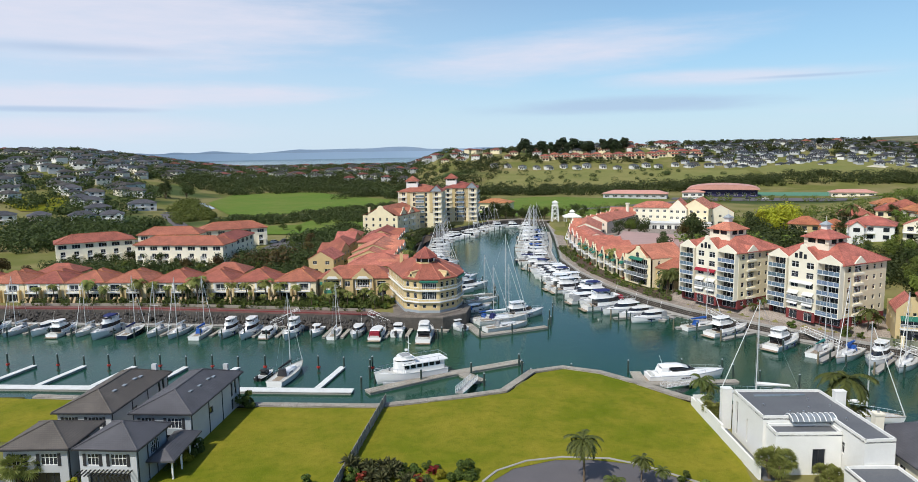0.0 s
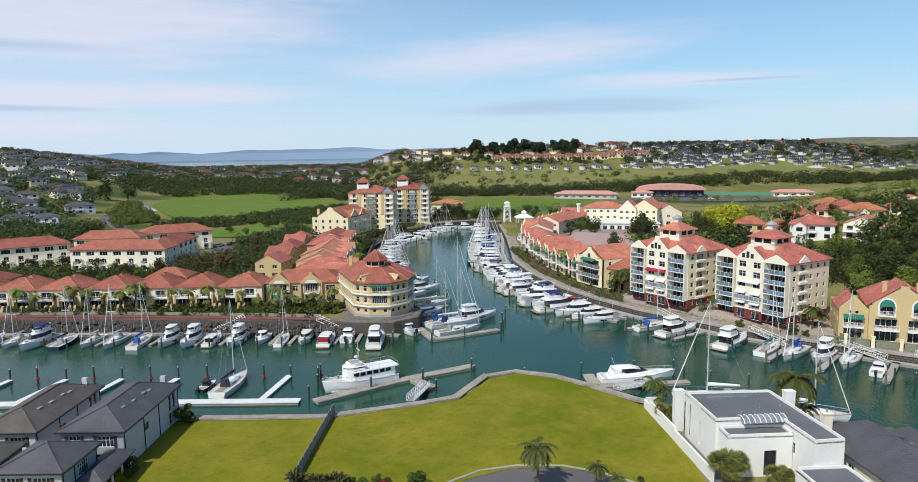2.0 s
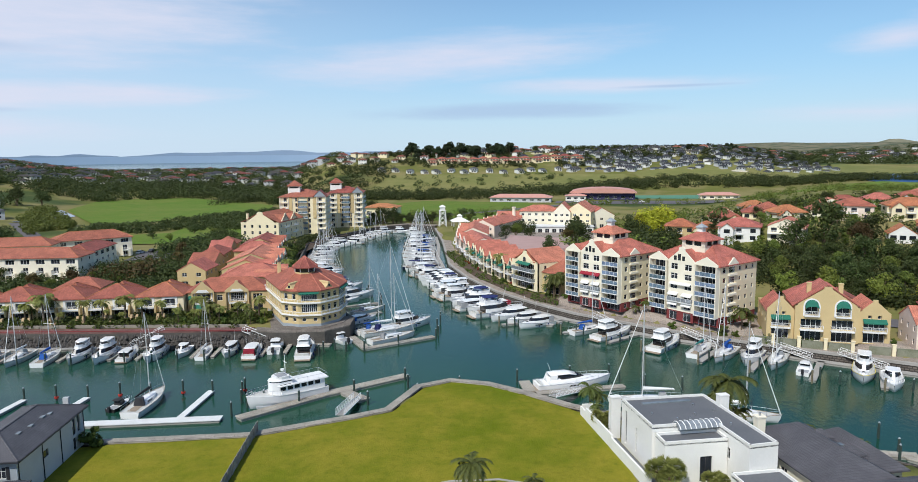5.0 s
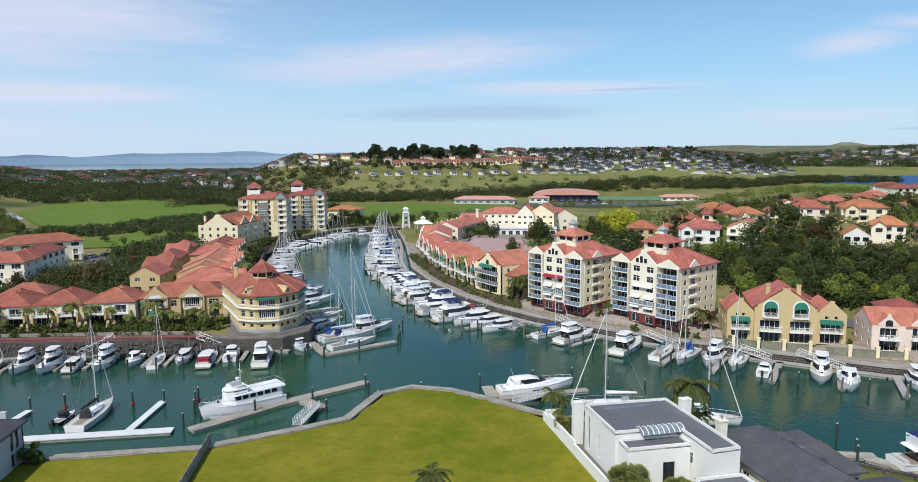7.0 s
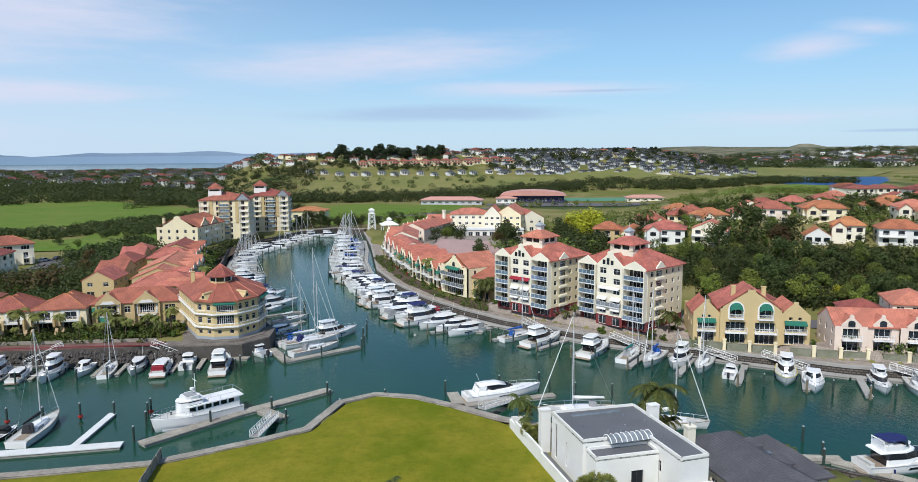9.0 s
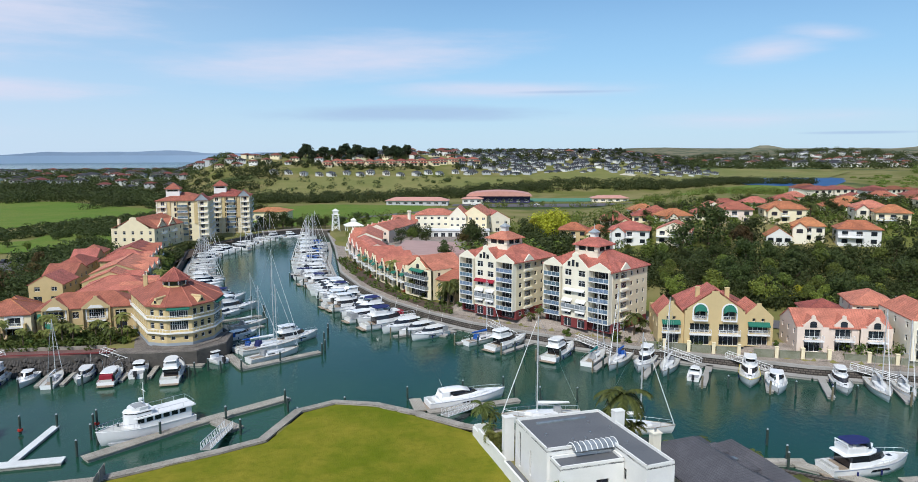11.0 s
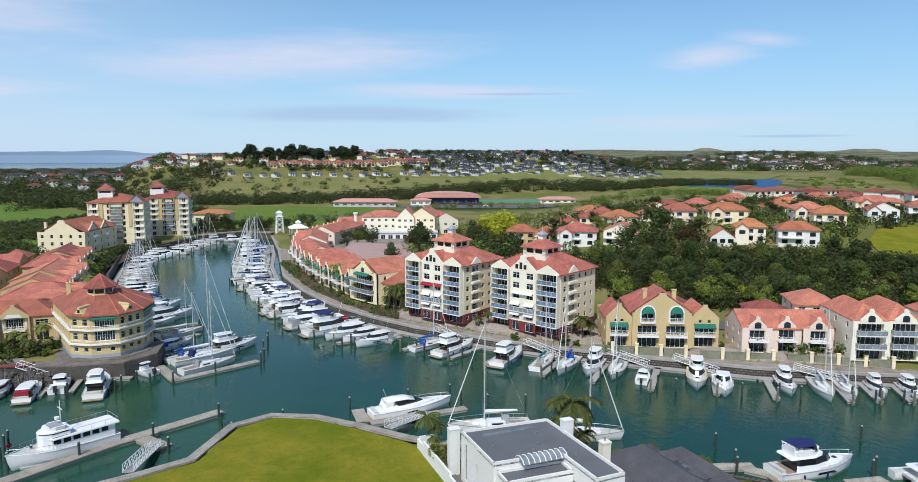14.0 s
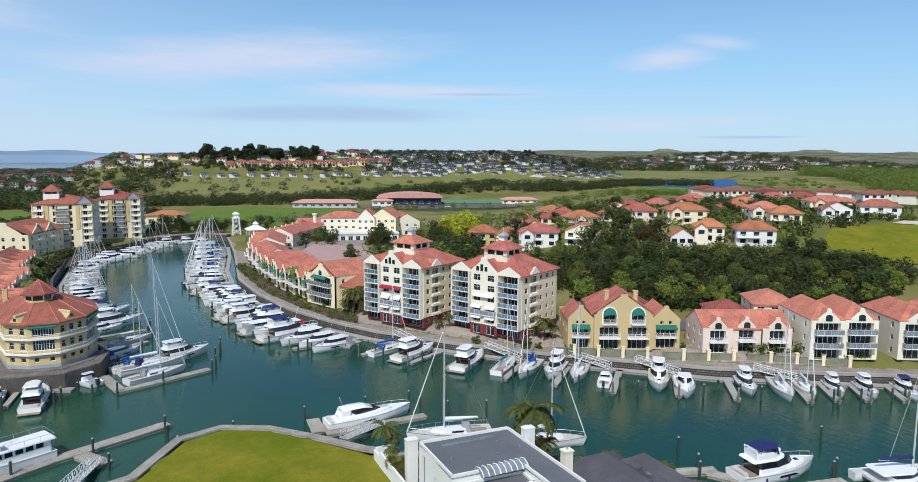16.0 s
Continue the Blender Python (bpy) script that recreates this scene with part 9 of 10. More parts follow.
for k, (x, y, turn, w, d, storeys, wm, tile) in enumerate(HILL):
    colour = {"cream_wall": "cream", "white_wall": "white", "ivory_wall": "ivory", "pinkish_wall": "pale pink", "yellow_wall": "yellow"}[wm]
    roof_word = {"terracotta": "red", "pink_tile": "pinkish red", "orange_tile": "orange"}[tile]
    simple_house(x, y, -turn - 15, w, d, storeys, wm, tile, f"{colour} hillside house with {roof_word} tiled roof", "houses on the east hill", "gable" if k % 5 == 3 else "hip", None, 2.7)

# ---- far suburbs ----
town = random.Random(21)


def inside_poly(poly, count, gap, seed):
    rng = random.Random(seed)
    xs, ys = [p[0] for p in poly], [p[1] for p in poly]
    found, tries = [], 0
    while len(found) < count and tries < count * 60:
        tries += 1
        x, y = rng.uniform(min(xs), max(xs)), rng.uniform(min(ys), max(ys))
        if within(poly, np.array([x]), np.array([y]))[0][0] and all((x - a) ** 2 + (y - b) ** 2 > gap * gap for a, b in found):
            found.append((x, y))
    return found


SUBURB = {}


def far_house(x, y, turn, wall_mat, tile, size, label, group):
    """A distant house: walls, roof and a band of windows, copied from a few models."""
    key = (wall_mat, tile, label)
    m = pose(x, y, float(surface(x, y)) - 0.4, 0, 0, turn) @ Matrix.Diagonal((size, size, size, 1))
    if key in SUBURB:
        return copy_thing(SUBURB[key], m)
    top = thing("house", label, "house", m, group)
    r = Geo()
    hip_roof(r, -5.5, 5.5, -4.5, 4.5, 5.5, 2.2, 0.6)
    hip_roof(r, -2, 6.5, -6.8, -4.0, 2.9, 1.0, 0.4)
    part("roof", r, tile, top)
    g = Geo()
    for xx in (-3.8, -0.6, 2.8):
        g.box(xx, xx + 1.8, -4.56, -4.4, 3.3, 4.7)
    for xx in (-1.0, 2.6):
        g.box(xx, xx + 2.4, -6.56, -6.4, 0.3, 2.3)
    body = Geo().box(-5.5, 5.5, -4.5, 4.5, -2, 5.4).box(-2, 6.5, -6.5, -4.5, -2, 2.8)
    part("wall", joined([body.mesh("wall", wall_mat), g.mesh("wall", "window_glass")], "wall"), None, top)
    SUBURB[key] = top
    return top


for k in range(15):
    u = k / 14
    far_house(46 + 215 * u + town.uniform(-3, 3), 826 - 52 * u + town.uniform(-8, 8), -10 + town.uniform(-25, 25), "white_wall", "grey_tile", town.uniform(0.75, 0.95), "white hillside house with a grey roof", "far suburb houses")
for k in range(15):
    u = k / 14
    far_house(110 + 180 * u, 872 - 30 * u + town.uniform(-6, 6), -10 + town.uniform(-12, 12), "cream_wall", "terracotta", 1.05, "distant cream house with a red roof", "far suburb houses")
for x, y in inside_poly([(262, 765), (480, 705), (560, 790), (430, 860), (290, 840)], 26, 15, 1):
    far_house(x, y, town.uniform(-40, 15), town.choice(["pale_wall", "pale_wall", "white_wall"]), "grey_tile", town.uniform(0.65, 0.85), "distant pale house with a grey roof", "far suburb houses")
for x, y in inside_poly([(300, 870), (560, 800), (620, 900), (420, 960), (300, 940)], 20, 18, 2):
    far_house(x, y, town.uniform(-30, 10), town.choice(["white_wall", "cream_wall"]), town.choice(["terracotta", "grey_tile", "brown_tile"]), town.uniform(0.7, 0.9), "house on the distant ridge", "far suburb houses")
for x, y in inside_poly([(-330, 440), (-215, 440), (-225, 560), (-300, 640), (-330, 860), (-640, 860), (-560, 600), (-420, 470)], 14, 17, 3):
    far_house(x, y, town.uniform(0, 60), town.choice(["white_wall", "pale_wall", "ivory_wall"]), town.choice(["grey_tile", "grey_tile", "brown_tile", "slate_tile", "pink_tile"]), town.uniform(0.9, 1.15), "house on the western hillside", "western suburb houses")

def suburb(name, poly, count, gap, seed, walls, tiles, label, size=1.0):
    """Uncountable distant houses in one mesh: walls, roofs and windows."""
    rng = random.Random(seed)
    body, tops, glass = [Geo() for _ in walls], [Geo() for _ in tiles], Geo()
    for x, y in inside_poly(poly, count, gap, seed):
        m = pose(x, y, float(surface(x, y)) - 0.4, 0, 0, rng.uniform(-50, 50))
        w, d, h = rng.uniform(9, 14) * size, rng.uniform(8, 10) * size, rng.choice((3.0, 5.6, 5.6)) * size
        body[rng.randrange(len(walls))].box(-w / 2, w / 2, -d / 2, d / 2, -3, h, m)
        r = Geo()
        hip_roof(r, -w / 2, w / 2, -d / 2, d / 2, h, rng.uniform(1.6, 2.4) * size, 0.6)
        tops[rng.randrange(len(tiles))].add(r.v, r.f, m)
        for k in range(3):
            xx = -w / 2 + w * (k + 0.25) / 3
            glass.box(xx, xx + w * 0.16, -d / 2 - 0.08, -d / 2, h - 2.0, h - 0.6, m)
    data = joined([g.mesh(name, t) for g, t in zip(body + tops + [glass], list(walls) + list(tiles) + ["window_glass"])], name)
    return tagged(new(name, data), label, "houses", kind="stuff")


suburb("ridge_suburb", [(255, 770), (480, 700), (600, 760), (640, 900), (420, 960), (280, 900)], 300, 9, 31, ("pale_wall", "pale_wall", "white_wall"), ("grey_tile", "grey_tile", "slate_tile", "brown_tile"), "distant suburb of pale houses with grey roofs", 0.72)
suburb("west_suburb", [(-330, 440), (-290, 520), (-245, 560), (-300, 650), (-320, 900), (-700, 900), (-600, 600), (-430, 470)], 230, 14, 32, ("pale_wall", "white_wall", "ivory_wall"), ("grey_tile", "slate_tile", "brown_tile", "brown_tile"), "western hillside suburb with grey and brown roofs", 1.1)
suburb("shore_suburb", [(-640, 900), (-60, 820), (-20, 1000), (-80, 1600), (-700, 1600)], 240, 18, 33, ("pale_wall", "white_wall"), ("grey_tile", "brown_tile", "terracotta"), "low suburb by the distant shore", 1.2)
suburb("crest_suburb", [(-40, 900), (110, 890), (300, 870), (300, 990), (0, 1000)], 50, 16, 34, ("cream_wall", "white_wall"), ("grey_tile", "terracotta"), "houses along the distant crest", 1.0)
suburb("valley_suburb", [(640, 1000), (1500, 950), (1700, 1600), (900, 1500)], 150, 26, 35, ("white_wall", "pale_wall"), ("terracotta", "grey_tile", "brown_tile"), "distant houses in the eastern valley", 1.5)
suburb("east_estate", [(330, 250), (400, 250), (470, 330), (440, 400), (360, 380), (300, 330)], 34, 16, 36, ("ivory_wall", "white_wall"), ("pink_tile", "terracotta", "orange_tile"), "estate of red-roofed houses on the eastern plateau", 1.0)

# ---- trees ----
wood = random.Random(31)
for x, y in inside_poly([(116, 212), (140, 214), (186, 186), (210, 162), (208, 146), (196, 138), (168, 142), (146, 158), (126, 182)], 74, 6.4, 6):
    plant(wood.choice(["dark", "dark", "dark", "mid", "mid"]), x, y, wood.uniform(0.7, 1.2))
for x, y, kind, s in ((128, 190, "mid", 1.0), (122, 178, "light", 0.9), (146, 163, "light", 0.85), (157, 158, "light", 1.0), (118, 188, "mid", 0.9), (168, 152, "light", 0.9), (150, 160, "yellow", 0.75), (131, 172, "yellow", 0.7), (178, 146, "yellow", 0.7), (150, 212, "dark", 1.6), (160, 212, "dark", 1.7), (172, 205, "dark", 1.6), (166, 203, "rust", 1.3), (131, 172, "light", 1.5), (140, 163, "light", 1.45), (150, 153, "light", 1.3), (172, 143, "mid", 1.3), (188, 138, "light", 1.3), (200, 139, "light", 1.2), (124, 180, "light", 1.3),
                      (137, 306, "yellow", 1.7), (144, 300, "yellow", 1.6), (150, 312, "yellow", 1.8), (158, 330, "yellow", 1.5), (163, 350, "yellow", 1.5), (132, 312, "light", 1.4), (84, 276, "dark", 1.0), (100, 292, "dark", 1.3), (102, 302, "rust", 1.1), (106, 312, "mid", 1.2), (104, 297, "dark", 1.2), (117, 337, "dark", 1.2), (112, 322, "mid", 1.2), (121, 300, "mid", 1.3), (128, 296, "dark", 1.3), (-84, 356, "mid", 0.9), (-96, 372, "dark", 0.8), (-66, 372, "mid", 0.9), (-80, 392, "dark", 0.8), (-110, 366, "mid", 1.0), (-60, 352, "dark", 0.9), (19, 416, "dark", 1.1), (23, 415, "dark", 1.2), (29, 416, "dark", 1.2), (46, 408, "dark", 1.0), (52, 410, "dark", 1.0), (67, 408, "mid", 1.1), (14, 492, "dark", 1.5), (18, 478, "dark", 1.5), (9, 480, "mid", 1.2), (88, 368, "dark", 1.3), (93, 372, "mid", 1.2), (78, 330, "dark", 1.0), (84, 334, "mid", 1.0), (90, 328, "dark", 0.8)):
    plant(kind, x, y, s)
for x, y in inside_poly([(130, 215), (250, 190), (330, 230), (330, 310), (200, 310), (135, 285)], 90, 7, 7):
    plant(wood.choice(["mid", "dark", "dark", "mid"]), x, y, wood.uniform(0.4, 0.75))
for x, y in ((176, 256), (190, 226), (222, 240), (214, 222), (248, 226), (270, 240), (150, 260)):
    plant("palm", x, y, 1.5)
for x, y in inside_poly([(-165, 240), (-86, 246), (-80, 300), (-60, 330), (-60, 300), (-56, 236), (-70, 225), (-150, 226)], 34, 6.5, 8):
    plant(wood.choice(["dark", "mid", "rust", "mid"]), x, y, wood.uniform(0.4, 0.75))
for x, y in ((-141, 264), (-134, 262), (-127, 261), (-120, 258), (-113, 256), (-106, 253), (-99, 250), (-150, 262)):
    plant("dark", x, y, 0.62)
for x, y in inside_poly([(10, 418), (60, 410), (100, 420), (130, 400), (150, 430), (60, 440)], 22, 8, 9):
    plant(wood.choice(["dark", "mid"]), x, y, wood.uniform(0.6, 0.9))
for k in range(18):
    plant("dark", 10 + wood.uniform(-2, 2) + 5.2 * (k % 9), 416 + 8 * (k // 9) + wood.uniform(-2, 2), 0.55)
for x, y in inside_poly([(70, 905), (210, 890), (230, 930), (80, 960)], 34, 6, 10):
    plant("pine", x, y, wood.uniform(1.1, 1.6))
for x, y in inside_poly([(430, 860), (560, 800), (640, 900), (520, 960)], 14, 14, 11):
    plant("pine", x, y, wood.uniform(0.7, 1.0))
for x, y, k in ((-240, 560, 2.2), (-228, 572, 1.8), (-150, 300, 0.8), (-158, 312, 0.9)):
    plant("dark", x, y, k)


def woodland(name, poly, clumps, size, height, mat, label, seed, cards=34, card=0.8, rise=0.0, ragged=-0.12):
    """Uncountable bush: clumps of leaf sprays over a stretch of land."""
    rng = np.random.default_rng(seed)
    xs, ys = [p[0] for p in poly], [p[1] for p in poly]
    x, y = rng.uniform(min(xs), max(xs), clumps * 4), rng.uniform(min(ys), max(ys), clumps * 4)
    keep = within(poly, x, y)[0]
    if clumps > 180 and size > 3:
        gaps = np.array([noise.noise((a * 0.022, b * 0.022, seed)) + 0.5 * noise.noise((a * 0.07, b * 0.07, seed)) for a, b in zip(x, y)])
        keep &= gaps > ragged
    x, y = x[keep][:clumps], y[keep][:clumps]
    h = rng.uniform(0.5, 1.0, len(x)) * height
    if card > 0.5:
        card, cards = card * 0.58, int(cards * 2.4)
    centres = np.column_stack([x, y, surface(x, y) + h * 0.55 + rise])
    v, f = leaf_cards(rng, centres, size * rng.uniform(0.7, 1.3, len(x)), len(x) * cards, card, height / size * 0.55)
    data = bpy.data.meshes.new(name)
    data.from_pydata(v.tolist(), [], f.tolist())
    data.materials.append(MATS[mat])
    return tagged(new(name, data), label, "bush", kind="stuff")


for x, y, turn, w, d, wm, tile in ((-264, 392, 30, 15, 10, "white_wall", "grey_tile"), (-246, 399, 35, 12, 10, "pinkish_wall", "slate_tile"), (-226, 408, 30, 14, 9, "white_wall", "grey_tile"), (-213, 418, 25, 13, 9, "white_wall", "slate_tile"), (-236, 446, 30, 15, 10, "pale_wall", "grey_tile"),
                                   (-224, 482, 30, 18, 11, "pale_wall", "slate_tile"), (-258, 478, 20, 16, 10, "white_wall", "grey_tile"), (-278, 520, 25, 15, 10, "pale_wall", "brown_tile"), (-318, 440, 30, 16, 10, "white_wall", "grey_tile"), (-300, 530, 30, 14, 10, "white_wall", "slate_tile"), (-262, 550, 10, 18, 10, "white_wall", "brown_tile")):
    simple_house(x, y, turn, w, d, 2, wm, tile, f"{'pale' if wm != 'white_wall' else 'white'} two-storey house with a dark roof above the bush", "houses above the west bush", "hip", None, 2.4)
woodland("park_trees", [(0, 412), (60, 446), (130, 462), (210, 520), (300, 488), (305, 500), (205, 542), (120, 476), (40, 460), (0, 436)], 95, 3.0, 5.0, "leaf_mid", "trees along the road through the park", 20, 44, 0.7)
woodland("field_trees", [(330, 360), (420, 380), (480, 440), (420, 470), (330, 440), (230, 420), (150, 400), (140, 350), (220, 340)], 130, 3.2, 5.0, "leaf_mid", "trees between the school fields and the houses", 23, 44, 0.75)
woodland("pasture_hedges", [(20, 690), (50, 800), (190, 780), (310, 735), (300, 690), (160, 680)], 60, 4.0, 4.5, "leaf_dark", "scattered bushes on the dry slope", 21, 36, 1.0)
woodland("golf_clumps", [(-200, 710), (20, 700), (60, 830), (-60, 900), (-210, 880)], 210, 6.0, 8.0, "leaf_dark", "clumps of dark trees on the rolling pasture", 22, 36, 1.3)
woodland("yard_trees", [(-92, 250), (-56, 238), (-50, 262), (-52, 300), (-66, 304), (-74, 274), (-94, 262)], 110, 2.6, 5.5, "leaf_dark", "trees between the townhouses and the ivory blocks", 24, 56, 0.55)
woodland("yard_brush", [(-84, 248), (-62, 242), (-58, 264), (-74, 270)], 26, 2.8, 6.0, "leaf_rust", "bare brownish trees behind the row houses", 25, 56, 0.5)
woodland("court_trees", [(84, 228), (96, 218), (108, 226), (122, 246), (112, 268), (98, 300), (90, 296), (94, 262)], 60, 2.6, 6.0, "leaf_mid", "trees beside the paved deck", 18, 60, 0.5)
woodland("plaza_trees", [(82, 352), (98, 350), (96, 366), (84, 368)], 22, 2.8, 6.5, "leaf_dark", "dark trees beside the shops", 19, 60, 0.6)
woodland("bush_belt", [(-115, 600), (-60, 640), (20, 628), (130, 606), (215, 628), (330, 640), (420, 610), (560, 560), (580, 600), (470, 660), (330, 690), (210, 680), (130, 664), (20, 690), (-80, 700)], 900, 5.0, 7.0, "leaf_dark", "belt of dark green bush across the fields", 1, 40, 1.1, ragged=-0.45)
woodland("creek_bush", [(-168, 404), (-160, 448), (-186, 500), (-212, 550), (-226, 556), (-200, 472)], 130, 3.4, 4.5, "leaf_mid", "bush between lane and creek", 17, 44, 0.9)
woodland("bush_west", [(-250, 300), (-176, 296), (-163, 330), (-172, 398), (-196, 404), (-222, 396), (-262, 384), (-330, 380), (-330, 330)], 520, 4.5, 7.0, "leaf_dark", "dense dark bush behind the white blocks", 2, 44, 0.95, ragged=-0.4)
woodland("bush_park", [(-150, 392), (-112, 400), (-92, 408), (-60, 402), (-38, 420), (-44, 500), (-52, 540), (-100, 482), (-126, 440), (-150, 446)], 300, 2.8, 3.4, "leaf_dark", "bush and hedges below the sports field", 3, 44, 0.85, ragged=-0.4)
woodland("bush_far_side", [(-215, 640), (-150, 695), (-90, 655), (-60, 600), (-40, 640), (-60, 760), (-200, 860), (-330, 860), (-330, 700)], 700, 6.0, 8.0, "leaf_dark", "dark trees beyond the sports field", 4, 34, 1.3, ragged=-0.3)
woodland("suburb_trees_west", [(-330, 430), (-215, 430), (-235, 560), (-300, 640), (-340, 900), (-700, 900), (-600, 600), (-420, 460)], 1150, 3.6, 6.5, "leaf_dark", "garden trees among the western houses", 5, 34, 1.2)
woodland("shore_trees", [(-640, 900), (-60, 800), (0, 1000), (-60, 1700), (-700, 1700)], 1300, 8.0, 8.0, "leaf_dark", "trees between houses near the distant shore", 6, 26, 2.0)
woodland("ridge_trees", [(-60, 800), (60, 850), (260, 800), (500, 760), (640, 820), (640, 1000), (300, 1010), (0, 1000)], 1000, 3.4, 5.5, "leaf_dark", "trees on the distant ridge", 7, 30, 1.4)
woodland("lake_trees", [(430, 560), (470, 520), (540, 490), (600, 540), (680, 610), (740, 690), (780, 660), (700, 520), (560, 440), (410, 520)], 80, 3.4, 2.2, "leaf_mid", "bushes around the lake", 8, 36, 1.2)
woodland("hill_woods_east", [(650, 430), (800, 400), (1040, 640), (960, 740), (840, 680), (760, 540)], 700, 7.0, 12.0, "leaf_mid", "green woods on the eastern rise", 9, 70, 1.1)
woodland("valley_trees", [(640, 860), (1600, 860), (1800, 1700), (900, 1600)], 1000, 12.0, 10.0, "leaf_dark", "trees in the distant valley", 10, 26, 2.6)
woodland("hill_undergrowth", [(114, 212), (140, 216), (188, 190), (214, 164), (224, 148), (196, 136), (168, 140), (146, 154), (124, 180)], 640, 2.6, 4.4, "leaf_dark", "undergrowth beneath the hillside trees", 11, 40, 0.6)
woodland("hill_gardens", [(120, 236), (150, 208), (190, 196), (222, 184), (246, 196), (300, 190), (336, 240), (330, 310), (200, 310), (140, 286)], 620, 1.7, 3.0, "leaf_mid", "garden trees and hedges between the hill houses", 26, 60, 0.4)
woodland("hill_hedges", [(120, 236), (150, 208), (190, 196), (222, 184), (300, 190), (336, 240), (330, 310), (200, 310), (140, 286)], 300, 2.3, 4.2, "leaf_dark", "dark hedges and trees between the hill houses", 27, 70, 0.45)
woodland("autumn_trees", [(131, 298), (148, 292), (158, 318), (168, 350), (156, 352), (144, 326)], 70, 2.8, 11.0, "leaf_yellow", "crowns of yellow-green autumn trees behind the apartments", 32, 90, 0.5)
woodland("court_wood", [(108, 232), (120, 242), (129, 252), (127, 280), (136, 298), (118, 302), (108, 270)], 170, 2.6, 6.0, "leaf_dark", "dark trees between the apartments and the hill houses", 33, 60, 0.5)
woodland("inner_court", [(-82, 316), (-62, 306), (-44, 312), (-46, 345), (-60, 372), (-72, 350)], 150, 2.4, 5.0, "leaf_dark", "dark trees behind the inner townhouses", 29, 56, 0.5)
woodland("court_hedge", [(-46.5, 236), (-43, 236), (-44, 300), (-48, 300), (-47, 270)], 90, 1.0, 2.2, "leaf_shrub", "planting in the lane between the townhouses", 30, 40, 0.35)
woodland("inner_garden", [(-70, 232), (-54, 230), (-54, 300), (-66, 302), (-62, 262)], 110, 1.8, 3.6, "leaf_dark", "garden trees beside the inner townhouses", 31, 56, 0.45)
woodland("bank_garden", [(-27, 305), (-18.5, 306), (-14, 332), (-8, 364), (0, 374), (-10, 374), (-20, 350), (-26, 326)], 150, 1.2, 2.2, "leaf_dark", "dark garden planting at the foot of the cream buildings", 28, 44, 0.4)
woodland("bank_bush", [(-20, 206), (-16, 208), (-23, 250), (-26, 318), (-20, 318), (-21, 290), (-17, 247), (-9, 209)], 300, 1.4, 2.4, "leaf_shrub", "garden bushes along the west bank", 12, 40, 0.45)

woodland("terrace_gardens", [(43.4, 300), (44.2, 266), (45.6, 240), (50.4, 216), (55.4, 199), (60, 190), (62, 196), (58.5, 203), (53.4, 214), (50, 238), (47.6, 268), (47.4, 300)], 190, 0.9, 1.4, "leaf_shrub", "garden planting before the east terraces", 13, 30, 0.26)
woodland("quay_gardens", [(92, 147), (111, 134), (127, 124.6), (147, 111), (148, 113), (136, 121), (118, 130), (94, 144)], 360, 1.0, 2.5, "leaf_shrub", "hedges behind the garden walls", 14, 36, 0.28)
woodland("row_gardens", [(-126, 191.8), (-83, 188), (-50, 182.4), (-26, 177.6), (-20, 190), (-42, 192), (-84, 193.6), (-126, 195.5)], 400, 1.1, 1.9, "leaf_shrub", "garden planting before the row houses", 15, 36, 0.3)
woodland("row_rear", [(-128, 224), (-60, 220), (-58, 232), (-90, 246), (-130, 258), (-160, 256)], 260, 2.2, 3.6, "leaf_dark", "trees behind the row houses", 16, 40, 0.6)
drape("garden_soil", [(-126, 191.6), (-83, 187.8), (-50, 182.2), (-26, 177.4), (-20, 194), (-42, 194), (-84, 195), (-126, 196.5)], "soil", "dark garden beds before the row houses", "garden bed", 0.08, 6)
drape("terrace_soil", [(43.0, 300), (43.8, 266), (45.2, 240), (50.0, 216), (55.0, 199), (59.6, 190), (63, 196), (58.5, 203), (53.4, 214), (50, 238), (48.6, 268), (48.4, 300)], "soil", "garden beds before the east terraces", "garden bed", 0.08, 6)
drape("west_bank_soil", [(-19, 206), (-8, 208), (-17, 247), (-20.5, 289), (-17.8, 312), (-12.5, 335), (-6.0, 366), (2, 374), (2, 378), (-12, 376), (-22, 352), (-28, 330), (-27, 290), (-24, 250)], "soil", "dark garden beds along the west bank", "garden bed", 0.12, 5)
drape("corner_yard", [(-17.5, 175.4), (-15, 173.6), (-5, 172.2), (0.6, 176), (0.4, 186), (-4, 196), (-16, 194), (-18.5, 184)], "dark_paving", "dark paved yard round the corner house", "yard", 0.12, 3)
drape("terrace_yard", [(62, 212), (76, 208), (98, 215), (118, 240), (120, 300), (128, 345), (100, 366), (88, 360), (66, 320), (62, 270)], "paving", "paved yards behind the terraces", "yard", 0.2, 8)



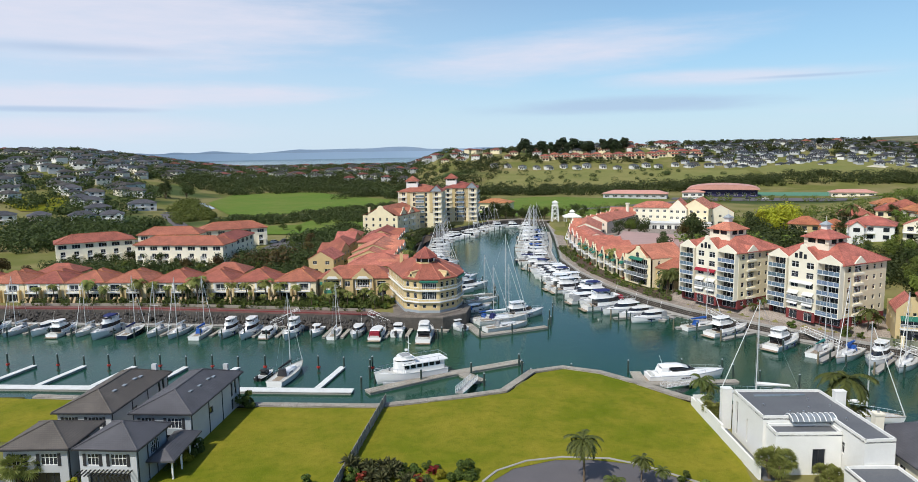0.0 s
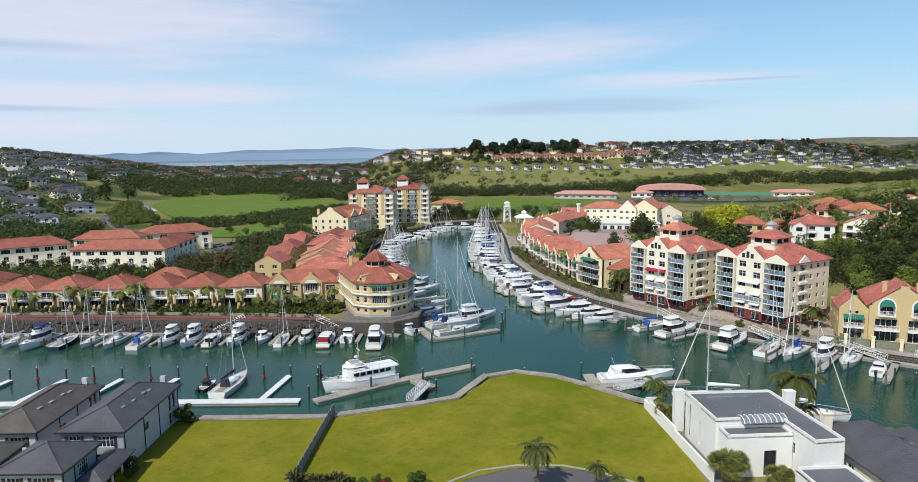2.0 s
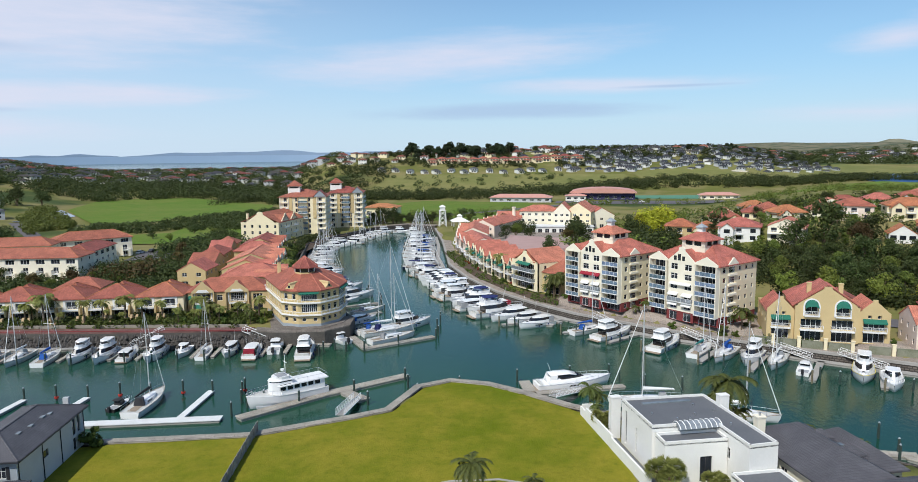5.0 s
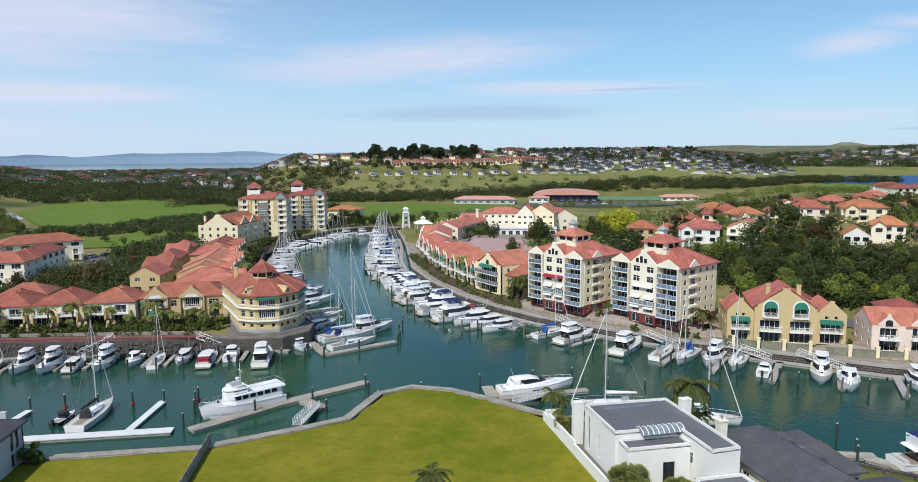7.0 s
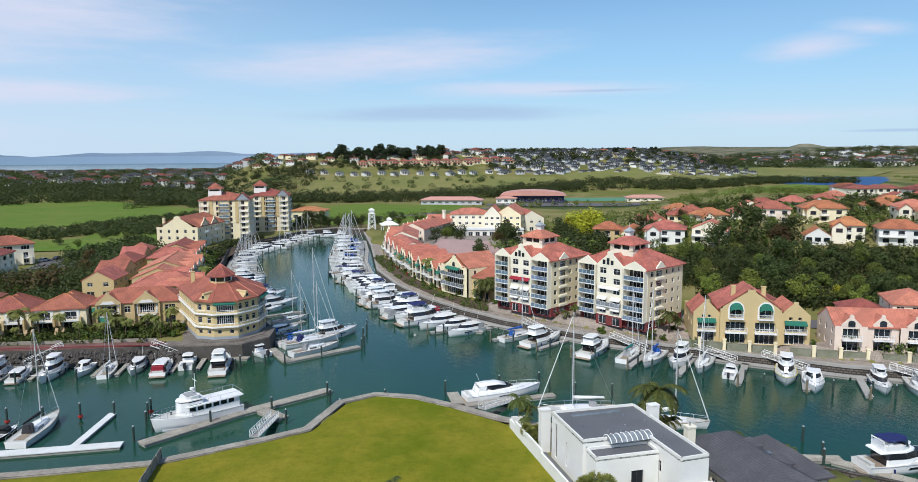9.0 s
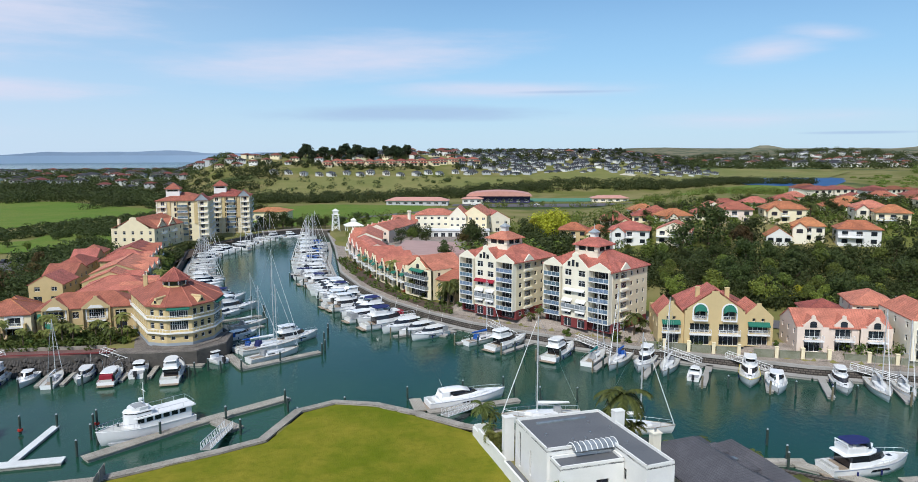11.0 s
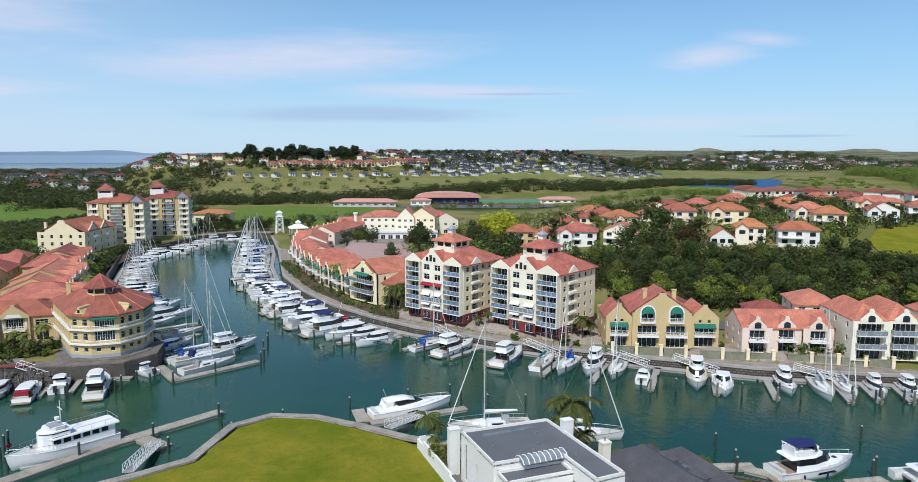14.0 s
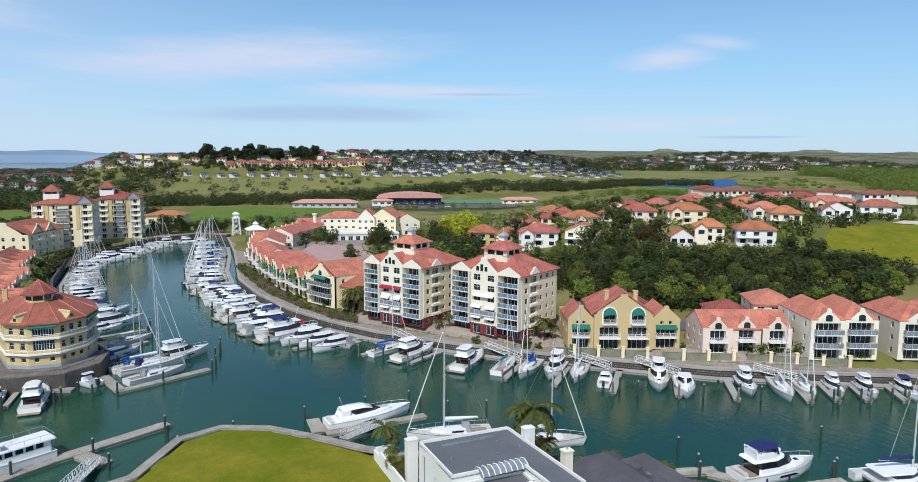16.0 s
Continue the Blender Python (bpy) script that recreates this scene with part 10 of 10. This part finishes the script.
# ---- parked cars and a tarpaulin ----
def car(x, y, turn, paint, label, z=None):
    z = float(surface(x, y)) + 0.32 if z is None else z
    top = thing("car", label, "car", pose(x, y, z, 0, 0, turn), "parked cars")
    side = lambda pts, w: Geo().slab(pts, -w, w)
    part("body", side([(-2.1, 0.3), (2.1, 0.3), (2.15, 0.75), (1.2, 0.92), (-1.9, 0.95), (-2.15, 0.8)], 0.86), paint, top)
    part("cabin_glass", side([(-1.75, 0.94), (1.15, 0.91), (0.55, 1.38), (-1.3, 1.40)], 0.74), "window_glass", top)
    part("roof", side([(-1.3, 1.39), (0.55, 1.37), (0.4, 1.46), (-1.15, 1.47)], 0.74), paint, top)
    for wx in (-1.35, 1.35):
        for wy in (-0.85, 0.85):
            part("wheel", Geo().tube((wx, wy - 0.1, 0.32), (wx, wy + 0.1, 0.32), 0.32, 10), "rubber", top)


for x, y, turn, paint, word in ((-61.8, 85.2, 80, "white_paint", "white"), (220, 211, 30, "red_paint", "red"), (-87, 318, 70, "white_paint", "white"), (-83, 322, 70, "dark_trim", "black"), (-79, 324, 70, "mast_metal", "silver"), (159, 164.4, -40, "white_paint", "white"), (173.4, 151.2, -40, "mast_metal", "silver"),
                                (190, 548, -20, "white_paint", "white"), (198, 546, -20, "mast_metal", "silver"), (214, 541, -20, "white_paint", "white"), (228, 536, -20, "dark_trim", "black"), (240, 532, -20, "white_paint", "white")):
    car(x, y, turn, paint, f"{word} car parked on the asphalt")
tarp = thing("gazebo", "bright blue fabric gazebo on thin posts", "gazebo", pose(168.8, 155.6, float(surface(168.8, 155.6)), 0, 0, 35))
for px, py in ((-2, -2), (2, -2), (2, 2), (-2, 2)):
    part("post", Geo().tube((px, py, -0.3), (px, py, 2.4), 0.05, 5), "metal", tarp)
tg = Geo()
hip_roof(tg, -2.1, 2.1, -2.1, 2.1, 2.4, 1.0, 0.1)
part("canopy", tg, "blue_tarp", tarp)

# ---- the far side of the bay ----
# upright strip for the far sea, its haze painted as pale blue
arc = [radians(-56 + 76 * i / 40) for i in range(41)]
solid("backdrop_sea", Geo().loft([[(4350 * math.sin(a), 4350 * math.cos(a), -5), (4350 * math.sin(a), 4350 * math.cos(a), 41), (4400 * math.sin(a), 4400 * math.cos(a), 41), (4400 * math.sin(a), 4400 * math.cos(a), -5)] for a in arc]), "hazed_sea", "distant sea of the bay, coloured in pale haze blue", "sea", kind="structure")
# far hills; their haze is painted, as pale blue matte colour
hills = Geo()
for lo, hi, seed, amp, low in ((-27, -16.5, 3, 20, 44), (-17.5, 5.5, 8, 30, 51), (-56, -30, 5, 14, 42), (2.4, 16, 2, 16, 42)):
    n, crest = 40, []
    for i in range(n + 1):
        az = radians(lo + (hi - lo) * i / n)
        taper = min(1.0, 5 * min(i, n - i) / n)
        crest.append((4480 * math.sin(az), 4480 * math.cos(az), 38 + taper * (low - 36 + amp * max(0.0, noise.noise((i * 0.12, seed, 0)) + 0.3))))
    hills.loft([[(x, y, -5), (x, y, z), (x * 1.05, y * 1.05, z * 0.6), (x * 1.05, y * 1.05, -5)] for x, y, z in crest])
solid("backdrop_hills", hills, "hazed_hill", "hills across the bay, coloured in the blue of distant haze", "hills", kind="structure")
# low brown downs beyond the eastern valley
downs = Geo()
ridge = []
for i in range(81):
    az = radians(14 + 52 * i / 80)
    high_ = 34 + 24 * sstep(20, 34, 14 + 52 * i / 80) + 26 * max(0.0, noise.noise((i * 0.2, 7.3, 0)) + 0.3) + 7 * noise.noise((i * 0.6, 2.0, 0))
    ridge.append((3300 * math.sin(az), 3300 * math.cos(az), high_))
downs.loft([[(x, y, -5), (x * 0.97, y * 0.97, 20), (x, y, z), (x * 1.08, y * 1.08, z * 0.7), (x * 1.08, y * 1.08, -5)] for x, y, z in ridge])
solid("backdrop_downs", downs, "downs", "low brown hills beyond the eastern valley", "hills", kind="structure")

# models that no place has taken
for models in PROTO.values():
    for model in models:
        if model not in USED:
            for ob in (*model.children_recursive, model):
                bpy.data.objects.remove(ob)
for model in FLEET.values():
    if model not in AFLOAT:
        for ob in (*model.children_recursive, model):
            bpy.data.objects.remove(ob)
